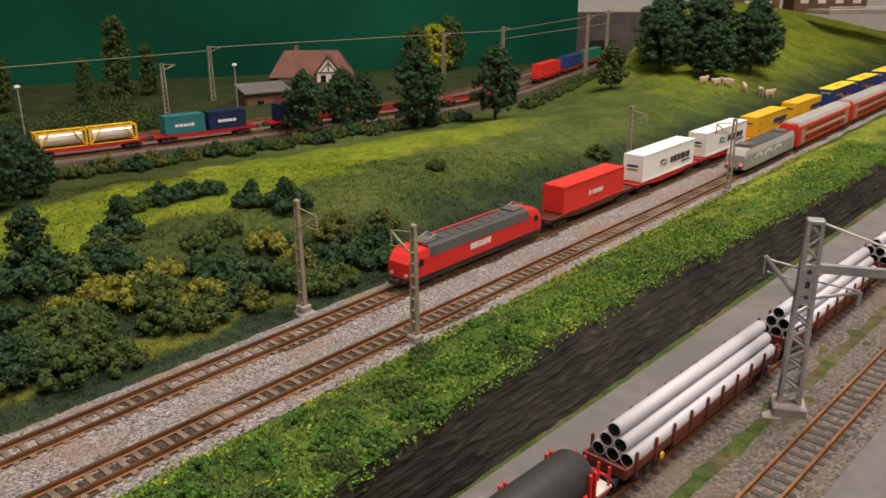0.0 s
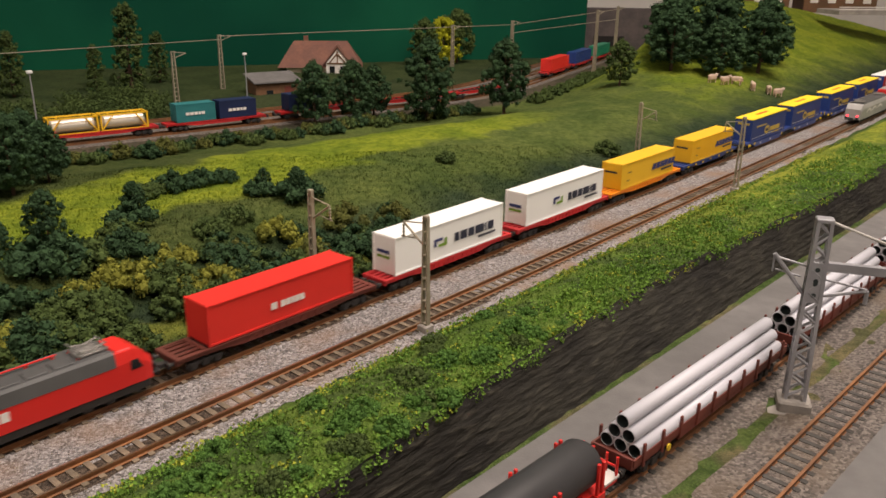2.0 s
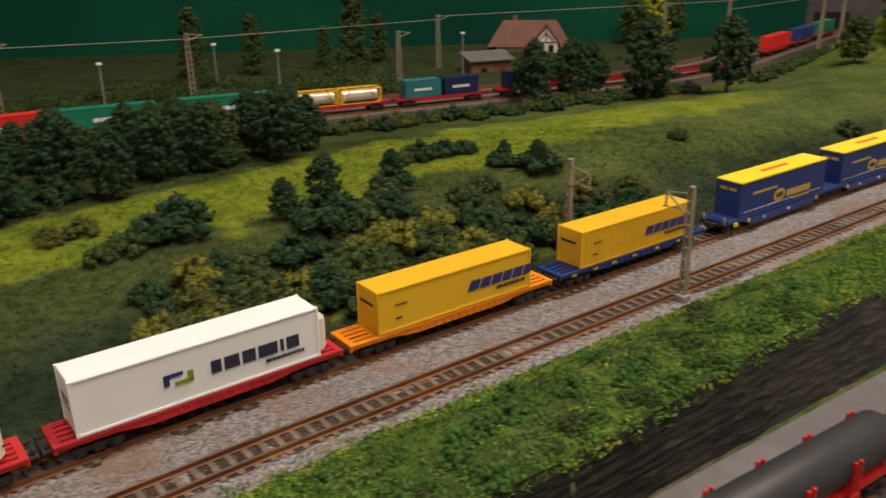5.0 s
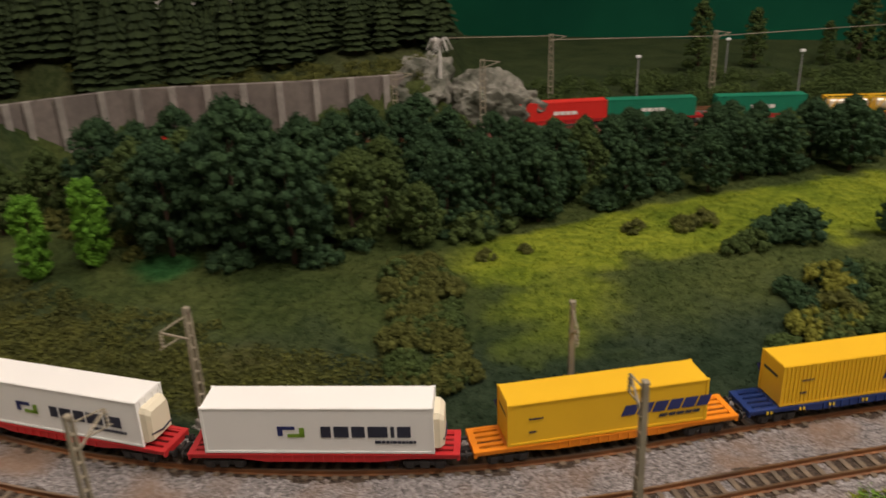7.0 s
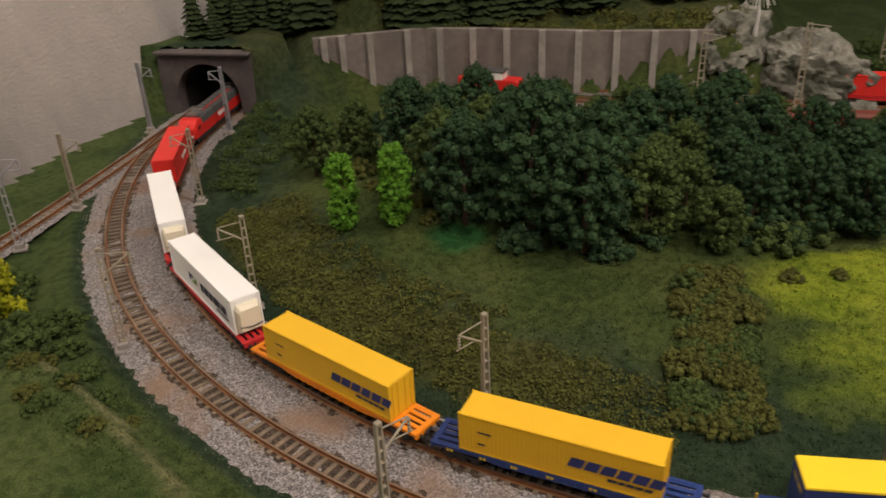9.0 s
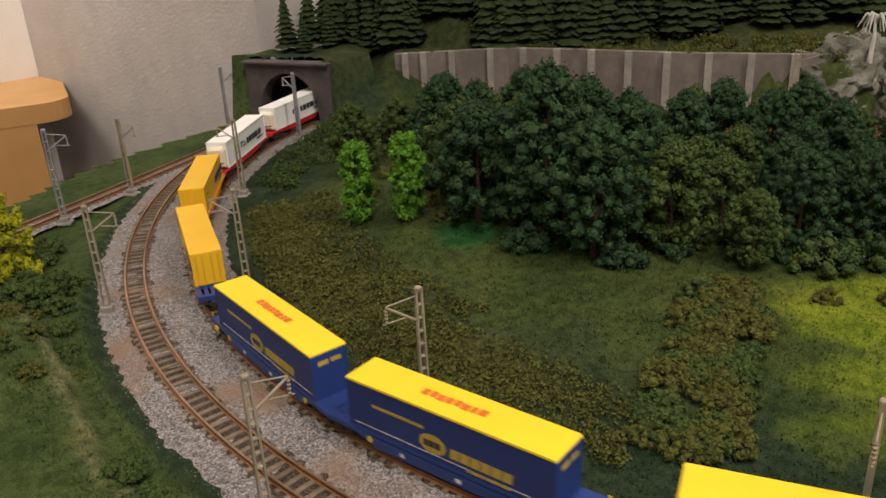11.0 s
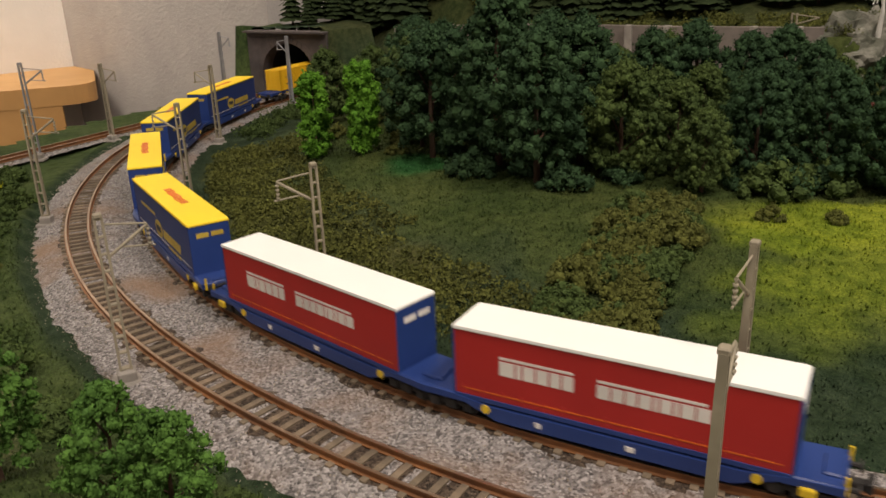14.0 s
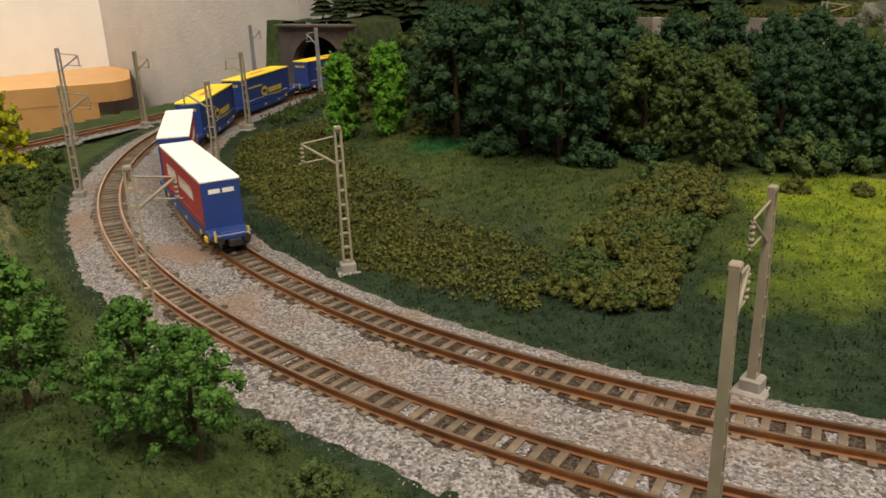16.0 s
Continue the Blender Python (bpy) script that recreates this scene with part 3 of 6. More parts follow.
def line_mast(x, y, turn, tall=54.0, material=None, label="", z=0.0, reach=13.0):
    """A lattice mast with a concrete foot and a bracket that reaches along its own +x to the wire."""
    material = material or MAST
    m = thing("catenary_mast", label or "tan painted lattice catenary mast with a bracket arm beside the track", "catenary mast", "masts of the double line")
    foot = Shape().box(0, 0, 1.4, 5.6, 5.6, 4.2, bev=0.5).box(0, 0, -0.6, 9, 9, 1.6, bev=0.6)
    part("foot", foot, CONCRETE, m)
    post = Shape()
    lattice(post, tall - 3.2, 3.1, 2.0, 2.3, 1.7, 9, 0.36)
    post.v = [(a, b, c + 3.2) for a, b, c in post.v]
    part("post", post, material, m)
    part("cap", Shape().box(0, 0, tall + 0.4, 2.6, 2.3, 1.2, bev=0.3), material, m)
    arm = Shape().tube((0.6, 0, tall - 13), (reach, 0, tall - 4.5), 0.52)
    part("arm", arm, material, m)
    part("tie", Shape().tube((0.8, 0, tall - 2.5), (reach, 0, tall - 4.2), 0.32), material, m)
    part("steady_arm", Shape().tube((reach * 0.4, 0, tall - 10.2), (reach + 1.5, 0, tall - 11.2), 0.3).tube((reach, 0, tall - 4.4), (reach, 0, tall - 11.3), 0.25), material, m)
    ins = Shape()
    for k in range(4):
        ins.tube((reach, 0, tall - 5.6 - k * 1.5), (reach, 0, tall - 6.6 - k * 1.5), 0.75, 0.4)
    part("insulator", ins, material, m, soft=True)
    m.matrix_world = pose(x * MM, y * MM, z * MM, 0, 0, turn)
    return m


# ---- foliage ----
def leaf_cloud(blobs, per, leaf, rng, squash=1.0):
    """Small leaves set all over a heap of blobs (x, y, z, r)."""
    out = []
    for bx, by, bz, br in blobs:
        n = max(6, int(per * br * br))
        q = rng.normal(0, 1, (n, 3))
        q /= np.linalg.norm(q, axis=1)[:, None]
        c = q * br * rng.uniform(0.6, 1.22, (n, 1)) * rng.uniform(0.8, 1.25, 3) * (1, 1, squash) + (bx, by, bz)
        nor = q + rng.normal(0, 0.9, (n, 3))
        nor /= np.linalg.norm(nor, axis=1)[:, None]
        u = np.cross(nor, rng.normal(0, 1, (n, 3)))
        u /= np.linalg.norm(u, axis=1)[:, None]
        w = np.cross(nor, u)
        r = leaf * rng.uniform(0.6, 1.25, (n, 1))
        lift = nor * r * 0.5
        out.append(np.stack([c + u * r, c + w * r * 0.8 + lift, c - u * r * 0.9, c - w * r * 0.8 + lift * 0.4], 1))
    v = np.concatenate(out).reshape(-1, 3)
    f = np.arange(len(v)).reshape(-1, 4)
    f = np.concatenate([f[:, [0, 1, 2]], f[:, [0, 2, 3]]])
    return v, f


def leaf_mesh(name, blobs, per, leaf, rng, material, squash=1.0):
    v, f = leaf_cloud(blobs, per, leaf, rng, squash)
    me = bpy.data.meshes.new(name)
    me.from_pydata((v * MM).tolist(), [], f.tolist())
    me.materials.append(material)
    return me


def core_mesh(blobs, material, k=0.8):
    """The dense inside of a crown, under its leaves."""
    s = Shape()
    for bx, by, bz, br in blobs:
        r = br * k
        t = 0.618
        pts = [(-t, 1, 0), (t, 1, 0), (-t, -1, 0), (t, -1, 0), (0, -t, 1), (0, t, 1), (0, -t, -1), (0, t, -1), (1, 0, -t), (1, 0, t), (-1, 0, -t), (-1, 0, t)]
        fs = [(0, 11, 5), (0, 5, 1), (0, 1, 7), (0, 7, 10), (0, 10, 11), (1, 5, 9), (5, 11, 4), (11, 10, 2), (10, 7, 6), (7, 1, 8), (3, 9, 4), (3, 4, 2), (3, 2, 6), (3, 6, 8), (3, 8, 9), (4, 9, 5), (2, 4, 11), (6, 2, 10), (8, 6, 7), (9, 8, 1)]
        s.add([(bx + p[0] * r * 0.85, by + p[1] * r * 0.85, bz + p[2] * r * 0.85) for p in pts], fs)
    return s


def tree_kind(seed, tall, wide, key, crown_from=0.3, lumps=34, leaf=1.0, per=1.9, narrow=False, column=False):
    """A model tree: a tapered trunk with limbs and a crown of leafy lumps. Built at the origin."""
    rng = np.random.default_rng(seed)
    blobs = []
    for k in range(lumps):
        u = rng.uniform(0, 1)
        z = tall * (crown_from + (1 - crown_from) * u * 0.93)
        prof = math.sin(math.pi * min(1, 0.22 + 0.78 * u)) ** 0.6 if not narrow else (1 - u) ** 0.45 * 0.95 + 0.12
        if column:
            prof = min(1.0, 0.55 + 2.2 * u, 0.5 + 3.0 * (1 - u))
        a, rr = rng.uniform(0, 2 * math.pi), wide * prof * math.sqrt(rng.uniform(0.1, 1)) * (0.88 + 0.16 * math.sin(k * 2.4))
        blobs.append((rr * math.cos(a), rr * math.sin(a), z, wide * (rng.uniform(0.18, 0.3) if column else rng.uniform(0.085, 0.165))))
    t = thing("tree", "", "tree")
    tr = Shape().tube((0, 0, -2), (wide * 0.05, 0, tall * 0.45), tall * 0.024, tall * 0.014, 7)
    tr.tube((wide * 0.05, 0, tall * 0.44), (0, wide * 0.04, tall * 0.85), tall * 0.014, tall * 0.005, 6)
    for b in blobs[:7]:
        tr.tube((wide * 0.04, 0, max(tall * 0.2, b[2] - wide * 0.7)), b[:3], tall * 0.009, tall * 0.004, 5)
    part("trunk", tr, TRUNK, t)
    crown = new("crown", leaf_mesh("crown", blobs, per, leaf, rng, LEAF[key]))
    crown.parent = t
    core = part("inner_crown", core_mesh(blobs, LEAF[key], 0.8), LEAF[key], t)
    return t


def bush_kind(seed, wide, tall, key, lumps=34, leaf=0.95, per=4.4):
    rng = np.random.default_rng(seed)
    blobs = []
    for k in range(lumps):
        a, rr = rng.uniform(0, 2 * math.pi), wide * math.sqrt(rng.uniform(0, 1)) * 0.86
        r = wide * rng.uniform(0.15, 0.25)
        z = (tall - r) * (1 - 0.75 * (rr / wide) ** 1.5) * rng.uniform(0.5, 1)
        blobs.append((rr * math.cos(a), rr * math.sin(a), max(r * 0.45, z), r))
    t = thing("bush", "", "bush")
    c = new("leaves", leaf_mesh("leaves", blobs, per, leaf, rng, LEAF[key]))
    c.parent = t
    part("inner_leaves", core_mesh(blobs, LEAF[key], 0.86), LEAF[key], t)
    return t


def spruce_kind(seed, tall, wide):
    rng = np.random.default_rng(seed)
    t = thing("spruce", "", "tree")
    part("trunk", Shape().tube((0, 0, -3), (0, 0, tall * 0.95), tall * 0.02, tall * 0.004, 6), TRUNK, t)
    v, f = [], []
    for k in range(11):
        u = k / 11
        z, r = tall * (0.1 + 0.86 * u), wide * (1 - u) ** 0.9 + 1.0
        n = 13
        for i in range(n):
            a = 2 * math.pi * (i + rng.uniform(-0.3, 0.3)) / n
            rr = r * rng.uniform(0.75, 1.1)
            b = len(v)
            w = 0.34
            v += [(0, 0, z + tall * 0.1), (rr * math.cos(a - w), rr * math.sin(a - w), z - 1 + rng.uniform(-1, 1)), (rr * 1.12 * math.cos(a), rr * 1.12 * math.sin(a), z - 2.2), (rr * math.cos(a + w), rr * math.sin(a + w), z - 1 + rng.uniform(-1, 1))]
            f += [(b, b + 1, b + 2), (b, b + 2, b + 3)]
    me = bpy.data.meshes.new("foliage")
    me.from_pydata((np.array(v) * MM).tolist(), [], f)
    me.materials.append(LEAF["spruce"])
    bo = new("foliage", me)
    bo.parent = t
    return t


def carpet(name, blobs, per, leaf, material, label, category, squash=0.6, seed=9):
    """Low growth that nobody could count: leaves over many small heaps, joined."""
    v, f = leaf_cloud(blobs, per, leaf, np.random.default_rng(seed), squash)
    ob = raw(name, v, f, material)
    return tagged(ob, label, category, kind="stuff")


STOCK = []


def stock(ob):
    STOCK.append(ob)
    return ob


def plant(kind, x, y, label, group="", size=1.0, turn=None, sink=0.6, zoom=None):
    z = float(height(np.array([x]), np.array([y]))[0]) - sink
    ob = copy_thing(kind, pose(x * MM, y * MM, z * MM, 0, 0, RNG.uniform(0, 360) if turn is None else turn))
    ob.scale = (size, size, size * (zoom or 1.0))
    return tagged(ob, label, "", group)


# ---- rolling stock; local x ahead, y to the left, z up from the rail head ----
def wheelset(parent, x, r=2.6):
    w = Shape()
    for sgn in (-1, 1):
        w.tube((x, sgn * 4.2, r), (x, sgn * 5.4, r), r, n=14)
    w.tube((x, -4.6, r), (x, 4.6, r), 0.6)
    part("wheelset", w, DARK, parent)


def bogie(parent, x, base=11.0, wide=13.0):
    b = Shape()
    for sgn in (-1, 1):
        b.box(x, sgn * wide / 2 * 0.92, 3.3, base + 5, 1.1, 1.6, bev=0.3)
        for e in (-1, 1):
            b.box(x + e * base / 2, sgn * wide / 2, 2.8, 3, 1.2, 2.6, bev=0.3)
        b.box(x, sgn * wide / 2, 3.0, 3.6, 1.4, 2.8, bev=0.3)
    b.box(x, 0, 3.6, 4, wide * 0.9, 1.4)
    ob = part("bogie", b, DARK, parent)
    for e in (-1, 1):
        wheelset(ob, x + e * base / 2)


def couplers(parent, front, rear, buffers=True, z=6.0):
    for x, sgn in ((front, 1), (rear, -1)):
        c = Shape().box(x + sgn * 2.2, 0, z - 1.3, 5, 2.4, 1.6, bev=0.3).box(x + sgn * 4.6, 0, z - 0.6, 1.4, 5.2, 2.6, bev=0.3)
        part("coupler", c, DARK, parent)
        if buffers:
            for y in (-5.2, 5.2):
                part("buffer", Shape().tube((x, y, z), (x + sgn * 2.2, y, z), 0.7).tube((x + sgn * 2.2, y, z), (x + sgn * 2.8, y, z), 1.5, n=10), DARK, parent)


def flat_wagon(name, label, length, material, deck=8.0, slots=True, dots=None):
    """A container flat: fish-bellied side sills, deck beams, end platforms, bogies, couplers."""
    w = thing(name, label, "flat wagon", "wagons of the freight train")
    a = length / 2
    for sgn in (-1, 1):
        y = sgn * 7.4
        prof = [(-a, deck), (-a, deck - 2.0), (-a * 0.62, deck - 2.2), (-a * 0.42, deck - 3.6), (a * 0.42, deck - 3.6), (a * 0.62, deck - 2.2), (a, deck - 2.0), (a, deck)]
        s = Shape().plate([(x, y, z) for x, z in prof], (0, -sgn, 0), 1.0)
        s.plate([(x, y + sgn * 0.5, z) for x, z in ((-a, deck), (-a, deck - 0.7), (a, deck - 0.7), (a, deck))], (0, -sgn, 0), 1.5)
        sill = part("side_sill", s, material, w)
        ribs = Shape()
        for k in range(-5, 6):
            ribs.box(k * a * 0.075, y + sgn * 0.15, deck - 2.0, 0.7, 0.7, 2.6)
        part("rib", ribs, material, sill)
        if dots:
            for k in (-0.8, -0.62, -0.3, 0.02, 0.3, 0.55, 0.82):
                for j in (0, 1):
                    part("lashing_plate", Shape().box(k * a + j * 1.6, y + sgn * 0.62, deck - 1.6, 0.9, 0.3, 1.1), dots, sill, "small pale yellow plate")
    for sgn in (-1, 1):
        part("cross_beam", Shape().box(sgn * (a - 1.2), 0, deck - 0.5, 2.4, 15.4, 1.0, bev=0.2), material, w)
        for k in range(5):
            part("deck_plate", Shape().box(sgn * (a - 7), -6.4 + k * 3.2, deck - 0.6, 11, 1.9, 0.8), material, w)
        part("cross_beam", Shape().box(sgn * (a - 13), 0, deck - 0.5, 2.2, 15.4, 1.0), material, w)
    frame_ = Shape().box(0, 0, deck - 1.6, length * 0.96, 2.4, 1.8)
    for k in np.linspace(-0.7, 0.7, 9):
        frame_.box(k * a, 0, deck - 1.0, 1.6, 14, 1.0)
    frame_.box(4, 0, deck - 3.0, 12, 7, 2.6, bev=0.4).tube((-14, -2, deck - 3), (-6, -2, deck - 3), 1.6, n=10)
    part("underframe", frame_, DARK, w)
    for sgn in (-1, 1):
        bogie(w, sgn * (a - 13))
        part("end_sill", Shape().box(sgn * (a - 0.5), 0, deck - 1.4, 1.2, 15.4, 2.4, bev=0.3), material, w)
    couplers(w, a, -a)
    return w


def letters(shape, side, x0, z0, widths, tall, lean=0.0, gap=0.7, y=8.0, holes=False):
    """A row of plain blocks, one for each sign, on the side faced by side = +1 or -1."""
    x = x0
    for wd in widths:
        dx = -side * wd if side > 0 else wd
        ln = lean * (-1 if side > 0 else 1)
        shape.plate([(x, y * side, z0), (x + dx, y * side, z0), (x + dx + ln, y * side, z0 + tall), (x + ln, y * side, z0 + tall)], (0, side, 0), 0.1)
        x += dx + (-gap if side > 0 else gap)


def container(name, label, length, tall, material, base=8.4, wide=15.4, ribs=0, group="containers of the freight train"):
    """A box container with corner posts, castings, top and bottom rails, doors; ribbed sides where ribs > 0."""
    c = thing(name, label, "container", group)
    a, b, h = length / 2, wide / 2, tall
    part("body", Shape().box(0, 0, base + h / 2, length - 0.6, wide - 0.6, h - 0.3, bev=0.25), material, c)
    part("roof", Shape().box(0, 0, base + h - 0.1, length - 0.9, wide - 0.9, 0.3), material, c)
    for sx in (-1, 1):
        for sy in (-1, 1):
            post = part("corner_post", Shape().box(sx * (a - 0.5), sy * (b - 0.5), base + h / 2, 1.0, 1.0, h), material, c)
            part("corner_casting", Shape().box(sx * (a - 0.6), sy * (b - 0.55), base + 0.5, 1.3, 1.2, 1.0).box(sx * (a - 0.6), sy * (b - 0.55), base + h - 0.4, 1.3, 1.2, 1.0), material, post)
    for sy in (-1, 1):
        part("side_rail", Shape().box(0, sy * (b - 0.25), base + 0.45, length - 2, 0.6, 0.8).box(0, sy * (b - 0.25), base + h - 0.35, length - 2, 0.6, 0.5), material, c)
        if ribs:
            r = Shape()
            for k in range(ribs):
                r.box(-a + 2.2 + (length - 4.4) * k / (ribs - 1), sy * (b - 0.22), base + h / 2, (length - 4.4) / ribs * 0.5, 0.45, h - 2)
            part("side_ribs", r, material, c)
    for y in (-5.4, -2.2, 2.2, 5.4):
        part("lock_rod", Shape().tube((-a - 0.05, y, base + 0.8), (-a - 0.05, y, base + h - 0.8), 0.18, n=5), material, c)
    return c


def reefer():
    c = container("reefer_container", "white refrigerated container with dark markings on a red wagon", 85, 19.2, WHITE, 8.4)
    ref = Shape().sweep([(-6.6, 1.5), (6.6, 1.5), (6.6, 14), (5.5, 16), (-5.5, 16), (-6.6, 14)], [(-42.2, 1, 1, 8.4), (-44.6, 0.95, 0.97, 8.6), (-46.2, 0.8, 0.8, 9.7)])
    unit = part("cooling_unit", ref, CREAM, c, "cream cooling unit on the rear end")
    part("band", Shape().tube((-46.2, -5.6, 13.0), (-46.5, 0, 12.4), 0.35).tube((-46.5, 0, 12.4), (-46.0, 5.8, 13.6), 0.35), INK, unit)
    for side in (1, -1):
        s = Shape()
        letters(s, side, -side * 1.5 * -1 if side < 0 else -1.5, 15.4, [3.6, 5.4, 4.8, 7.2, 1.3, 4.9], 4.6, y=7.72, gap=1.1)
        part("lettering", s, INK, c)
        s = Shape()
        letters(s, side, -21 if side > 0 else 21, 12.8, [2.2, 1.4, 1.2, 0.8, 1.4, 1.3, 1.3, 0.8, 1.3, 1.0], 1.2, y=7.72, gap=0.25)
        part("small_lettering", s, INK, c)
        o = 8.5 * side
        s = Shape()
        letters(s, side, o + side * 6, 18.6, [6.5], 1.4, y=7.72)
        letters(s, side, o + side * 6, 16.0, [1.9], 3.2, y=7.72)
        part("emblem_blue", s, INKBLUE, c)
        s = Shape()
        letters(s, side, o + side * 2.4, 15.4, [6.3], 1.4, y=7.72)
        letters(s, side, o - side * 2.0, 15.8, [1.9], 3.6, y=7.72)
        part("emblem_green", s, INKGREEN, c)
    e = Shape()
    e.plate([(42.25, -4.8, 18.5), (42.25, 3.6, 18.5), (42.25, 3.6, 20.2), (42.25, -4.8, 20.2)], (1, 0, 0), 0.1)
    part("front_emblem", e, INKBLUE, c)
    e = Shape().plate([(42.25, -4.8, 16), (42.25, 3.6, 16), (42.25, 3.6, 17.4), (42.25, -4.8, 17.4)], (1, 0, 0), 0.1)
    part("front_emblem_stripe", e, INKGREEN, c)
    return c


def yellow_box(ribbed, wagon_words):
    c = container("yellow_container", "yellow container with slanted dark lettering blocks on " + wagon_words, 78, 17.5, YELLOW, 8.4, ribs=44 if ribbed else 0)
    y = 7.9 if ribbed else 7.72
    for side in (1, -1):
        s = Shape()
        letters(s, side, -side * 4.5, 15.0, [5.4, 5.2, 5.2, 5.0, 5.2, 4.6], 4.3, lean=1.6, gap=0.75, y=y)
        part("lettering", s, INKBLUE, c)
        s = Shape()
        letters(s, side, -side * 19.5, 12.4, [3.4, 2.6, 3.2, 2.6, 2.8], 1.3, lean=0.4, gap=0.4, y=y)
        part("small_lettering", s, INK, c)
        s = Shape()
        letters(s, side, side * 31, 18.8, [5.5], 0.6, y=y)
        letters(s, side, side * 31, 13.2, [3.0], 0.7, y=y)
        part("data_lettering", s, INK, c)
    part("end_lettering", Shape().plate([(38.75, -5.5, 19.2), (38.75, 4, 19.2), (38.75, 4, 20.4), (38.75, -5.5, 20.4)], (1, 0, 0), 0.1), INK, c)
    return c


def trailer_box(kind):
    """A tarpaulin swap body or trailer in blue and yellow, or red and white."""
    blue = kind == "blue"
    c = thing("swap_body", "dark blue tarpaulin swap body with a bright yellow roof" if blue else "red tarpaulin swap body with white roof and blue ends", "swap body", "bodies of the pocket wagons")
    base, h, a, b = 6.2, 20.6, 42.5, 7.9
    tarp = TARPBLUE if blue else TARPRED
    part("tarpaulin", Shape().box(0, 0, base + h / 2, 84.4, 15.2, h - 0.4, bev=0.3), tarp, c)
    part("roof", Shape().box(0, 0, base + h, 85.2, 15.9, 0.9, bev=0.35), ROOFYEL if blue else WHITE, c)
    for sx in (-1, 1):
        part("end_wall", Shape().box(sx * 42.3, 0, base + h / 2 - 0.3, 0.7, 15.5, h - 1.0, bev=0.2), BLUE, c)
        e = Shape()
        x = sx * 42.7
        for k in range(2):
            e.plate([(x, -5.2 + k * 5.6, base + h - 5.2), (x, -0.6 + k * 5.6, base + h - 5.2), (x, -0.6 + k * 5.6, base + h - 3.4), (x, -5.2 + k * 5.6, base + h - 3.4)], (sx, 0, 0), 0.1)
        part("end_lettering", e, INKGOLD if blue else INKWHITE, c)
    for sy in (-1, 1):
        for k in range(15):
            part("strap", Shape().box(-39 + k * 5.6, sy * 7.66, base + 2.2, 0.5, 0.18, 4.0), tarp, c)
        part("side_rail", Shape().box(0, sy * 7.7, base + 0.7, 84.6, 0.5, 1.2), BLUE, c)
    for side in (1, -1):
        if blue:
            s = Shape()
            letters(s, side, side * 31, 18.4, [23], 1.2, y=7.62)
            letters(s, side, -side * 9, 8.6, [17], 1.2, y=7.62)
            letters(s, side, -side * 2.5, 11.2, [3.6, 3.6, 3.6, 3.6, 3.6, 3.6], 3.8, lean=0.6, gap=0.5, y=7.62)
            ring = [(side * 4.5 + 5.6 * math.cos(t), 7.62 * side, 13.6 + 3.8 * math.sin(t)) for t in np.linspace(0, 2 * math.pi, 20)[:-1]]
            s.plate(ring, (0, side, 0), 0.1)
            part("lettering", s, INKGOLD, c)
            s = Shape()
            letters(s, side, side * 8.2, 12.4, [1.8, 2.2, 2.2], 2.6, gap=0.4, y=7.74)
            part("emblem_lettering", s, INK, c)
            part("stripe", Shape().box(0, side * 7.66, 9.6, 80, 0.1, 0.3), INKWHITE, c)
        else:
            s = Shape()
            letters(s, side, side * 29, 15.4, [4.2, 1.3, 3.1, 3.1, 2.7, 2.9], 4.0, gap=0.55, y=7.62)
            letters(s, side, side * 29, 20.0, [20.0], 0.7, y=7.62)
            letters(s, side, side * 3, 15.4, [3.2, 2.9, 2.7, 3.0, 1.1, 2.7, 1.1, 3.1, 3.2], 3.6, gap=0.5, y=7.62)
            letters(s, side, side * 3, 19.6, [26.0], 0.7, y=7.62)
            part("lettering", s, INKWHITE, c)
            part("stripe", Shape().box(0, side * 7.66, 9.4, 80, 0.1, 0.35), INKRED, c)
    if blue:
        s = Shape()
        for k, wd in enumerate((3.2, 2.0, 3.0, 2.6, 2.6, 3.2, 2.4, 2.8)):
            s.box(-11 + k * 3.3, (k % 3 - 1) * 0.25, base + h + 0.5, wd, 3.2, 0.12)
        part("roof_lettering", s, INKRED, c)
    return c


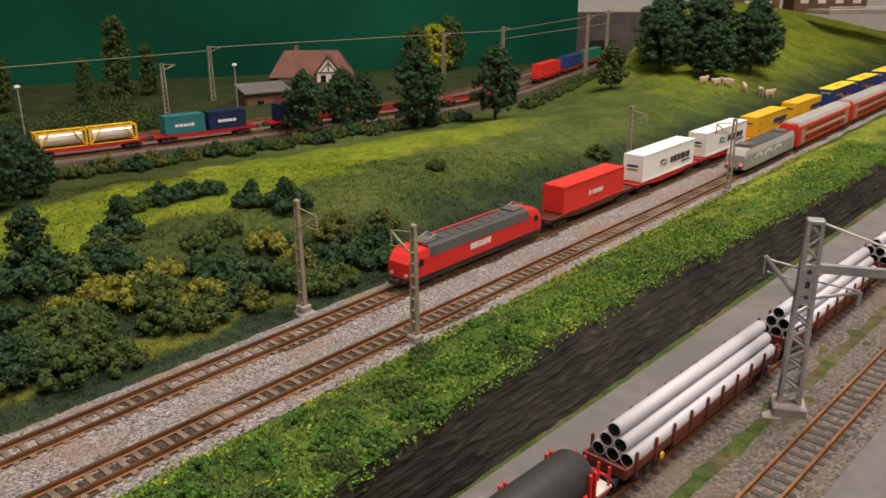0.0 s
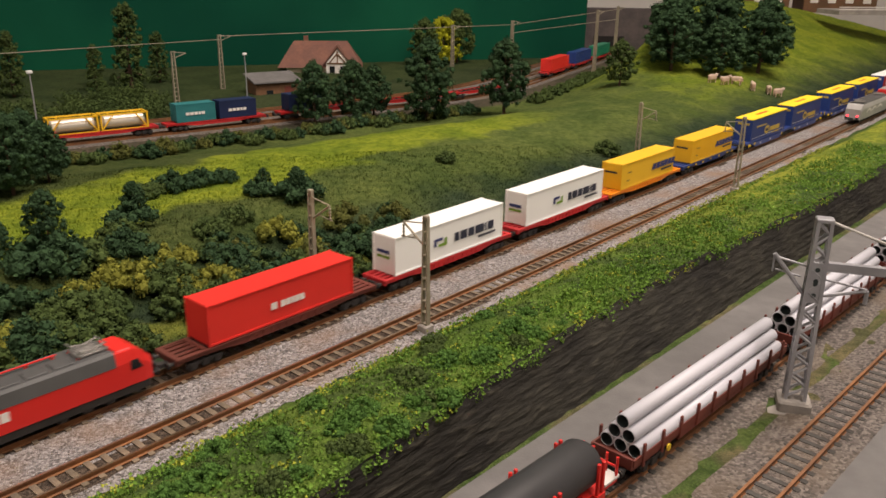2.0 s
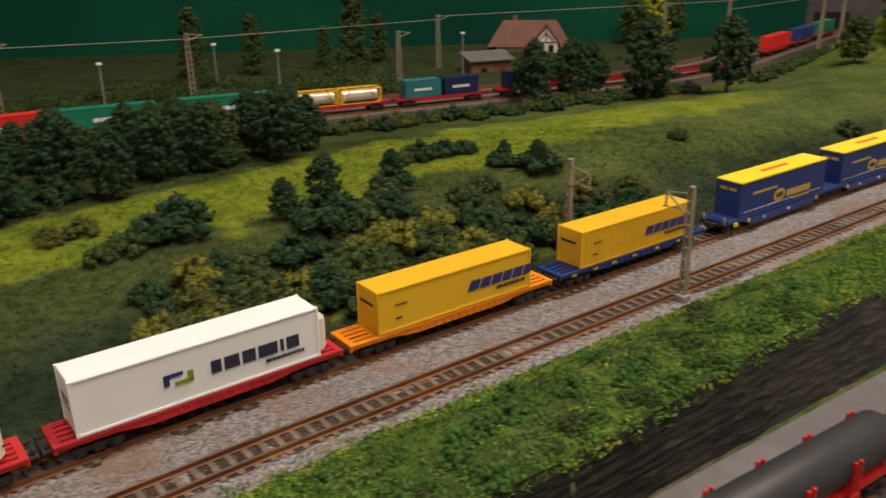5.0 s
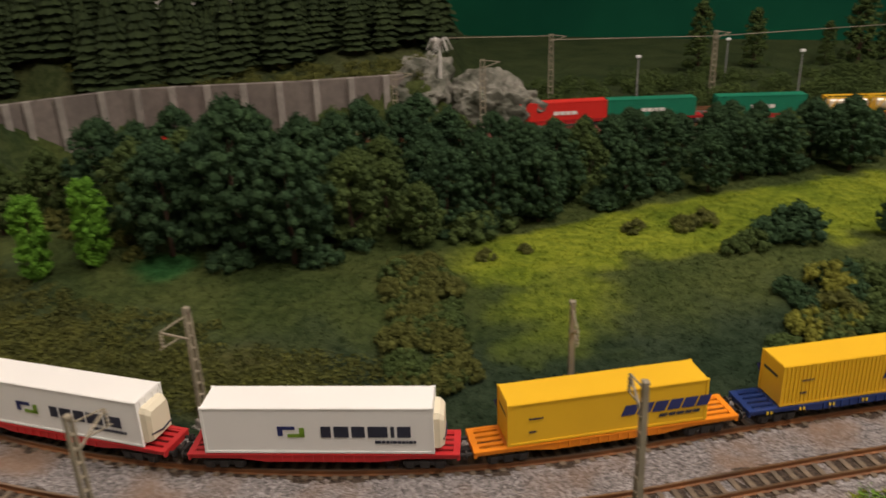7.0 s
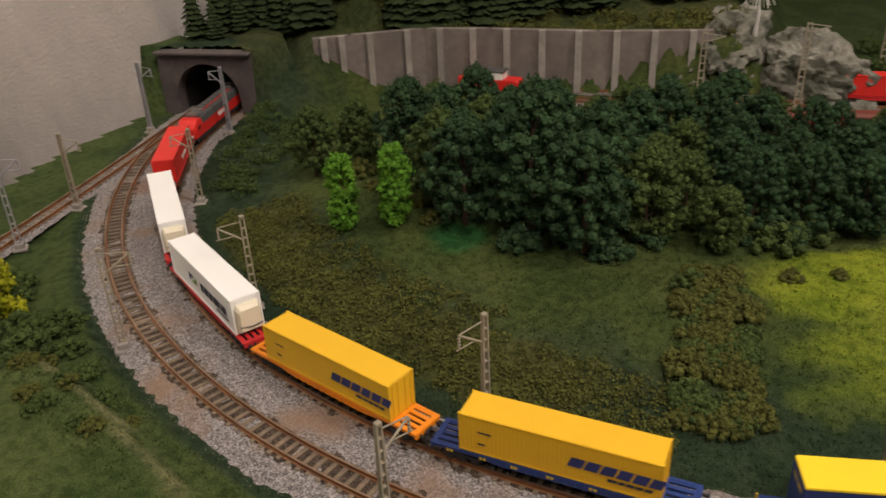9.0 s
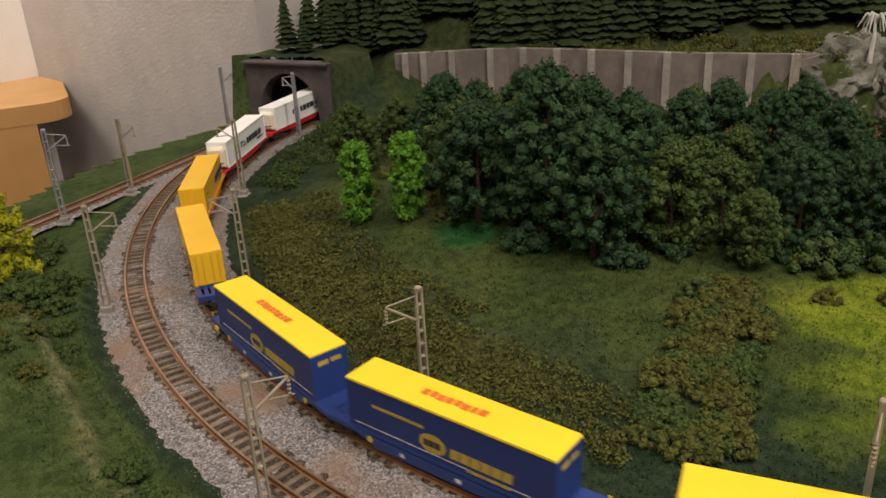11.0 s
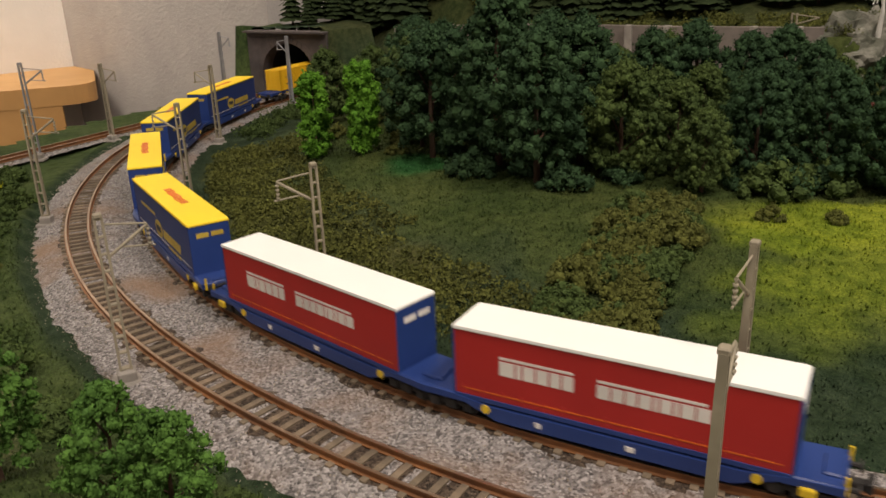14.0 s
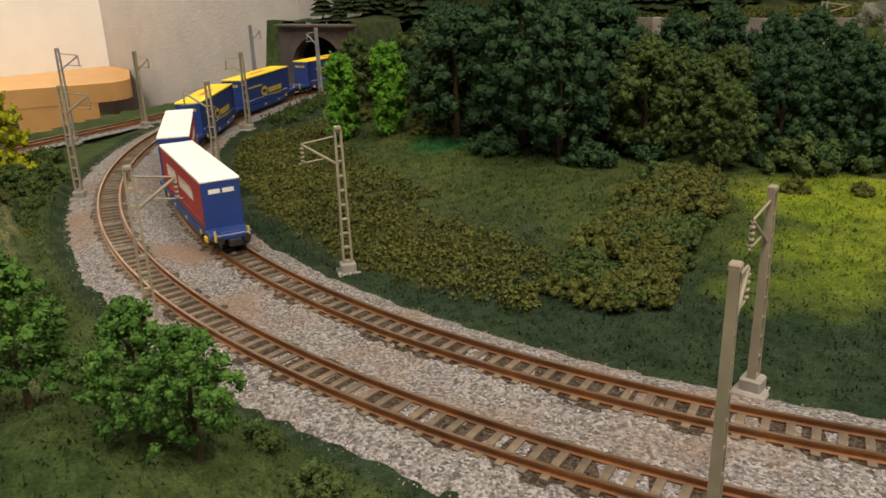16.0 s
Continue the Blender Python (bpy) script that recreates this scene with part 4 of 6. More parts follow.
def pocket_wagon(rear):
    """One half of an articulated pocket wagon in blue, with yellow fittings."""
    w = thing("pocket_wagon", "dark blue articulated pocket wagon with yellow fittings", "pocket wagon", "wagons of the freight train")
    a = 53.0
    for sgn in (-1, 1):
        prof = [(-a, 7.4), (-a, 5.4), (-a * 0.74, 5.2), (-a * 0.56, 1.6), (a * 0.56, 1.6), (a * 0.74, 5.2), (a, 5.4), (a, 7.4), (a * 0.8, 7.0), (a * 0.6, 5.6), (-a * 0.6, 5.6), (-a * 0.8, 7.0)]
        sill = part("side_sill", Shape().plate([(x, sgn * 8.2, z) for x, z in prof], (0, -sgn, 0), 1.1), BLUE, w)
        for k in (-0.66, 0.62):
            part("lifting_mark", Shape().tube((k * a, sgn * 8.1, 4.6), (k * a, sgn * 8.5, 4.6), 1.25, n=12), YELDOT, sill, "yellow disc")
        part("data_plate", Shape().box(-6, sgn * 8.25, 3.6, 2.2, 0.25, 1.4).box(18, sgn * 8.25, 3.6, 1.6, 0.25, 1.4), INKWHITE, sill)
    part("floor_pan", Shape().box(0, 0, 2.6, a * 1.15, 14.5, 1.0), BLUE, w)
    for sgn in (-1, 1):
        e = Shape().box(sgn * (a - 6), 0, 6.4, 12, 16, 2.0, bev=0.5).box(sgn * (a - 3), 0, 7.6, 4, 9, 1.2, bev=0.4)
        part("end_platform", e, BLUE, w)
        bogie(w, sgn * (a - 9), 10.5)
    x = -a if rear else a
    part("handrail", Shape().tube((x, 6.6, 5), (x, 6.6, 9.4), 0.45).tube((x, -6.6, 5), (x, -6.6, 9.4), 0.45), YELDOT, w, "yellow grab rails")
    part("wheel_chock", Shape().box(x * 0.86, 8.6, 4.6, 3.6, 1.2, 2.0, bev=0.4), YELDOT, w, "yellow wheel chock")
    couplers(w, a, -a, buffers=True, z=5.8)
    return w


def locomotive():
    """A red electric locomotive: sloped cabs, dark roof with pantographs, bogies."""
    l = thing("locomotive", "bright red electric locomotive with a dark grey roof", "locomotive", "")
    prof = [(-8.6, 6.0), (-8.6, 15.0), (-7.6, 19.2), (7.6, 19.2), (8.6, 15.0), (8.6, 6.0)]
    body = Shape().sweep(prof, [(-57.5, 0.82, 0.62, 1.8), (-57, 0.9, 0.66, 1.5), (-54.5, 0.97, 0.85, 0.6), (-51, 1, 1, 0), (51, 1, 1, 0), (54.5, 0.97, 0.85, 0.6), (57, 0.9, 0.66, 1.5), (57.5, 0.82, 0.62, 1.8)])
    part("body", body, RED, l)
    part("roof", Shape().sweep([(-8.75, 14.8), (-7.75, 19.35), (-6.8, 20.3), (6.8, 20.3), (7.75, 19.35), (8.75, 14.8)], [(-43.5, 1, 1, 0), (43.5, 1, 1, 0)]), ROOFGREY, l)
    part("skirt", Shape().box(0, 0, 4.6, 112, 16.6, 3.4, bev=0.6), DARK, l)
    for e in (-1, 1):
        part("windscreen", Shape().plate([(e * 56.6, -5.6, 11.6), (e * 56.6, 5.6, 11.6), (e * 53.0, 5.8, 17.0), (e * 53.0, -5.8, 17.0)], (e, 0, 0.5), 0.45), GLASS, l)
        for sy in (-1, 1):
            part("cab_window", Shape().plate([(e * 53.2, sy * 8.45, 11.8), (e * 48.6, sy * 8.62, 11.8), (e * 48.6, sy * 8.5, 15.4), (e * 51.6, sy * 8.4, 15.4)], (0, sy, 0), 0.2), GLASS, l)
            part("headlamp", Shape().tube((e * 57.2, sy * 4.8, 7.6), (e * 57.8, sy * 4.8, 7.6), 1.0, n=10), INKWHITE, l)
        p = Shape()
        x = e * 38
        p.box(x, 0, 21.0, 11, 9, 0.5).tube((x - 4, -3, 21.2), (x + 5, -3, 22.8), 0.3).tube((x - 4, 3, 21.2), (x + 5, 3, 22.8), 0.3).tube((x + 5, -5.5, 23), (x + 5, 5.5, 23), 0.35).tube((x - 5, -4, 23), (x - 5, 4, 23), 0.3).tube((x - 5, -3, 23), (x + 4, -3, 21.2), 0.3).tube((x - 5, 3, 23), (x + 4, 3, 21.2), 0.3)
        part("pantograph", p, METAL, l)
        ins = Shape()
        for dx, dy in ((-5, -3.6), (5, -3.6), (-5, 3.6), (5, 3.6)):
            ins.tube((x + dx, dy, 20), (x + dx, dy, 21), 0.6)
        part("insulator", ins, RED, l)
        bogie(l, e * 32, 17, 14.5)
        part("roof_red_end", Shape().box(e * 47.5, 0, 19.4, 6, 13.8, 0.8, bev=0.5), RED, l)
    bus = Shape()
    for k in range(7):
        bus.tube((-27 + k * 9, -3.2, 20), (-27 + k * 9, -3.2, 21.4), 0.55)
    bus.tube((-28, -3.2, 21.4), (29, -3.2, 21.4), 0.35)
    part("roof_line", bus, RED, l)
    for k in range(-3, 4):
        part("roof_hatch", Shape().box(k * 9, 2.6, 20.5, 7, 6.5, 0.8, bev=0.3), ROOFGREY, l)
    for side in (1, -1):
        s = Shape()
        letters(s, side, side * 11, 10.0, [2.6, 2.8, 1.2, 1.2, 1.2, 2.8, 2.8], 3.4, gap=0.5, y=8.6)
        part("lettering", s, INKWHITE, l)
    couplers(l, 57.5, -57.5, z=5.6)
    return l


def push_locomotive():
    l = thing("push_locomotive", "silver grey electric locomotive with red tail lamps pushing red coaches", "locomotive", "")
    prof = [(-8.6, 4.2), (-8.6, 15.0), (-7.6, 19.2), (7.6, 19.2), (8.6, 15.0), (8.6, 4.2)]
    part("body", Shape().sweep(prof, [(-57.5, 0.9, 0.7, 1.2), (-54, 0.98, 0.95, 0.2), (-51, 1, 1, 0), (51, 1, 1, 0), (54, 0.98, 0.95, 0.2), (57.5, 0.9, 0.7, 1.2)]), GREYPAINT, l)
    part("roof", Shape().sweep([(-7.7, 18.2), (-7.0, 20.2), (7.0, 20.2), (7.7, 18.2)], [(-46, 1, 1, 0), (46, 1, 1, 0)]), ROOFGREY, l)
    part("skirt", Shape().box(0, 0, 4.2, 110, 15.6, 3.2, bev=0.6), DARK, l)
    part("windscreen", Shape().plate([(57.0, -6.0, 11.6), (57.0, 6.0, 11.6), (54.4, 6.0, 16.6), (54.4, -6.0, 16.6)], (1, 0, 0.4), 0.4), GLASS, l)
    for sy in (-1, 1):
        part("tail_lamp", Shape().tube((57.2, sy * 4.8, 7.8), (58.0, sy * 4.8, 7.8), 0.9, n=10), REDLAMP, l, "glowing red tail lamp")
        s = Shape()
        for k in range(3):
            x = 30 - k * 22
            s.plate([(x + 9 * math.cos(t), sy * 8.62, 9 + 5 * math.sin(t)) for t in np.linspace(0.2, 2.9, 9)] + [(x + 6.5 * math.cos(t), sy * 8.62, 9 + 3 * math.sin(t)) for t in np.linspace(2.9, 0.2, 9)], (0, sy, 0), 0.1)
        part("swoosh", s, INKWHITE, l)
    for e in (-1, 1):
        x = e * 38
        part("pantograph", Shape().box(x, 0, 21.0, 11, 9, 0.5).tube((x - 4, -3, 21.2), (x + 5, -3, 22.8), 0.3).tube((x - 4, 3, 21.2), (x + 5, 3, 22.8), 0.3).tube((x + 5, -5.5, 23), (x + 5, 5.5, 23), 0.35), METAL, l)
        bogie(l, e * 32, 17, 14.5)
    couplers(l, 57.5, -57.5, z=5.6)
    return l


def coach():
    c = thing("double_deck_coach", "red double-deck coach with grey roof and dark window rows", "coach", "coaches of the push train")
    prof = [(-8.6, 3.4), (-8.6, 19.5), (-7.0, 22.8), (7.0, 22.8), (8.6, 19.5), (8.6, 3.4)]
    part("body", Shape().sweep(prof, [(-82, 0.97, 0.98, 0), (-80, 1, 1, 0), (80, 1, 1, 0), (82, 0.97, 0.98, 0)]), RED, c)
    part("roof", Shape().sweep([(-8.2, 20.6), (-6.6, 23.6), (6.6, 23.6), (8.2, 20.6)], [(-80, 1, 1, 0), (80, 1, 1, 0)]), GREYPAINT, c)
    for sy in (-1, 1):
        for k in range(13):
            x = -54 + k * 9
            part("window", Shape().box(x, sy * 8.62, 8.2, 6.6, 0.2, 3.4, bev=0.05), GLASS, c)
            part("window", Shape().box(x, sy * 8.62, 16.0, 6.6, 0.2, 3.2, bev=0.05), GLASS, c)
        part("band", Shape().box(0, sy * 8.66, 12.2, 130, 0.12, 1.0), INKWHITE, c)
        for x in (-68, 68):
            part("door", Shape().box(x, sy * 8.66, 10.5, 8, 0.3, 13, bev=0.1), GREYPAINT, c)
    for e in (-1, 1):
        bogie(c, e * 62, 15, 14)
    return c


# Distances of each load's front from the train's front, and what carries it.
TRAIN = []


def build_train():
    def put(ob, middle, half):
        TRAIN.append((ob, middle, half))

    put(locomotive(), 59, 32)
    put(flat_wagon("flat_wagon", "dark brown container flat wagon", 105, BROWN), 178.5, 38)
    red = container("red_container", "plain red container with white lettering on a brown wagon", 76, 17.0, CONT_RED)
    for side in (1, -1):
        s = Shape()
        letters(s, side, side * 8, 14.5, [3.2], 3.0, y=7.72)
        letters(s, side, side * 3, 14.5, [2.6, 2.2, 1.8, 2.2, 2.2], 2.8, gap=0.4, y=7.72)
        part("lettering", s, INKWHITE, red)
    put(red, 178.5, 38)
    for k, front in enumerate((244, 352)):
        wagon = flat_wagon("flat_wagon", "bright red container flat wagon with end platforms", 101, WAGRED)
        put(wagon, front + 43.5, 36)
        put(reefer(), front + 42.5, 36)
    put(flat_wagon("flat_wagon", "orange container flat wagon with slotted end platforms", 104, ORANGE), 501.5, 40)
    put(yellow_box(False, "an orange wagon"), 501, 40)
    put(flat_wagon("flat_wagon", "dark blue container flat wagon with pale yellow plates", 103, BLUE, dots=YELDOT), 610, 40)
    put(yellow_box(True, "a blue wagon"), 610, 40)
    for k, front in enumerate((692, 796, 914, 1018, 1129, 1231)):
        put(pocket_wagon(k % 2 == 1), front + 42.5, 42)
        put(trailer_box("blue" if k < 4 else "red"), front + 42.5, 42)


PUSH = []


def build_push_train():
    PUSH.append((push_locomotive(), 59, 32))
    for k in range(3):
        PUSH.append((coach(), 59 + 57 + 5 + 83 + k * 170, 60))


# ---- structures ----
def build_portal():
    """The tunnel mouth: a stone front with a round arch, wing blocks and a lining blackened for the shade inside."""
    x, y, h = on_line(LINE2, ALONG2, PORTAL_S)
    cx, cy = x + math.sin(h) * GAP / 2, y - math.cos(h) * GAP / 2
    p = thing("tunnel_portal", "dark stone tunnel portal with a round double-track arch", "tunnel portal", kind="structure")
    w, top, r, spring = 46, 56, 31, 16
    arc = [(r * math.cos(t), spring + r * math.sin(t)) for t in np.linspace(0, math.pi, 19)]
    inner = [(r, -3)] + arc + [(-r, -3)]
    outer = [(w, -3)] + [(w * min(1, max(-1, math.cos(t) * 1.5)), top - 0.001) for t in np.linspace(0, math.pi, 19)] + [(-w, -3)]
    s = Shape()
    n = len(inner)
    verts = [(0, a, b) for a, b in inner] + [(0, a, b) for a, b in outer] + [(14, a, b) for a, b in inner] + [(14, a, b) for a, b in outer]
    faces = [(i, i + 1, n + i + 1, n + i) for i in range(n - 1)] + [(2 * n + i, 3 * n + i, 3 * n + i + 1, 2 * n + i + 1) for i in range(n - 1)]
    faces += [(i, 2 * n + i, 2 * n + i + 1, i + 1) for i in range(n - 1)] + [(n + i, n + i + 1, 3 * n + i + 1, 3 * n + i) for i in range(n - 1)]
    s.add(verts, faces)
    part("front_wall", s, PORTALSTONE, p)
    vs = np.linspace(0, math.pi, 20)
    for a, b in zip(vs[:-1], vs[1:]):
        g = 0.012
        q = Shape().plate([(-0.6, k * math.cos(t), spring + k * math.sin(t)) for k, t in ((r - 0.3, a + g), (r + 4.6, a + g), (r + 4.6, b - g), (r - 0.3, b - g))], (1, 0, 0), 1.6)
        part("arch_stone", q, PORTALSTONE, p)
    part("coping", Shape().box(2, 0, top + 0.6, 16, 2 * w + 1, 1.6, bev=0.4), PORTALSTONE, p)
    # Lining and end cap carry the tunnel's inner shade in their black colour.
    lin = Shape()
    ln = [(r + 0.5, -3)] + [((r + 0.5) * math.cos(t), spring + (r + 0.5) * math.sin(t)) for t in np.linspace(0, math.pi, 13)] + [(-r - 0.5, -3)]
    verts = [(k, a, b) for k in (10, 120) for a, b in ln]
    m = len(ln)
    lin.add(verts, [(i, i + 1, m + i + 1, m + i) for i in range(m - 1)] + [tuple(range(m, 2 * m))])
    part("lining", lin, TUNNELSHADE, p)
    p.matrix_world = pose(cx * MM, cy * MM, 0, 0, 0, math.degrees(h))
    return cx, cy, h


def build_room():
    """Plastered walls, white or greyed for shade, the wooden ledge, the green backdrop, a ceiling far above."""
    grey = Shape()
    px, py, h = on_line(LINE2, ALONG2, PORTAL_S)
    a2 = np.array([-1435.0, 330.0])
    b2 = np.array([px - 95, py + 45.0])
    u = (b2 - a2) / np.linalg.norm(b2 - a2)
    nrm = np.array([-u[1], u[0]])
    far = b2 - u * 12
    grey.add([(*a2, -900), (*far, -900), (*far, 1700), (*a2, 1700), (*(a2 + nrm * 60), -900), (*(far + nrm * 60), -900), (*(far + nrm * 60), 1700), (*(a2 + nrm * 60), 1700)],
             [(0, 1, 2, 3), (4, 7, 6, 5), (0, 3, 7, 4), (1, 5, 6, 2), (3, 2, 6, 7), (0, 4, 5, 1)])
    tagged(part("wall_grey", grey, PLASTERSHADE), "rough plastered room wall behind the tunnel, greyed for its shade", "wall", kind="structure")
    turn_ = Shape()
    g0, g1 = far, np.array([-640.0, 1700.0])
    turn_.add([(*g0, -900), (*g1, -900), (*g1, 1700), (*g0, 1700), (g0[0] - 60, g0[1], -900), (g1[0] - 60, g1[1], -900), (g1[0] - 60, g1[1], 1700), (g0[0] - 60, g0[1], 1700)], [(0, 1, 2, 3), (4, 7, 6, 5), (0, 3, 7, 4), (1, 5, 6, 2), (3, 2, 6, 7), (0, 4, 5, 1)])
    tagged(part("wall_hillside", turn_, PLASTERSHADE), "rough plastered room wall behind the spruces, greyed for its shade", "wall", kind="structure")
    wh = Shape()
    c2 = a2 - nrm * 1500
    o = -u * 60
    wh.add([(*a2, -900), (*c2, -900), (*c2, 1700), (*a2, 1700), (*(a2 + o), -900), (*(c2 + o), -900), (*(c2 + o), 1700), (*(a2 + o), 1700)], [(3, 2, 1, 0), (4, 5, 6, 7), (0, 4, 7, 3), (1, 2, 6, 5), (3, 7, 6, 2), (0, 1, 5, 4)])
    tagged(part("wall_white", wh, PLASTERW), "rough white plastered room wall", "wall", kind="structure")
    ledge = thing("wooden_ledge", "varnished pine ledge with a rounded end on a board leg", "ledge")
    e = Vector((-1190, 312, 0))
    d1 = Vector((-u[0] * 0.2 - 0.0, -1.0, 0)).normalized()
    top = Shape()
    L, wd = 900, 240
    d2 = Vector((d1.y, -d1.x, 0))
    ring = []
    for t in np.linspace(0, math.pi / 2, 7):
        ring.append(e + d1 * (40 - 40 * math.sin(t)) + d2 * (40 - 40 * math.cos(t)))
    ring += [e + d2 * wd, e + d2 * wd + d1 * L, e + d1 * L]
    top.plate([(q.x, q.y, -62) for q in ring], (0, 0, 1), 26)
    part("board", top, PINE, ledge)
    leg = Shape()
    f0 = e + d1 * 100 + d2 * 14
    leg.box(f0.x, f0.y, -260, 105, 26, 396, turn=math.atan2(d1.y, d1.x))
    part("leg", leg, PINE, ledge)
    bd = Shape()
    bd.add([(-640, 1385, -80), (872, 1385, -80), (872, 1385, 900), (-640, 1385, 900), (-640, 1400, -80), (872, 1400, -80), (872, 1400, 900), (-640, 1400, 900)], [(0, 1, 2, 3), (4, 7, 6, 5), (0, 3, 7, 4), (1, 5, 6, 2), (3, 2, 6, 7), (0, 4, 5, 1)])
    tagged(part("backdrop", bd, PAINTGREEN), "dark green mottled backdrop board", "backdrop", kind="structure")
    for nm, box in (("wall_back", (300, 2300, 400, 4200, 60, 2600)), ("wall_front", (0, -1700, 400, 4200, 60, 2600)), ("wall_side", (2200, 300, 400, 60, 4200, 2600))):
        tagged(part(nm, Shape().box(*box), PLASTERW), "plain light room wall", "wall", kind="structure")
    tagged(part("ceiling", Shape().box(300, 300, 1750, 4300, 4200, 40), PLASTERW), "plain light room ceiling", "ceiling", kind="structure")
    tagged(part("floor", Shape().box(300, 300, -920, 4300, 4200, 40), DARK), "dark room floor", "floor", kind="structure")


def build_retaining_walls():
    w = thing("retaining_wall", "dark slate rock retaining wall below the green bank", "retaining wall", kind="structure")
    rng = np.random.default_rng(3)
    xs = np.arange(20, 900, 2.4)
    rows = 30
    verts = []
    for x in xs:
        top = float(height(np.array([x]), np.array([wall_y(x) + wall_back(x) + 3.0]))[0]) + 0.6
        for k in range(rows):
            u = k / (rows - 1)
            ledge_ = 0.7 * noise.noise(Vector((x / 60, u * 20, 3))) + 0.5 * noise.noise(Vector((x / 12, u * 14, 5))) + 0.35 * noise.noise(Vector((x / 5, u * 10, 7)))
            verts.append((x, wall_y(x) - 2 + (float(wall_back(x)) + 1) * u + ledge_, -9 + (top + 9) * u))
    faces = [(i * rows + k, (i + 1) * rows + k, (i + 1) * rows + k + 1, i * rows + k + 1) for i in range(len(xs) - 1) for k in range(rows - 1)]
    ob = raw("rock_face", np.array(verts), faces, DARKROCK, soft=True)
    ob.parent = w
    # stone wall with buttresses behind the upper line
    b = thing("buttressed_wall", "grey brown stone retaining wall with square buttresses", "retaining wall", kind="structure")
    pts = [(-642, 476), (-622, 503), (-578, 560), (-522, 590), (-430, 630), (-345, 682)]
    for (x0, y0), (x1, y1) in zip(pts[:-1], pts[1:]):
        ln = math.hypot(x1 - x0, y1 - y0)
        part("wall_panel", Shape().box((x0 + x1) / 2, (y0 + y1) / 2, 27, ln + 2, 8, 60, turn=math.atan2(y1 - y0, x1 - x0)), WALLSTONE, b)
        n = max(2, int(ln / 26))
        for k in range(n):
            u = (k + 0.5) / n
            nx, ny = (y1 - y0) / ln, -(x1 - x0) / ln
            part("buttress", Shape().box(x0 + (x1 - x0) * u + nx * 5, y0 + (y1 - y0) * u + ny * 5, 27, 6, 6, 62, bev=0.4, turn=math.atan2(y1 - y0, x1 - x0), taper=0.85), CONCRETE, b)


def rock_heap(x, y, z, r, seed, label, squash=0.8):
    rng = np.random.default_rng(seed)
    bm = bmesh.new()
    bmesh.ops.create_icosphere(bm, subdivisions=5, radius=1.0)
    for v in bm.verts:
        k = 1 + 0.35 * noise.noise(v.co * 1.7 + Vector((seed, 0, 0))) + 0.22 * noise.noise(v.co * 4.5) + 0.13 * abs(noise.noise(v.co * 9)) + 0.07 * noise.noise(v.co * 21)
        v.co = Vector((v.co.x * k * r[0], v.co.y * k * r[1], v.co.z * k * r[2])) * MM
    me = bpy.data.meshes.new("rock")
    bm.to_mesh(me)
    bm.free()
    me.materials.append(ROCK)
    ob = new("rock", me)
    ob.matrix_world = pose(x * MM, y * MM, z * MM, 0, 0, rng.uniform(0, 360))
    return tagged(ob, label, "rock")


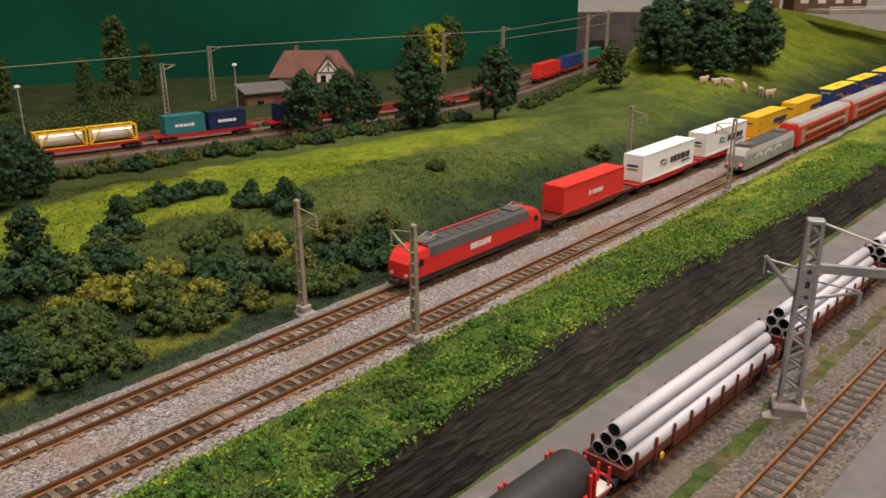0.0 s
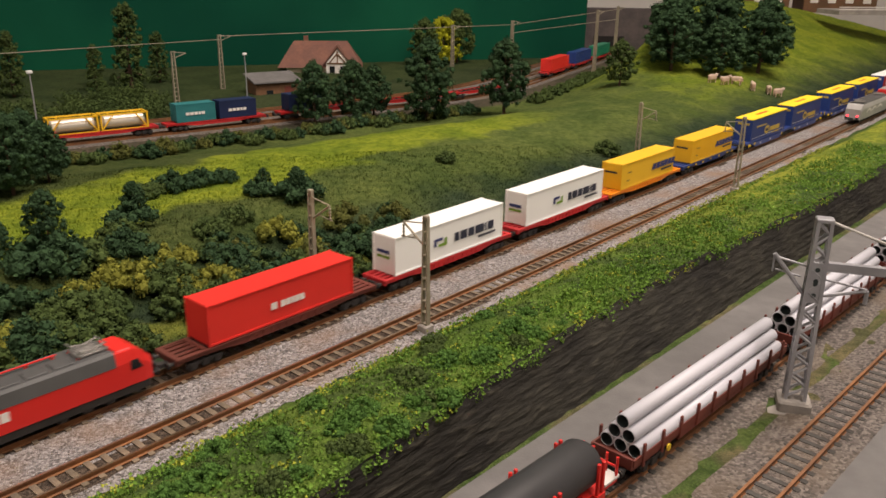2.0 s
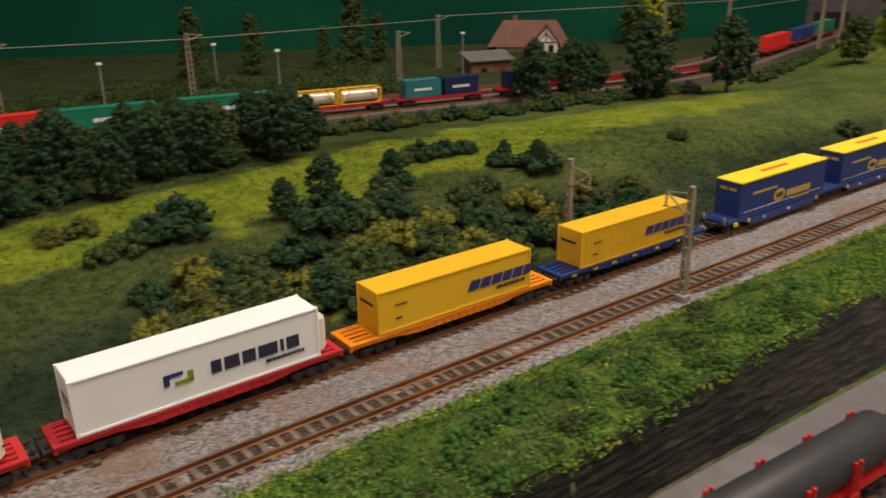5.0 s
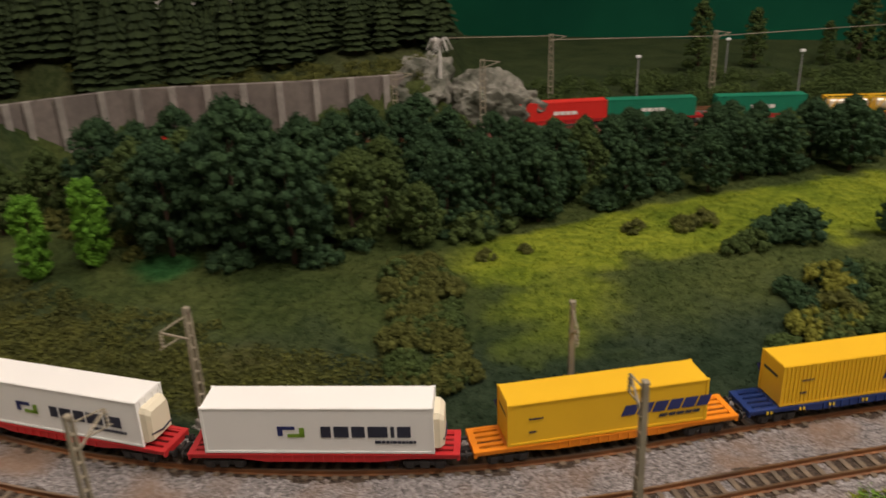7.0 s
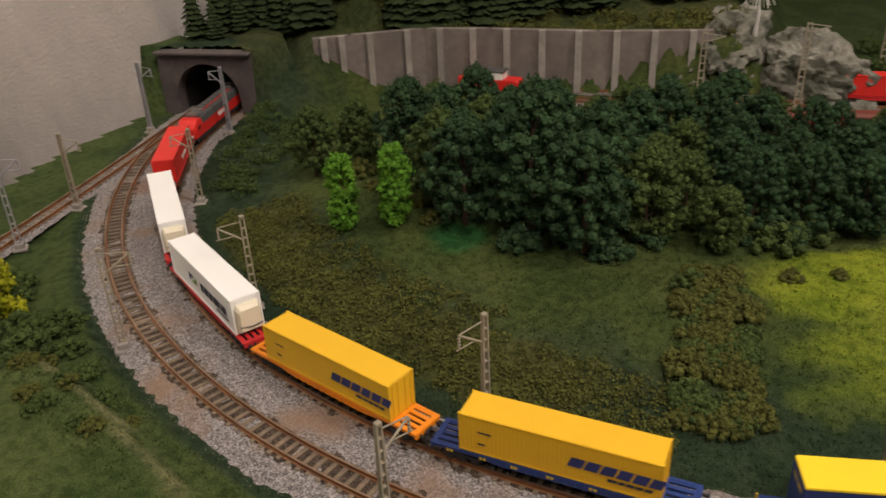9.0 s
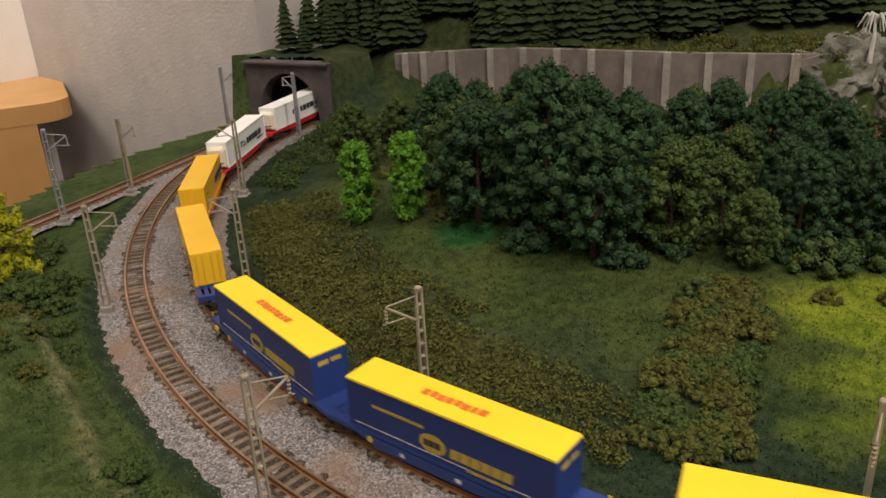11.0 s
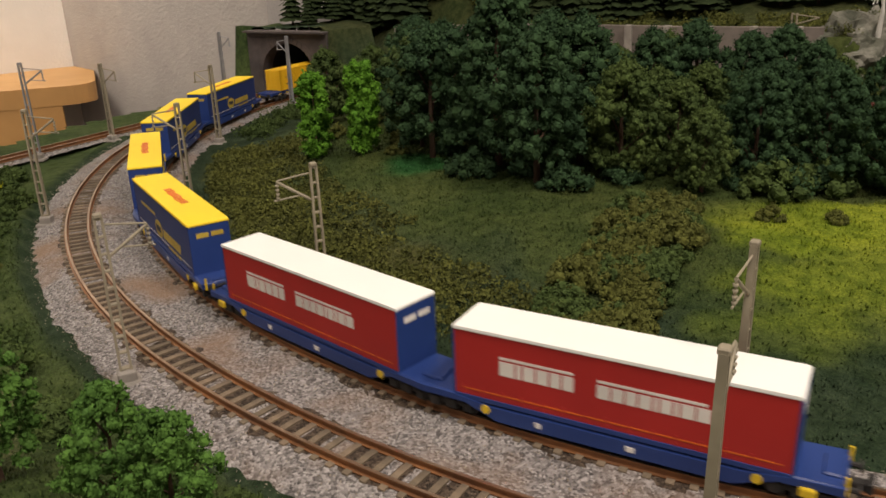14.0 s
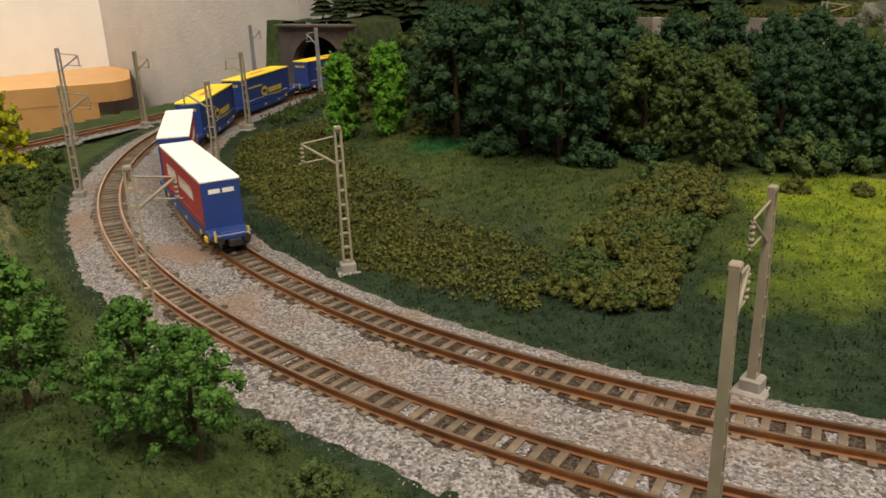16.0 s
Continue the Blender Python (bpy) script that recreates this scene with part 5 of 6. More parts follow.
def build_front_yard():
    """The lower tracks, path and platform in front of the rock wall, with standing wagons."""
    z0 = -8.0
    ang = radians(26.5)
    c, s = math.cos(ang), math.sin(ang)

    def at(u, v):
        return 242.6 + u * c + v * s, 268.9 + u * s - v * c

    def lane(u0, u1, v):
        return np.array([(*at(u, v), ang) for u in np.arange(u0, u1, 12.0)])

    path = Shape()
    pv = [at(-200, 2), at(700, -18), at(700, 20), at(-200, 20)]
    path.plate([(x, y, z0 + 0.2) for x, y in pv], (0, 0, 1), 0.5)
    tagged(part("path", path, ROADGREY), "narrow grey paved path along the rock wall", "path", kind="structure")
    for v in (31, 69.5):
        pts = lane(-160, 800, v)
        bv, bf = strip(pts, [-17, -8, 8, 16.5], [z0 + 0.1, z0 + 0.7, z0 + 0.7, z0 + 0.1], 0.5)
        tagged(raw("yard_ballast", bv, bf, GRAVEL), "grey brown gravel under a yard track", "ballast", kind="structure")
        holder = thing("yard_track", "weathered yard track with dark sleepers", "rail track", kind="structure")
        prof = [(-0.9, 0.6), (-0.25, 1.0), (-0.25, 2.0), (-0.5, 2.2), (-0.5, 2.8), (0.5, 2.8), (0.5, 2.2), (0.25, 2.0), (0.25, 1.0), (0.9, 0.6)]
        for sgn in (-1, 1):
            rv, rf = strip(pts, [sgn * 5 + q[0] for q in prof], [z0 + q[1] for q in prof])
            raw("rail", rv, rf, RAIL).parent = holder
        one = Shape().box(0, 0, 0, 2.2, 15.5, 1.2, bev=0.15).data("sleeper", DARKTIE)
        for k, u in enumerate(np.arange(-150, 560, 6.2)):
            x, y = at(u, v)
            ob = new("sleeper", one)
            ob.matrix_world = pose(x * MM, y * MM, (z0 + 0.4) * MM, 0, 0, math.degrees(ang))
            ob.parent = holder
    plat = Shape()
    pv = [at(-140, 84), at(700, 84), at(700, 260), at(-140, 260)]
    plat.plate([(x, y, z0 - 1) for x, y in pv], (0, 0, 1), 3.2)
    tagged(part("platform", plat, ROADGREY), "plain grey platform beside the yard track", "platform", kind="structure")
    rail_z = z0 + 2.8
    for k in range(5):
        x, y = at(61 + k * 129, 31)
        w = thing("stake_wagon", "red brown stake wagon loaded with six grey pipes", "stake wagon", "stake wagons in the yard")
        part("floor", Shape().box(0, 0, 7.2, 120, 15.6, 1.4, bev=0.3), BROWN, w)
        for sy in (-1, 1):
            part("side_board", Shape().box(0, sy * 7.8, 9.0, 119, 0.7, 2.6, bev=0.1), BROWN, w)
            for j in range(10):
                st = part("stake", Shape().box(-54 + j * 12, sy * 8.3, 10.2, 1.3, 0.9, 8.4, bev=0.2), BROWN, w)
            part("yellow_disc", Shape().tube((-38, sy * 8.4, 6.0), (-38, sy * 8.9, 6.0), 1.3, n=12), YELDOT, w, "small yellow disc")
            part("truss", Shape().box(0, sy * 7.4, 5.6, 60, 0.8, 1.6), BROWN, w)
        for e in (-1, 1):
            part("end_board", Shape().box(e * 60, 0, 9.0, 0.8, 15.6, 3.6, bev=0.1), BROWN, w)
            bogie(w, e * 44)
        couplers(w, 60, -60)
        w.matrix_world = pose(x * MM, y * MM, rail_z * MM, 0, 0, math.degrees(ang))
        rad = 2.55
        for i, (py, pz) in enumerate(((-5.3, 0), (0, 0), (5.3, 0), (-2.65, 1), (2.65, 1), (0, 2))):
            zz = 8.0 + rad + pz * rad * 1.73
            n = 20
            sh = Shape()
            ring = [(math.cos(2 * math.pi * q / n), math.sin(2 * math.pi * q / n)) for q in range(n)]
            for xx, rr in ((-55, rad), (55, rad), (55, rad * 0.86), (-55, rad * 0.86)):
                sh.v += [(xx, py + a * rr, zz + b * rr) for a, b in ring]
            for l in range(4):
                sh.f += [(l * n + q, l * n + (q + 1) % n, ((l + 1) % 4) * n + (q + 1) % n, ((l + 1) % 4) * n + q) for q in range(n)]
            pipe = tagged(part("pipe", sh, PIPEGREY, soft=False), "smooth light grey pipe lying on a stake wagon", "pipe", "pipes on the stake wagons")
            pipe.matrix_world = pose(x * MM, y * MM, rail_z * MM, 0, 0, math.degrees(ang))
            me = pipe.data
            me.polygons.foreach_set("use_smooth", [True] * len(me.polygons))
            # The bore's faces are painted dark for the shade within the pipe.
            me.materials.append(HOLLOWSHADE)
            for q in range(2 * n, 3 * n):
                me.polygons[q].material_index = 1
    # red stake wagon beyond the grey pipes, carrying one large black pipe
    x, y = at(-63, 31)
    t = thing("tank_wagon", "large black pipe on a red stake wagon", "tank wagon")
    part("tank", Shape().sweep([(7.6 * math.cos(q), 7.6 * math.sin(q)) for q in np.linspace(0, 2 * math.pi, 25)[:-1]], [(-50, 0.3, 0.3, 15), (-48.5, 0.8, 0.8, 15), (-46, 1, 1, 15), (46, 1, 1, 15), (48.5, 0.8, 0.8, 15), (50, 0.3, 0.3, 15)]), PIPEBLACK, t, soft=True)
    part("frame", Shape().box(0, 0, 6.4, 116, 13, 1.8, bev=0.3), RED, t)
    for e in (-1, 1):
        part("end_platform", Shape().box(e * 54, 0, 7.6, 8, 14, 0.8), INKWHITE, t)
        rl = Shape()
        for yy in (-6.4, -2.5, 2.5, 6.4):
            rl.tube((e * 57, yy, 7), (e * 57, yy, 14.5), 0.5)
        rl.tube((e * 57, -6.4, 11), (e * 57, 6.4, 11), 0.45)
        part("railing", rl, RED, t)
        bogie(t, e * 42)
    for sy in (-1, 1):
        for j in range(5):
            part("stake", Shape().box(-44 + j * 22, sy * 8.0, 12.5, 1.1, 1.1, 13, bev=0.2).box(-41.6 + j * 22, sy * 8.0, 12.5, 1.1, 1.1, 13, bev=0.2).box(-42.8 + j * 22, sy * 8.0, 7.0, 4.4, 1.6, 2.2), RED, t)
    couplers(t, 58, -58)
    t.matrix_world = pose(x * MM, y * MM, rail_z * MM, 0, 0, math.degrees(ang))
    # the tall lattice mast with a cross beam
    x, y = 352, 264
    m = thing("gantry_mast", "tall grey lattice mast with beam and brackets on concrete", "catenary mast")
    part("foot", Shape().box(0, 0, 2, 12, 12, 5, bev=0.8).box(0, 0, -0.5, 20, 16, 1.4, bev=0.5), CONCRETE, m)
    for sx in (-1, 1):
        for sy in (-1, 1):
            part("corner_angle", Shape().add([(sx * (3.4 + p), sy * (2.6 + q), 4) for p, q in ((-0.65, -0.65), (0.65, -0.65), (0.65, 0.65), (-0.65, 0.65))] + [(sx * (2.2 + p), sy * (1.8 + q), 76) for p, q in ((-0.65, -0.65), (0.65, -0.65), (0.65, 0.65), (-0.65, 0.65))], [(3, 2, 1, 0), (4, 5, 6, 7), (0, 1, 5, 4), (1, 2, 6, 5), (2, 3, 7, 6), (3, 0, 4, 7)]), MASTGREY, m)
    for k in range(16):
        za, zb = 6 + k * 4.35, 6 + (k + 1) * 4.35
        wa, wb = 3.4 - 1.2 * k / 16, 3.4 - 1.2 * (k + 1) / 16
        ta, tb = 2.6 - 0.8 * k / 16, 2.6 - 0.8 * (k + 1) / 16
        sg = 1 if k % 2 else -1
        for sy in (-1, 1):
            part("brace", Shape().tube((sg * wa, sy * ta, za), (-sg * wb, sy * tb, zb), 0.6, n=5), MASTGREY, m)
        for sx in (-1, 1):
            part("brace", Shape().tube((sx * wa, sg * ta, za), (sx * wb, -sg * tb, zb), 0.6, n=5), MASTGREY, m)
    gus = part("gusset", Shape().box(0, 0, 53, 6.0, 5.0, 16, bev=0.3), MASTGREY, m)
    # Solid dark plugs paint the shade of round holes in the plate.
    for hz in (48, 52.4, 53.6, 58):
        part("hole", Shape().tube((0, -2.6, hz), (0, 2.6, hz), 0.9, n=10).tube((-3.1, 0, hz), (3.1, 0, hz), 0.9, n=10), HOLLOWSHADE, gus)
    part("cap", Shape().box(0, 0, 76.5, 6, 5, 1.4, bev=0.3), MASTGREY, m)
    part("beam", Shape().box(28, 0, 59, 60, 2.6, 3.2, bev=0.4), MASTGREY, m)
    part("stay", Shape().tube((2, 0, 76), (46, 0, 61), 0.5), WIREWHITE, m)
    part("bracket", Shape().tube((-2, 0, 46), (-15, 0, 62), 0.8).tube((-2, 0, 58), (-15, 0, 61), 0.45).tube((-15, 0, 61), (-15, 0, 55), 0.35).tube((-14, 0, 56), (-5, 0, 54), 0.35), MASTGREY, m)
    part("bracket", Shape().tube((2, 0, 47), (18, 0, 51), 0.7).tube((2, 0, 54), (18, 0, 51.5), 0.4).tube((18, 0, 51), (18, 0, 46), 0.8), MASTGREY, m)
    m.matrix_world = pose(x * MM, y * MM, z0 * MM, 0, 0, math.degrees(ang) - 62)


def build_yard():
    """The far yard: gravel, tracks, standing trains, sheds, house, lamps and masts."""
    xs = np.arange(-524, 1100, 14.0)
    yy = yard_y(xs)
    yy = np.convolve(np.pad(yy, 6, mode="edge"), np.ones(13) / 13, "valid")
    head = np.arctan2(np.gradient(yy), np.gradient(xs))
    base = np.stack([xs, yy, head], 1)
    zz = height(base[:, 0], base[:, 1] - 0.0)
    dist = np.r_[0, np.cumsum(np.hypot(np.diff(xs), np.diff(yy)))]

    def zat(s):
        return float(np.interp(s, dist, zz))

    for off in (0, -34, -66):
        pts = beside(base, off)
        holder = thing("yard_track", "weathered far yard track on dark gravel", "rail track", kind="structure")
        v, f = strip(pts, [-13, -8, 8, 13], [0, 1.4, 1.4, 0])
        v[:, 2] += np.repeat(zz, 4)
        raw("gravel_bed", v, f, GRAVEL).parent = holder
        for sgn in (-1, 1):
            v, f = strip(pts, [sgn * 5 - 0.5, sgn * 5 - 0.5, sgn * 5 + 0.5, sgn * 5 + 0.5], [1.2, 3.6, 3.6, 1.2])
            v[:, 2] += np.repeat(zz, 4)
            raw("rail", v, f, RAIL).parent = holder

    def stand(ob, s, off=0.0):
        p = beside(base, off)
        x, y, h = (float(np.interp(s, dist, p[:, i])) for i in range(3))
        ob.matrix_world = pose(x * MM, y * MM, (zat(s) + 3.6) * MM, 0, 0, math.degrees(h))

    def s_at(x):
        return float(np.interp(x, xs, dist))

    g = "standing wagons in the far yard"
    # container train: tanks, teal, navy and further boxes
    for x, loads in ((78, "tank"), (180, "boxes"), (290, "grey"), (395, "flat"), (500, "flat"), (690, "red"), (775, "blue"), (862, "green")):
        s = s_at(x)
        w = tagged(flat_wagon("flat_wagon", "red container flat wagon standing in the far yard", 100, WAGRED), group=g)
        stand(w, s)
        if loads == "tank":
            for dx in (-22, 21):
                t = thing("tank_container", "polished steel tank in a yellow frame on a red wagon", "tank container", "tank containers")
                part("tank", Shape().tube((-17, 0, 14.6), (17, 0, 14.6), 6.2, n=20).tube((17, 0, 14.6), (19, 0, 14.6), 6.2, 3.5, n=20).tube((-19, 0, 14.6), (-17, 0, 14.6), 3.5, 6.2, n=20), STEEL, t, soft=False)
                fr = Shape()
                for sx in (-20, 20):
                    for sy in (-7, 7):
                        fr.box(sx, sy, 14.5, 1.3, 1.3, 15)
                    fr.box(sx, 0, 21.6, 1.3, 15, 1.3).box(sx, 0, 7.6, 1.3, 15, 1.3)
                for sy in (-7, 7):
                    fr.box(0, sy, 21.6, 40, 1.3, 1.3).box(0, sy, 7.8, 40, 1.3, 1.6)
                    fr.tube((-20, sy, 8), (-10, sy, 21), 0.6).tube((20, sy, 8), (10, sy, 21), 0.6)
                part("frame", fr, YELLOW, t)
                stand(t, s + dx)
        elif loads == "boxes":
            for dx, mt, nm in ((-21, TEAL, "teal"), (21, NAVY, "navy blue")):
                b = container("container", nm + " twenty-foot container on a red wagon in the far yard", 38, 16.5, mt, group="containers in the far yard", ribs=18)
                sg = Shape()
                letters(sg, -1, -10, 14.6, [3.4, 3.4, 3.4, 2, 3.4], 2.6, gap=0.7, y=7.9)
                part("lettering", sg, INKWHITE, b)
                stand(b, s + dx)
        elif loads == "grey":
            b = container("container", "slate blue twenty-foot container on a red wagon", 38, 16.5, NAVY, group="containers in the far yard", ribs=18)
            stand(b, s - 22)
        elif loads in ("red", "blue", "green"):
            mt = {"red": CONT_RED, "blue": BLUE, "green": GREEN}[loads]
            b = container("container", loads + " long container on a red wagon in the far yard", 84, 17, mt, group="containers in the far yard", ribs=26)
            stand(b, s)
    for x, mt, nm in ((-196, CONT_RED, "orange red"), (-118, GREEN, "green"), (-20, GREEN, "green")):
        s = s_at(x)
        w = tagged(flat_wagon("flat_wagon", "red container flat wagon behind the wood", 100, WAGRED), group=g)
        stand(w, s, -2)
        b = container("container", nm + " long container on a wagon behind the wood", 84, 17, mt, group="containers in the far yard", ribs=30)
        sg = Shape()
        letters(sg, -1, -10, 13.5, [5, 5, 5, 5], 3.4, gap=0.8, y=7.95)
        part("lettering", sg, INKWHITE, b)
        stand(b, s, -2)
    for k, x in enumerate((-268, -185)):
        x0 = x
        w = thing("box_wagon", "brown covered wagon below the rock", "box wagon", "brown wagons")
        part("body", Shape().box(0, 0, 13, 84, 16, 15, bev=0.8), BROWN, w)
        part("roof", Shape().sweep([(-8.2, 20), (-5, 22.2), (5, 22.2), (8.2, 20)], [(-42, 1, 1, 0), (42, 1, 1, 0)]), BROWN, w)
        for e in (-1, 1):
            bogie(w, e * 28)
        rb = Shape()
        for j in range(14):
            rb.box(-39 + j * 6, -8.1, 13, 0.8, 0.5, 14)
        part("rib", rb, BROWN, w)
        stand(w, s_at(x0), 92)
    # a small red shunter at the buttressed wall
    sh = thing("shunter", "small red locomotive with a grey roof behind the wood", "locomotive")
    part("body", Shape().box(0, 0, 10, 60, 15, 11, bev=1.2), RED, sh)
    part("cab", Shape().box(6, 0, 18, 18, 14.6, 8, bev=1.0), INKWHITE, sh)
    part("roof", Shape().box(6, 0, 22.4, 20, 15.4, 1.4, bev=0.5), ROOFGREY, sh)
    for e in (-1, 1):
        bogie(sh, e * 17)
    stand(sh, s_at(-505), 0)

    def on_yard(x, y, lift=0.0):
        return float(height(np.array([x]), np.array([y]))[0]) + lift

    # shed
    x, y = 268, 1085
    sd = thing("shed", "low brown timber shed with a flat grey roof", "shed")
    part("wall", Shape().box(0, 0, 20, 78, 40, 46, bev=0.5), WOODWALL, sd)
    part("roof", Shape().add([(-44, -26, 41), (44, -26, 41), (44, 26, 49), (-44, 26, 49), (-44, -26, 43), (44, -26, 43), (44, 26, 51), (-44, 26, 51)], [(3, 2, 1, 0), (4, 5, 6, 7), (0, 1, 5, 4), (1, 2, 6, 5), (2, 3, 7, 6), (3, 0, 4, 7)]), ROADGREY, sd)
    part("door", Shape().box(22, -20.3, 22, 18, 0.8, 26), BROWN, sd)
    part("pane", Shape().box(-14, -20.3, 27, 12, 0.8, 9), GLASS, sd)
    sd.matrix_world = pose(x * MM, y * MM, -25 * MM, 0, 0, 14) @ Matrix.Diagonal((0.72, 0.72, 0.95, 1))
    # house with a hipped roof and a white gable
    x, y = 372, 1300
    hs = thing("house", "house with a red brown hipped roof and white gable", "house")
    part("wall", Shape().box(0, 0, 14, 88, 56, 34, bev=0.5), CREAM, hs)
    roof = Shape().add([(-56, -36, 30), (56, -36, 30), (56, 36, 30), (-56, 36, 30), (-36, 0, 62), (36, 0, 62)], [(0, 1, 5, 4), (1, 2, 5), (2, 3, 4, 5), (3, 0, 4), (3, 2, 1, 0)])
    rf = part("roof", roof, ROOFTILE, hs)
    part("chimney", Shape().box(-20, 6, 60, 6, 6, 16), ROOFTILE, rf)
    gab = Shape().add([(8, -37, 20), (38, -37, 20), (38, -37, 36), (23, -37, 54), (8, -37, 36), (8, -10, 20), (38, -10, 20), (38, -10, 36), (23, -10, 54), (8, -10, 36)], [(0, 1, 2, 3, 4), (9, 8, 7, 6, 5), (0, 4, 9, 5), (1, 6, 7, 2), (2, 7, 8, 3), (3, 8, 9, 4), (0, 5, 6, 1)])
    gb = part("gable", gab, INKWHITE, hs, "white plastered gable")
    part("gable_roof", Shape().add([(4, -39, 33), (23, -39, 57), (42, -39, 33), (4, -8, 33), (23, -8, 57), (42, -8, 33), (4, -39, 35), (23, -39, 59), (42, -39, 35), (4, -8, 35), (23, -8, 59), (42, -8, 35)], [(0, 1, 7, 6), (1, 2, 8, 7), (6, 7, 10, 9), (7, 8, 11, 10), (0, 3, 4, 1), (1, 4, 5, 2), (3, 9, 10, 4), (4, 10, 11, 5), (0, 6, 9, 3), (2, 5, 11, 8)]), ROOFTILE, hs)
    for wx in (16, 30):
        part("window", Shape().box(wx, -37.3, 28, 7, 0.8, 9), GLASS, hs)
    part("timber", Shape().box(23, -37.5, 36, 28, 0.8, 1.6).box(23, -37.5, 44, 1.6, 0.8, 16).tube((12, -37.5, 36), (22, -37.5, 48), 0.8).tube((34, -37.5, 36), (24, -37.5, 48), 0.8), WOODWALL, hs)
    hs.matrix_world = pose(x * MM, y * MM, -26 * MM, 0, 0, -14) @ Matrix.Scale(1.12, 4)
    # lamps
    for x, y, tp in ((-144, 848, 51), (18, 905, 52), (232, 1050, 50), (-60, 1000, 50)):
        b = on_yard(x, y)
        lp = thing("yard_lamp", "slim grey yard lamp with a small white head", "street lamp", "yard lamps")
        part("pole", Shape().tube((0, 0, 0), (0, 0, tp - b), 0.9, 0.6), MASTGREY, lp)
        part("lamp_head", Shape().box(0, 0, tp - b + 1.6, 5.4, 3.2, 2.6, bev=0.8), LAMPWHITE, lp)
        lp.matrix_world = pose(x * MM, y * MM, b * MM, 0, 0, 20)
    # portal masts of the yard with a wire between them
    for x, y, tp in ((-318, 602, 74), (-258, 664, 76), (-236, 838, 76), (-70, 899, 74), (210, 1127, 68), (150, 1010, 60), (640, 1190, 78), (760, 1150, 95), (560, 1230, 70), (860, 1260, 95)):
        b = on_yard(x, y)
        ms = thing("yard_mast", "brown grey lattice yard mast with crossing wires", "catenary mast", "yard masts")
        sh_ = Shape()
        lattice(sh_, tp - b, 5.0, 3.2, 3.6, 2.4, 12, 0.5)
        part("post", sh_, MAST, ms)
        part("bracket", Shape().tube((0, 0, tp - b - 8), (16, 0, tp - b - 3), 0.5).tube((0, 0, tp - b - 1), (16, 0, tp - b - 3), 0.4), MAST, ms)
        ms.matrix_world = pose(x * MM, y * MM, b * MM, 0, 0, 25)
    wire = thing("overhead_wire", "thin brown overhead wires across the yard", "wire")
    for p, q in (((-236, 838, 70), (-70, 899, 68)), ((-70, 899, 68), (210, 1127, 62)), ((210, 1127, 66), (640, 1190, 72)), ((640, 1190, 72), (860, 1260, 90)), ((-236, 838, 74), (-420, 760, 78)), ((640, 1190, 60), (860, 1260, 74))):
        part("span", Shape().tube(p, q, 0.45, n=5), MAST, wire)
    # low wall and long rail fence before the backdrop
    tagged(part("yard_wall", Shape().box(130, 1352, -32, 940, 5, 16), CONCRETE), "low pale brown wall before the backdrop", "wall", kind="structure")
    # far right: dark tunnel mouth, white building, brown buildings on the hill
    b = thing("far_bridge", "dark grey stone tunnel mouth at the end of the yard", "tunnel portal")
    part("front", Shape().box(60, 0, 18, 250, 30, 126, bev=1), PORTALSTONE, b)
    # No hole here: a flat black panel paints the shade of the mouth.
    part("opening", Shape().box(-10, -16, 4, 60, 2, 50, bev=0.5), TUNNELSHADE, b)
    b.matrix_world = pose(0.985, 1.48, 0.0, 0, 0, -20)
    b = thing("white_building", "flat white building above the far tunnel mouth", "house")
    part("wall", Shape().box(0, 0, 36, 130, 90, 60, bev=1), WHITE, b)
    b.matrix_world = pose(1.08, 1.62, 0.136, 0, 0, -20)
    for x, y, z, wd in ((1350, 1560, 60, 170), (1540, 1500, 70, 150)):
        b = thing("brown_house", "brown timbered house with pale window rows", "house", "houses on the hill")
        part("wall", Shape().box(0, 0, 25, wd, 80, 50, bev=1), WOODWALL, b)
        part("roof", Shape().add([(-wd * 0.55, -48, 48), (wd * 0.55, -48, 48), (wd * 0.55, 48, 48), (-wd * 0.55, 48, 48), (-wd * 0.55, 0, 80), (wd * 0.55, 0, 80)], [(0, 1, 5, 4), (2, 3, 4, 5), (1, 2, 5), (3, 0, 4), (3, 2, 1, 0)]), ROOFTILE, b)
        for k in range(4):
            part("window", Shape().box(-wd * 0.36 + k * wd * 0.24, -40.4, 28, 16, 1.2, 16), INKWHITE, b)
        b.matrix_world = pose(x * MM, y * MM, z * MM, 0, 0, -25)
    hz_ = thing("road_deck", "pale grey road deck with railings on the hill", "road")
    part("deck", Shape().box(0, 0, 0, 420, 70, 8, bev=1), CONCRETE, hz_)
    part("railing", Shape().box(0, -33, 9, 420, 1.5, 1.5).box(0, -33, 5, 420, 1.2, 1.2), INKWHITE, hz_)
    hz_.matrix_world = pose(1.5, 1.22, 0.085, 0, 0, -10)


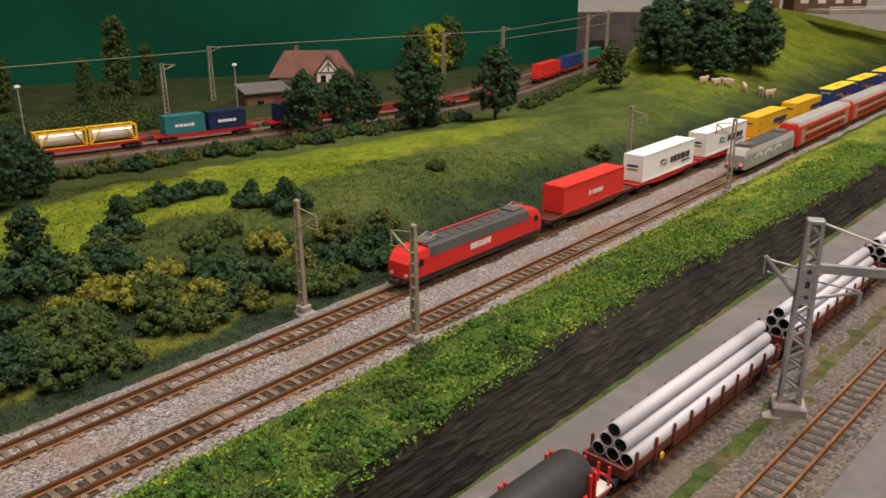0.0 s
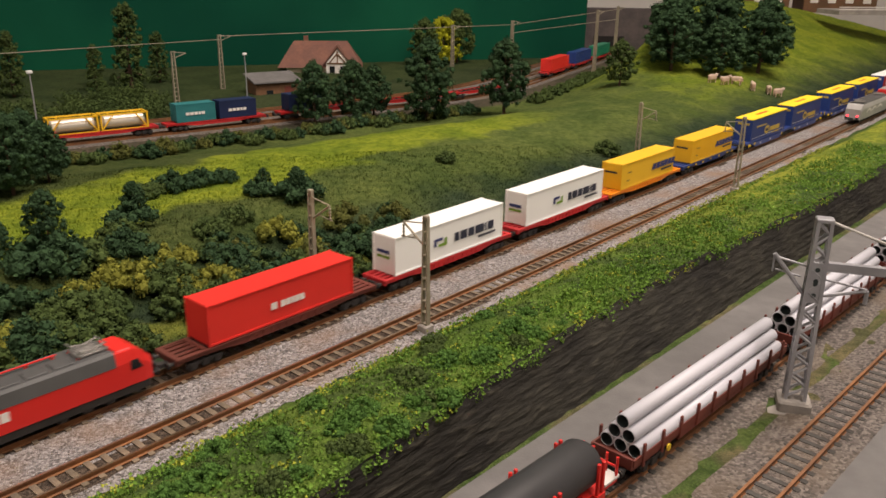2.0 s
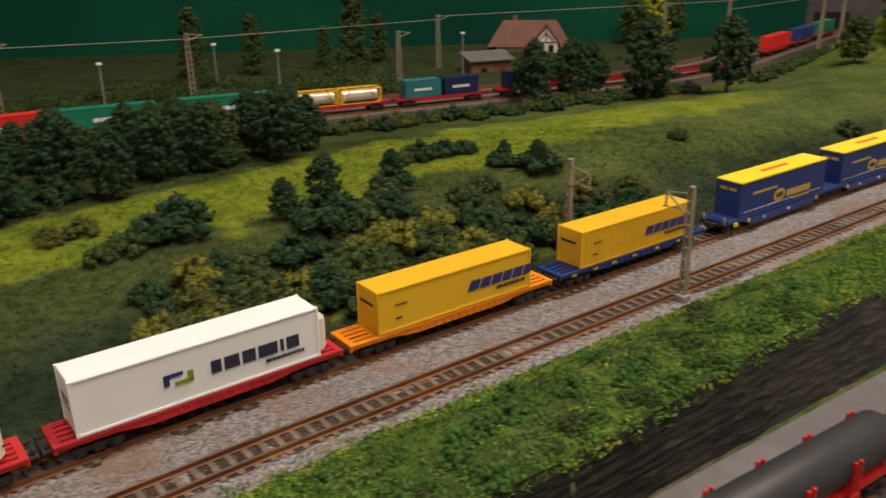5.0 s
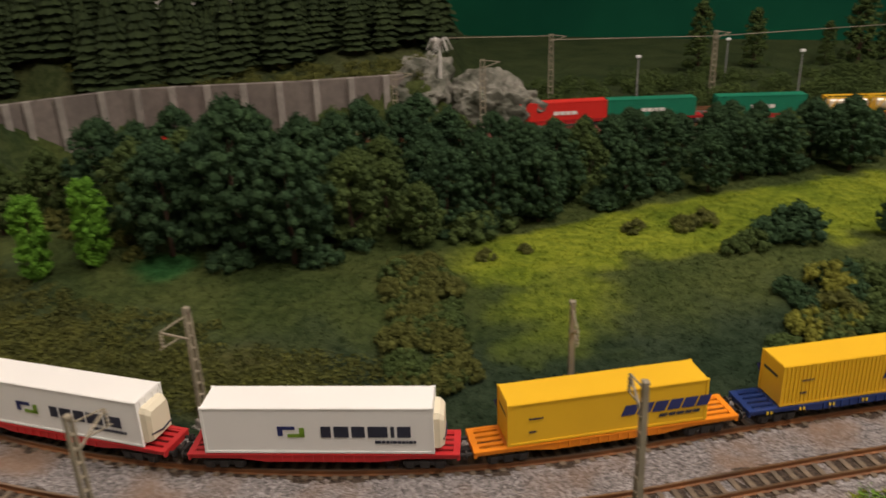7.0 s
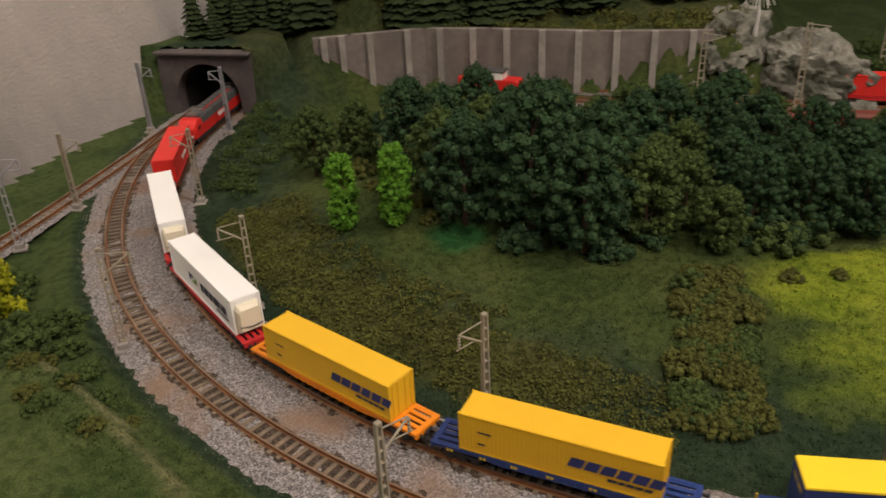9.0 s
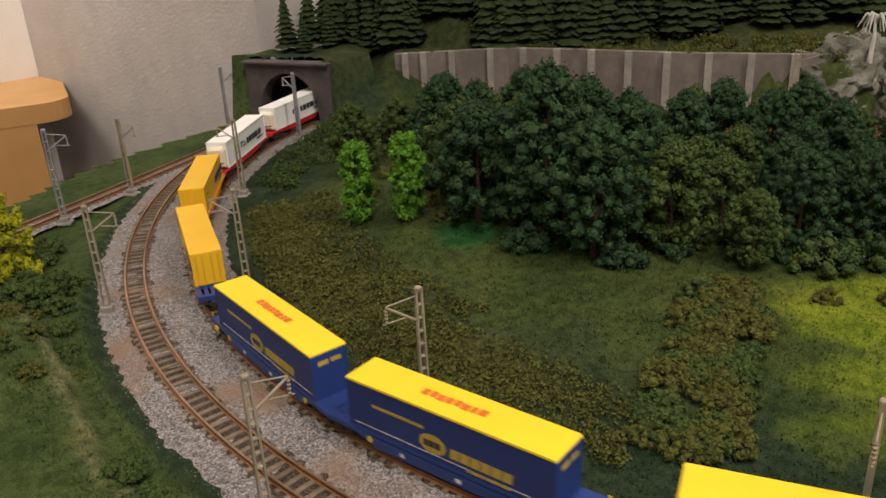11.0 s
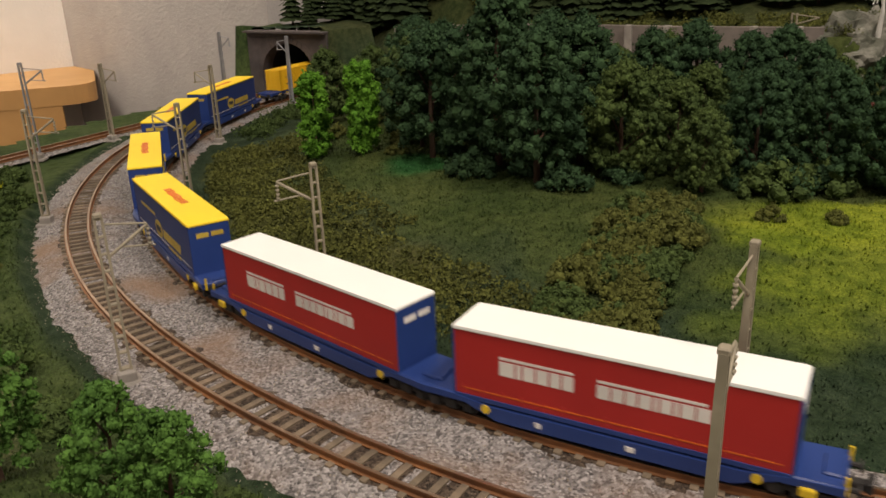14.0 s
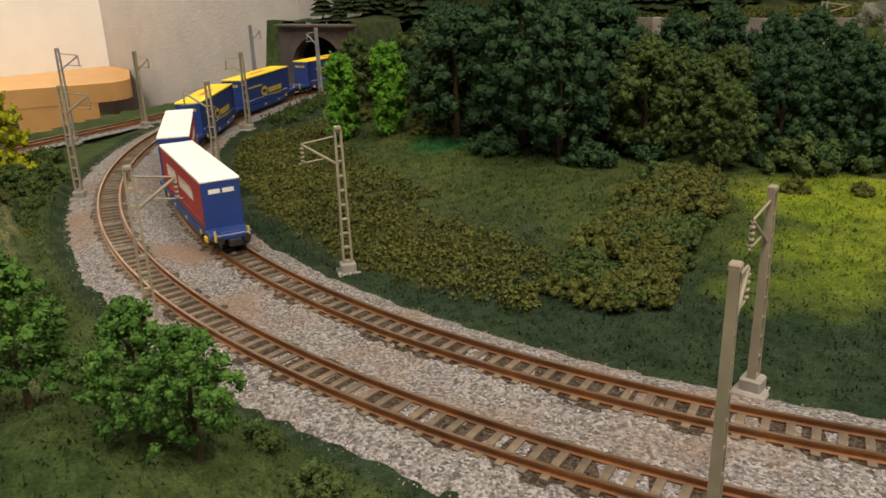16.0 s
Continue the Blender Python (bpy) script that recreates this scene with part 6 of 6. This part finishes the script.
def build_cows():
    for x, y, t in ((770, 880, 20), (783, 872, 200), (812, 856, 60), (833, 852, 240), (842, 846, 10), (800, 872, 120)):
        z = float(height(np.array([x]), np.array([y]))[0])
        c = thing("cow", "small tan and white model cow grazing", "cow", "cows on the slope")
        part("body", Shape().box(0, 0, 7.2, 14, 5, 5.4, bev=1.6), COW, c)
        part("head", Shape().box(8.6, 0, 9.2, 4.2, 2.6, 3, bev=0.8), COW, c)
        for sx in (-5, 5):
            for sy in (-1.6, 1.6):
                part("leg", Shape().tube((sx, sy, 0), (sx, sy, 5.5), 0.6, 0.8), COW, c)
        part("tail", Shape().tube((-7, 0, 9), (-8, 0, 4), 0.3), COW, c)
        c.matrix_world = pose(x * MM, y * MM, z * MM, 0, 0, t)


# ---- put the place together ----
build_room()
build_ground()
build_ballast()
near_track = rails("outer_track", OPEN2, "rusty outer track on wooden sleepers")
far_track = rails("inner_track", LINE1[: len(OPEN2)], "rusty inner track on wooden sleepers")
build_portal()
build_retaining_walls()

# siding along the layout's edge
SIDE = line(-553, 88, radians(116), [(300, 0.0002)])
v_, f_ = strip(SIDE, [-12, -7, 7, 12], [-0.6, 0.7, 0.7, -0.6], 0.6)
tagged(raw("siding_ballast", v_, f_, BALLAST), "stone ballast of the siding", "ballast", kind="structure")
siding = rails("siding", SIDE, "rusty siding along the layout's edge")
sleepers(siding, SIDE, np.r_[0, np.cumsum(np.linalg.norm(np.diff(SIDE[:, :2], axis=0), axis=1))], 4, 296, 6.0, (0, 400), SLEEPER)

# masts of the double line: place, turn of the bracket, colour
for x, y, turn, tall, m_ in (
    (191.9, 406.8, -60, 54, MAST), (231.6, 356.8, 120, 52.5, MAST), (521, 515.1, 120, 54, MAST), (484, 590, -60, 54, MAST),
    (-228.5, 193.3, -104, 53.5, MAST), (-217.0, 119.5, 82, 53, MAST), (-85.8, 241.0, -70, 53.6, MAST), (-51.5, 185.0, 118, 57, MAST),
    (-385, 193.5, -125, 54, MAST), (-409.5, 128.0, 60, 56, MAST), (-530.5, 260.5, -140, 53, MAST), (-595.5, 203.0, 30, 54, MAST),
    (-629, 360.5, -165, 58, MASTGREY), (-699, 327, 20, 60, MASTGREY), (-568, 149, 60, 62, MASTGREY),
):
    line_mast(x, y, turn, tall, m_)

# ---- plants ----
T_DARK = [stock(tree_kind(s, 82, 28, "dark", 0.16, 250, leaf=0.95, per=2.7)) for s in (1, 2, 3, 4)]
T_MID = [stock(tree_kind(s, 70, 26, "mid", 0.16, 230, leaf=0.95, per=2.9)) for s in (5, 6)]
T_BRIGHT = [stock(tree_kind(s, 52, 9.5, "bright", 0.06, 170, leaf=0.85, per=7, column=True)) for s in (7, 8)]
T_FRESH = [stock(tree_kind(s, 52, 17, "fresh", 0.2, 150, leaf=0.75, per=7)) for s in (9, 10)]
T_LIME = stock(tree_kind(11, 52, 22, "lime", 0.06, 160, per=3.4, narrow=True))
T_TALL = stock(tree_kind(12, 100, 23, "mid", 0.06, 230, leaf=1.1, per=2.9, narrow=True))
B = {k: [stock(bush_kind(s + i * 7, 15, 17, k)) for s in (20, 21, 22)] for i, k in enumerate(("dark", "mid", "olive", "yellow", "fresh"))}
LOW = {k: [stock(bush_kind(s + i * 5, 13, 7, k, 12, 0.9, 4)) for s in (50, 51)] for i, k in enumerate(("olive", "mid", "dark"))}
SPRUCE = [stock(spruce_kind(s, 80, 17)) for s in (70, 71, 72)]

# the dark wood
WOOD = "trees of the dark wood"
edge_x, edge_y = [-430, -400, -340, -273, -237, -180, -100, -40, 30, 60], [360, 330, 304, 300, 322, 372, 455, 505, 560, 590]
placed = []
for _ in range(3000):
    x = RNG.uniform(-425, 45)
    y = RNG.uniform(285, 800)
    lo, hi = np.interp(x, edge_x, edge_y), float(yard_y(x)) - (62 if x > -140 else 105)
    hi = min(hi, 495 + (x + 267) * 0.875) if -310 < x < -150 else hi
    if lo + 6 < y < hi and all((x - a) ** 2 + (y - b) ** 2 > 27**2 for a, b in placed) and y < lo + 200:
        placed.append((x, y))
for k, (x, y) in enumerate(placed):
    size = np.interp(x, [-420, -300, -235, -200, 40], [0.8, 1.02, 0.86, 0.66, 0.6]) * RNG.uniform(0.85, 1.12)
    depth_in = y - np.interp(x, edge_x, edge_y)
    size *= np.interp(depth_in, [30, 110], [1.0, 0.8]) * (0.68 if x < -320 and y > 425 else 1.0)
    kind = T_DARK[k % 4] if k % 4 else T_MID[k % 2]
    plant(kind, x, y, "dark green broadleaf model tree in a dense wood", WOOD, size)
for x, y, sz in ((-471, 318, 0.75), (-455, 345, 0.7), (-500, 345, 0.5)):
    plant(T_MID[0], x, y, "mid green broadleaf tree on the slope", "", sz)
for k in range(46):
    x = RNG.uniform(-420, 20)
    plant(B[("dark", "dark", "mid")[k % 3]][k % 3], x, float(np.interp(x, edge_x, edge_y)) + RNG.uniform(4, 60), "dark green undergrowth at the foot of the wood", "undergrowth of the wood", RNG.uniform(0.6, 1.15))
for x, y, sz in ((-425, 300, 0.6), (-415, 318, 0.5), (-350, 300, 0.5), (-375, 318, 0.6), (-440, 330, 0.8)):
    plant(B["olive"][int(-x) % 3], x, y, "brownish green bush beside the slim trees", "olive scrub", sz)
plant(T_BRIGHT[0], -395, 272, "slim bright green tree at the wood's edge", "slim bright trees", 0.98)
plant(T_BRIGHT[1], -367, 288, "slim bright green tree at the wood's edge", "slim bright trees", 1.02)
# trees by the far yard
for x, y, sz, kd in ((395, 850, 1.05, 0), (480, 845, 1.0, 1), (277, 852, 0.8, 0), (318, 858, 0.8, 1), (345, 880, 0.7, 0)):
    plant(T_DARK[kd + 2], x, y, "round dark green tree above the yard", "trees above the yard", sz)
plant(T_MID[0], 650, 895, "single mid green tree above the yard", "trees above the yard", 0.8)
for x, y, sz in ((755, 945, 1.25), (800, 908, 1.15), (780, 990, 1.35), (840, 975, 1.4), (875, 925, 1.35), (930, 985, 1.4), (885, 1030, 1.4), (815, 1030, 1.4)):
    plant(T_DARK[int(x) % 4], x, y, "large dark green spreading tree on the slope", "trees on the slope", sz, zoom=0.78)
for x, y, sz in ((100, 1170, 1.1), (135, 1210, 0.7), (-30, 1120, 0.8), (-95, 1060, 0.95), (60, 1150, 0.6)):
    plant(T_TALL, x, y, "tall slender dark green tree before the backdrop", "trees before the backdrop", sz)
plant(T_LIME, 580, 1330, "tall lime yellow tree before the backdrop", "", 1.5)
plant(T_MID[1], 610, 1345, "mid green tree before the backdrop", "trees before the backdrop", 1.3)
plant(T_MID[0], 545, 1320, "mid green tree before the backdrop", "trees before the backdrop", 1.1)
# trees and hedges before the camera
for x, y, sz, kd in ((-120, 98, 0.62, 0), (-112, 106, 0.6, 1), (-158, 80, 0.75, 1), (-172, 66, 0.75, 0)):
    plant(T_FRESH[kd], x, y, "small fresh green tree beside the curve", "fresh green trees", sz)
plant(T_LIME, -500, 100, "bright lime yellow tree at the layout's edge", "", 1.0)

# bushes on the meadow
for x, y, k, sz in (
    (73, 440, "dark", 1.25), (111, 489, "dark", 1.0), (111, 427, "yellow", 1.0), (149, 423, "yellow", 0.95), (128, 423, "mid", 1.1), (175, 431, "dark", 1.05), (160, 445, "dark", 0.9),
    (185, 541, "dark", 0.8), (205, 529, "dark", 1.1), (133, 564, "dark", 0.9), (150, 575, "dark", 0.85), (166, 583, "dark", 0.7), (118, 555, "mid", 0.8), (328, 602, "mid", 0.6), (481, 631, "mid", 0.85), (130, 406, "mid", 0.9), (88, 370, "mid", 1.0),
    (73, 372, "dark", 1.1), (-49, 441, "olive", 0.7), (2, 434, "dark", 1.3), (-10, 428, "dark", 1.0), (16, 382, "yellow", 0.95), (7, 345, "yellow", 0.8), (45, 372, "mid", 1.1), (77, 439, "dark", 1.25), (85, 447, "mid", 1.1), (108, 451, "dark", 1.1),
    (132, 416, "yellow", 0.85), (74, 380, "mid", 1.0), (95, 400, "mid", 1.1), (60, 405, "dark", 1.0), (35, 395, "mid", 0.9), (30, 352, "mid", 0.8), (50, 350, "mid", 0.9), (-20, 415, "mid", 0.8), (-60, 428, "olive", 0.6), (-85, 415, "olive", 0.55),
    (-30, 405, "mid", 0.6), (190, 440, "mid", 0.9), (210, 455, "dark", 0.9), (230, 470, "mid", 0.8), (250, 480, "dark", 0.8), (270, 470, "mid", 0.7), (215, 435, "mid", 0.8), (245, 455, "mid", 0.7), (150, 480, "mid", 0.8), (165, 495, "mid", 0.7), (105, 470, "mid", 0.9),
    (-158, 357, "olive", 0.45), (-140, 372, "olive", 0.35), (100, 385, "mid", 0.9), (110, 375, "mid", 0.8), (60, 360, "mid", 0.9), (25, 330, "olive", 0.7), (90, 410, "yellow", 0.9),
):
    plant(B[k][int(abs(x) + y) % 3], x, y, {"dark": "dark green foam bush on the meadow", "mid": "mid green foam bush on the meadow", "olive": "olive green low bush on the meadow", "yellow": "yellowish green foam bush on the meadow"}[k], "bushes on the meadow", sz)
for k in range(50):
    x = RNG.uniform(-5, 265)
    y = 277.55 + (x - 75.8) * 0.5744 + RNG.uniform(88, 150) - 0.12 * max(0, x - 120)
    key = ("dark", "mid", "mid", "dark", "yellow", "olive")[k % 6]
    plant(B[key][k % 3], x, y, {"dark": "dark green foam bush on the meadow", "mid": "mid green foam bush on the meadow", "olive": "olive green low bush on the meadow", "yellow": "yellowish green foam bush on the meadow"}[key], "bushes on the meadow", RNG.uniform(0.6, 1.05))
for x, y, sz in ((73, 462, 0.42), (112, 508, 0.28), (205, 530, 0.27), (187, 547, 0.2), (52, 450, 0.3), (58, 614, 0.5), (30, 600, 0.55)):
    plant(T_DARK[int(x) % 4], x, y, "small round dark green tree on the meadow", "small meadow trees", sz)
# low olive scrub on the inner side of the curve
heaps = []
for s in np.arange(2445, 2850, 2.8):
    for off in (70, 76, 82, 89, 96, 104, 112, 120):
        if RNG.uniform() < (0.2 if off < 100 else 0.45) or (s < 2560 and off > 106):
            continue
        x, y, h = on_line(LINE2, ALONG2, s + RNG.uniform(-3, 3))
        o = off + RNG.uniform(-4, 4)
        x, y = x + math.sin(h) * o, y - math.cos(h) * o
        heaps.append((x, y, float(height(np.array([x]), np.array([y]))[0]) + 0.8, RNG.uniform(2.6, 4.8)))
carpet("olive_scrub", heaps, 3.6, 0.8, LEAF["olive"], "low olive green scrub along the inner side of the curve", "scrub")
for k in range(62):
    u, w_ = RNG.uniform(0, 1), RNG.uniform(-17, 17)
    plant(B["olive" if k % 4 else "mid"][k % 3], -143 - 50 * u + 0.87 * w_, 240 + 92 * u + 0.49 * w_, "olive green scrub heap at the wood's edge", "olive scrub", RNG.uniform(0.45, 0.75))
# hedge along the yard
for x in np.arange(20, 460, 11.0):
    plant(B[("mid", "olive", "dark")[int(x) % 3]][int(x) % 2], x, float(yard_y(x)) - 74 + RNG.uniform(-10, 10), "rough olive hedge before the yard", "hedge bushes", RNG.uniform(0.6, 0.95))
for x in np.arange(560, 760, 22.0):
    plant(B["mid"][int(x) % 3], x, float(yard_y(x)) - 80 + RNG.uniform(-10, 10), "dark hedge bush beside the far tracks", "hedge bushes", RNG.uniform(0.6, 1.0))
def thicket(xs, ys, count, low, high):
    """Small heaps of leaves over rough ground."""
    out = []
    for x, y in zip(xs, ys):
        z = float(height(np.array([x]), np.array([y]))[0])
        for _ in range(count):
            r = RNG.uniform(low, high)
            out.append((x + RNG.normal(0, r), y + RNG.normal(0, r), z + RNG.uniform(0.2, 1.2) * r, r))
    return out


xs_ = RNG.uniform(-260, 130, 60)
carpet("yard_thicket", thicket(xs_, yard_y(xs_) + RNG.uniform(90, 260, 60), 8, 5, 9), 1.6, 1.3, LEAF["mid"], "overgrown green thicket behind the yard", "thicket", 1.0, 31)
# bank along the near side, and the left foreground
for x, y, sz in ((-128, 122, 0.45), (-104, 126, 0.5), (-88, 122, 0.55), (-70, 130, 0.5), (-145, 112, 0.5), (-52, 140, 0.5), (-30, 150, 0.5), (-205, 92, 0.7), (-240, 88, 0.8), (-190, 60, 0.7), (-225, 60, 0.7), (-270, 90, 0.6)):
    plant(B["mid"][int(abs(x)) % 3], x, y, "mid green foam bush beside the outer track", "bushes beside the curve", sz)
for x, y, sz in ((-452, 118, 0.9), (-470, 104, 0.8), (-440, 92, 1.0), (-505, 118, 0.7), (-425, 108, 0.6), (-400, 104, 0.5), (-520, 125, 0.8)):
    plant(B["mid"][int(abs(x)) % 3], x, y, "mid green foam bush at the layout's edge", "bushes beside the curve", sz)
bank, bank2 = [], []
for k in range(6400):
    x = RNG.uniform(10, 700)
    yt = 277.55 + (x - 75.8) * 0.5744
    y0, y1 = yt - 15, wall_y(x) + wall_back(x) - 3
    y = y0 + (y1 - y0) * RNG.uniform(0, 1) ** 0.8
    z = float(np.interp(y0 - y, [0, 8, 40], [0, 3, 14.5]))
    # Yellow growth by the track; its rise along x paints stronger light.
    (bank2 if RNG.uniform() < 0.7 + max(0, x - 250) / 500 - (y0 - y) / 28 or k % 9 == 0 else bank).append((x, y, z + RNG.uniform(-1.2, 0.3), RNG.uniform(1.4, 3.2) * (1.6 if k % 23 == 0 else 1)))
carpet("bank_growth", bank, 2.6, 0.7, LEAF["bank"], "fresh green foam growth on the bank above the rock wall", "undergrowth", 0.7)
carpet("bank_growth", bank2, 2.2, 0.7, LEAF["lit_gold"], "yellowish foam growth on the bank, thicker towards its lit end", "undergrowth", 0.5, 10)
for k in range(60):
    x = RNG.uniform(15, 290)
    y0, y1 = 277.55 + (x - 75.8) * 0.5744 - 24, float(wall_y(x) + wall_back(x)) + 1
    plant(B[("fresh", "mid", "fresh")[k % 3]][k % 2], x, y0 + (y1 - y0) * RNG.uniform(0.1, 1) ** 0.7, "small fresh green foam clump on the bank", "clumps on the bank", RNG.uniform(0.24, 0.46), sink=1.6)
for k in range(16):
    plant(B[("mid", "olive")[k % 2]][k % 3], RNG.uniform(-440, -350), RNG.uniform(66, 100), "low green scrub clump on the mound", "bushes beside the curve", RNG.uniform(0.25, 0.5))
# spruces on the hill behind
for k in range(330):
    x = RNG.uniform(-760, -260)
    y = float(np.interp(x, [-930, -811, -633, -502, -414, -334, -250], [415, 450, 520, 665, 735, 775, 850])) + 210 * RNG.uniform(0, 1) ** 1.4
    if (y > float(yard_y(x)) + 50 or x < -640) and x < -345 - 0.375 * (y - 800):
        plant(SPRUCE[k % 3], x, y, "dark spruce on the hill above the tunnel", "spruces on the hill", RNG.uniform(0.7, 1.25))
for x, y, sz in ((-742, 418, 0.75), (-735, 440, 0.85), (-757, 436, 0.8), (-728, 462, 0.9), (-748, 468, 1.0), (-767, 452, 0.9), (-722, 425, 0.5), (-715, 450, 0.6)):
    plant(SPRUCE[int(-x) % 3], x, y, "dark spruce on the hill above the tunnel", "spruces on the hill", sz)
xs_ = RNG.uniform(-760, -330, 130)
ys_ = yard_y(xs_) + RNG.uniform(48, 110, 130)
carpet("hill_scrub", thicket(xs_, ys_, 6, 2.5, 5.5), 2.2, 1.1, LEAF["olive"], "olive scrub on the hill above the tunnel", "scrub", 0.9, 32)
slope = []
for k in range(60):
    s = RNG.uniform(PORTAL_S - 230, PORTAL_S - 20)
    x, y, h = on_line(LINE2, ALONG2, s)
    o = RNG.uniform(70, 130)
    slope.append((x + math.sin(h) * o, y - math.cos(h) * o))
slope = np.array(slope)
carpet("slope_scrub", thicket(slope[:, 0], slope[:, 1], 7, 2, 4.6), 2.4, 1.0, LEAF["mid"], "mixed green scrub on the slope beside the tunnel", "scrub", 0.9, 33)

rock_heap(-275, 727, 10, (58, 32, 38), 4, "pale weathered rock outcrop beside the upper line")
rock_heap(-252, 742, -4, (32, 22, 30), 9, "pale weathered rock outcrop beside the upper line")
rock_heap(-345, 728, 30, (60, 32, 34), 12, "mossy rock outcrop on the hillside")
# a bleached dead tree on the rock
snag = thing("dead_tree", "bleached dead tree with drooping bare branches on the rock", "tree", "")
part("trunk", Shape().tube((0, 0, -8), (1.5, 0, 18), 2.4, 1.6, 7).tube((1.5, 0, 17), (0, 1, 34), 1.6, 0.8, 6), WIREWHITE, snag)
for k in range(11):
    a_ = k * 2.4
    r_ = 9 + 4 * math.sin(k * 1.7)
    part("branch", Shape().tube((0.5, 0.5, 31), (0.6 * r_ * math.cos(a_), 0.6 * r_ * math.sin(a_), 36 + k % 3), 1.2, 0.9, 5).tube((0.6 * r_ * math.cos(a_), 0.6 * r_ * math.sin(a_), 36 + k % 3), (r_ * 1.1 * math.cos(a_), r_ * 1.1 * math.sin(a_), 26 - k % 4), 0.9, 0.4, 5), WIREWHITE, snag)
snag.matrix_world = pose(-318 * MM, 712 * MM, 50 * MM)

# grass fibres on the nearer turf
pts = np.stack([RNG.uniform(-420, 480, 170000), RNG.uniform(70, 640, 170000)], 1)
dd, ss = nearest(pts[:, 0], pts[:, 1])
ok = (((dd > 53) & (dd < 330)) | ((dd < -25) & (dd > -115))) & ~((pts[:, 1] < wall_y(pts[:, 0]) + wall_back(pts[:, 0])) & (pts[:, 0] > 20)) & (ss < PORTAL_S - 100)
pts, dd = pts[ok], dd[ok]
zz_ = height(pts[:, 0], pts[:, 1])
cc = ground_colours(pts[:, 0], pts[:, 1], zz_)
n_ = len(pts)
ang = RNG.uniform(0, 2 * np.pi, n_)
hh = RNG.uniform(0.7, 1.7, n_)
wv = np.stack([np.cos(ang), np.sin(ang), 0 * ang], 1) * RNG.uniform(0.25, 0.5, n_)[:, None]
lean_ = np.stack([RNG.normal(0, 0.5, n_), RNG.normal(0, 0.5, n_), hh], 1)
b0 = np.c_[pts, zz_ - 0.2]
gv = np.stack([b0 - wv, b0 + wv, b0 + lean_], 1).reshape(-1, 3)
gf = np.arange(3 * n_).reshape(-1, 3)
gr = raw("grass", gv, gf, TURF)
lay_ = gr.data.color_attributes.new("turf", "FLOAT_COLOR", "POINT")
lay_.data.foreach_set("color", np.c_[np.repeat(np.clip(cc * RNG.uniform(0.8, 1.5, (n_, 1)), 0, 1), 3, 0), np.ones(3 * n_)].ravel())
tagged(gr, "short static grass fibres on the turf", "grass", kind="stuff")

build_front_yard()
build_yard()
build_cows()
build_train()
build_push_train()

for ob in STOCK:
    for o in (*ob.children_recursive, ob):
        bpy.data.objects.remove(o)

sleepers(near_track, LINE2, ALONG2, 600, PORTAL_S + 40, 5.6, (2080, 2760), SLEEPER)
sleepers(far_track, LINE1, ALONG1, 600, PORTAL_S - 10, 5.6, (2080, 2740), SLEEPER)

# The freight train's front along its line, and the push train's, by seconds
RUN = [(0, 491), (1.5, 687.5), (3.0, 880), (5.3, 1162), (6, 1242), (7, 1353), (8, 1468.5), (9, 1584.5), (11.5, 1880), (12.5, 1990), (13.5, 2102), (14.5, 2216), (16, 2388)]
RUN_PUSH = [(0, 146), (1.0, 0), (3.0, -300), (6.8, -870), (16, -870)]


def ride(ob, rows, along, pts, middle, half, rail, back=False):
    keys = []
    for t in np.arange(0, 16.01, 0.5):
        s = np.interp(t, [r[0] for r in rows], [r[1] for r in rows]) + S_SHIFT - middle
        if s < half + 1:
            s = half + 1
        a, b = on_line(pts, along, s - half), on_line(pts, along, s + half)
        keys.append((t, pose((a[0] + b[0]) / 2 * MM, (a[1] + b[1]) / 2 * MM, rail * MM, 0, 0, math.degrees(math.atan2(b[1] - a[1], b[0] - a[0])))))
    walk(ob, keys)


def motions():
    for ob, middle, half in TRAIN:
        ride(ob, RUN, ALONG1, LINE1, middle, half, 3.05)
    for ob, middle, half in PUSH:
        ride(ob, RUN_PUSH, ALONG2, LINE2, middle, half, 3.05)


motions()
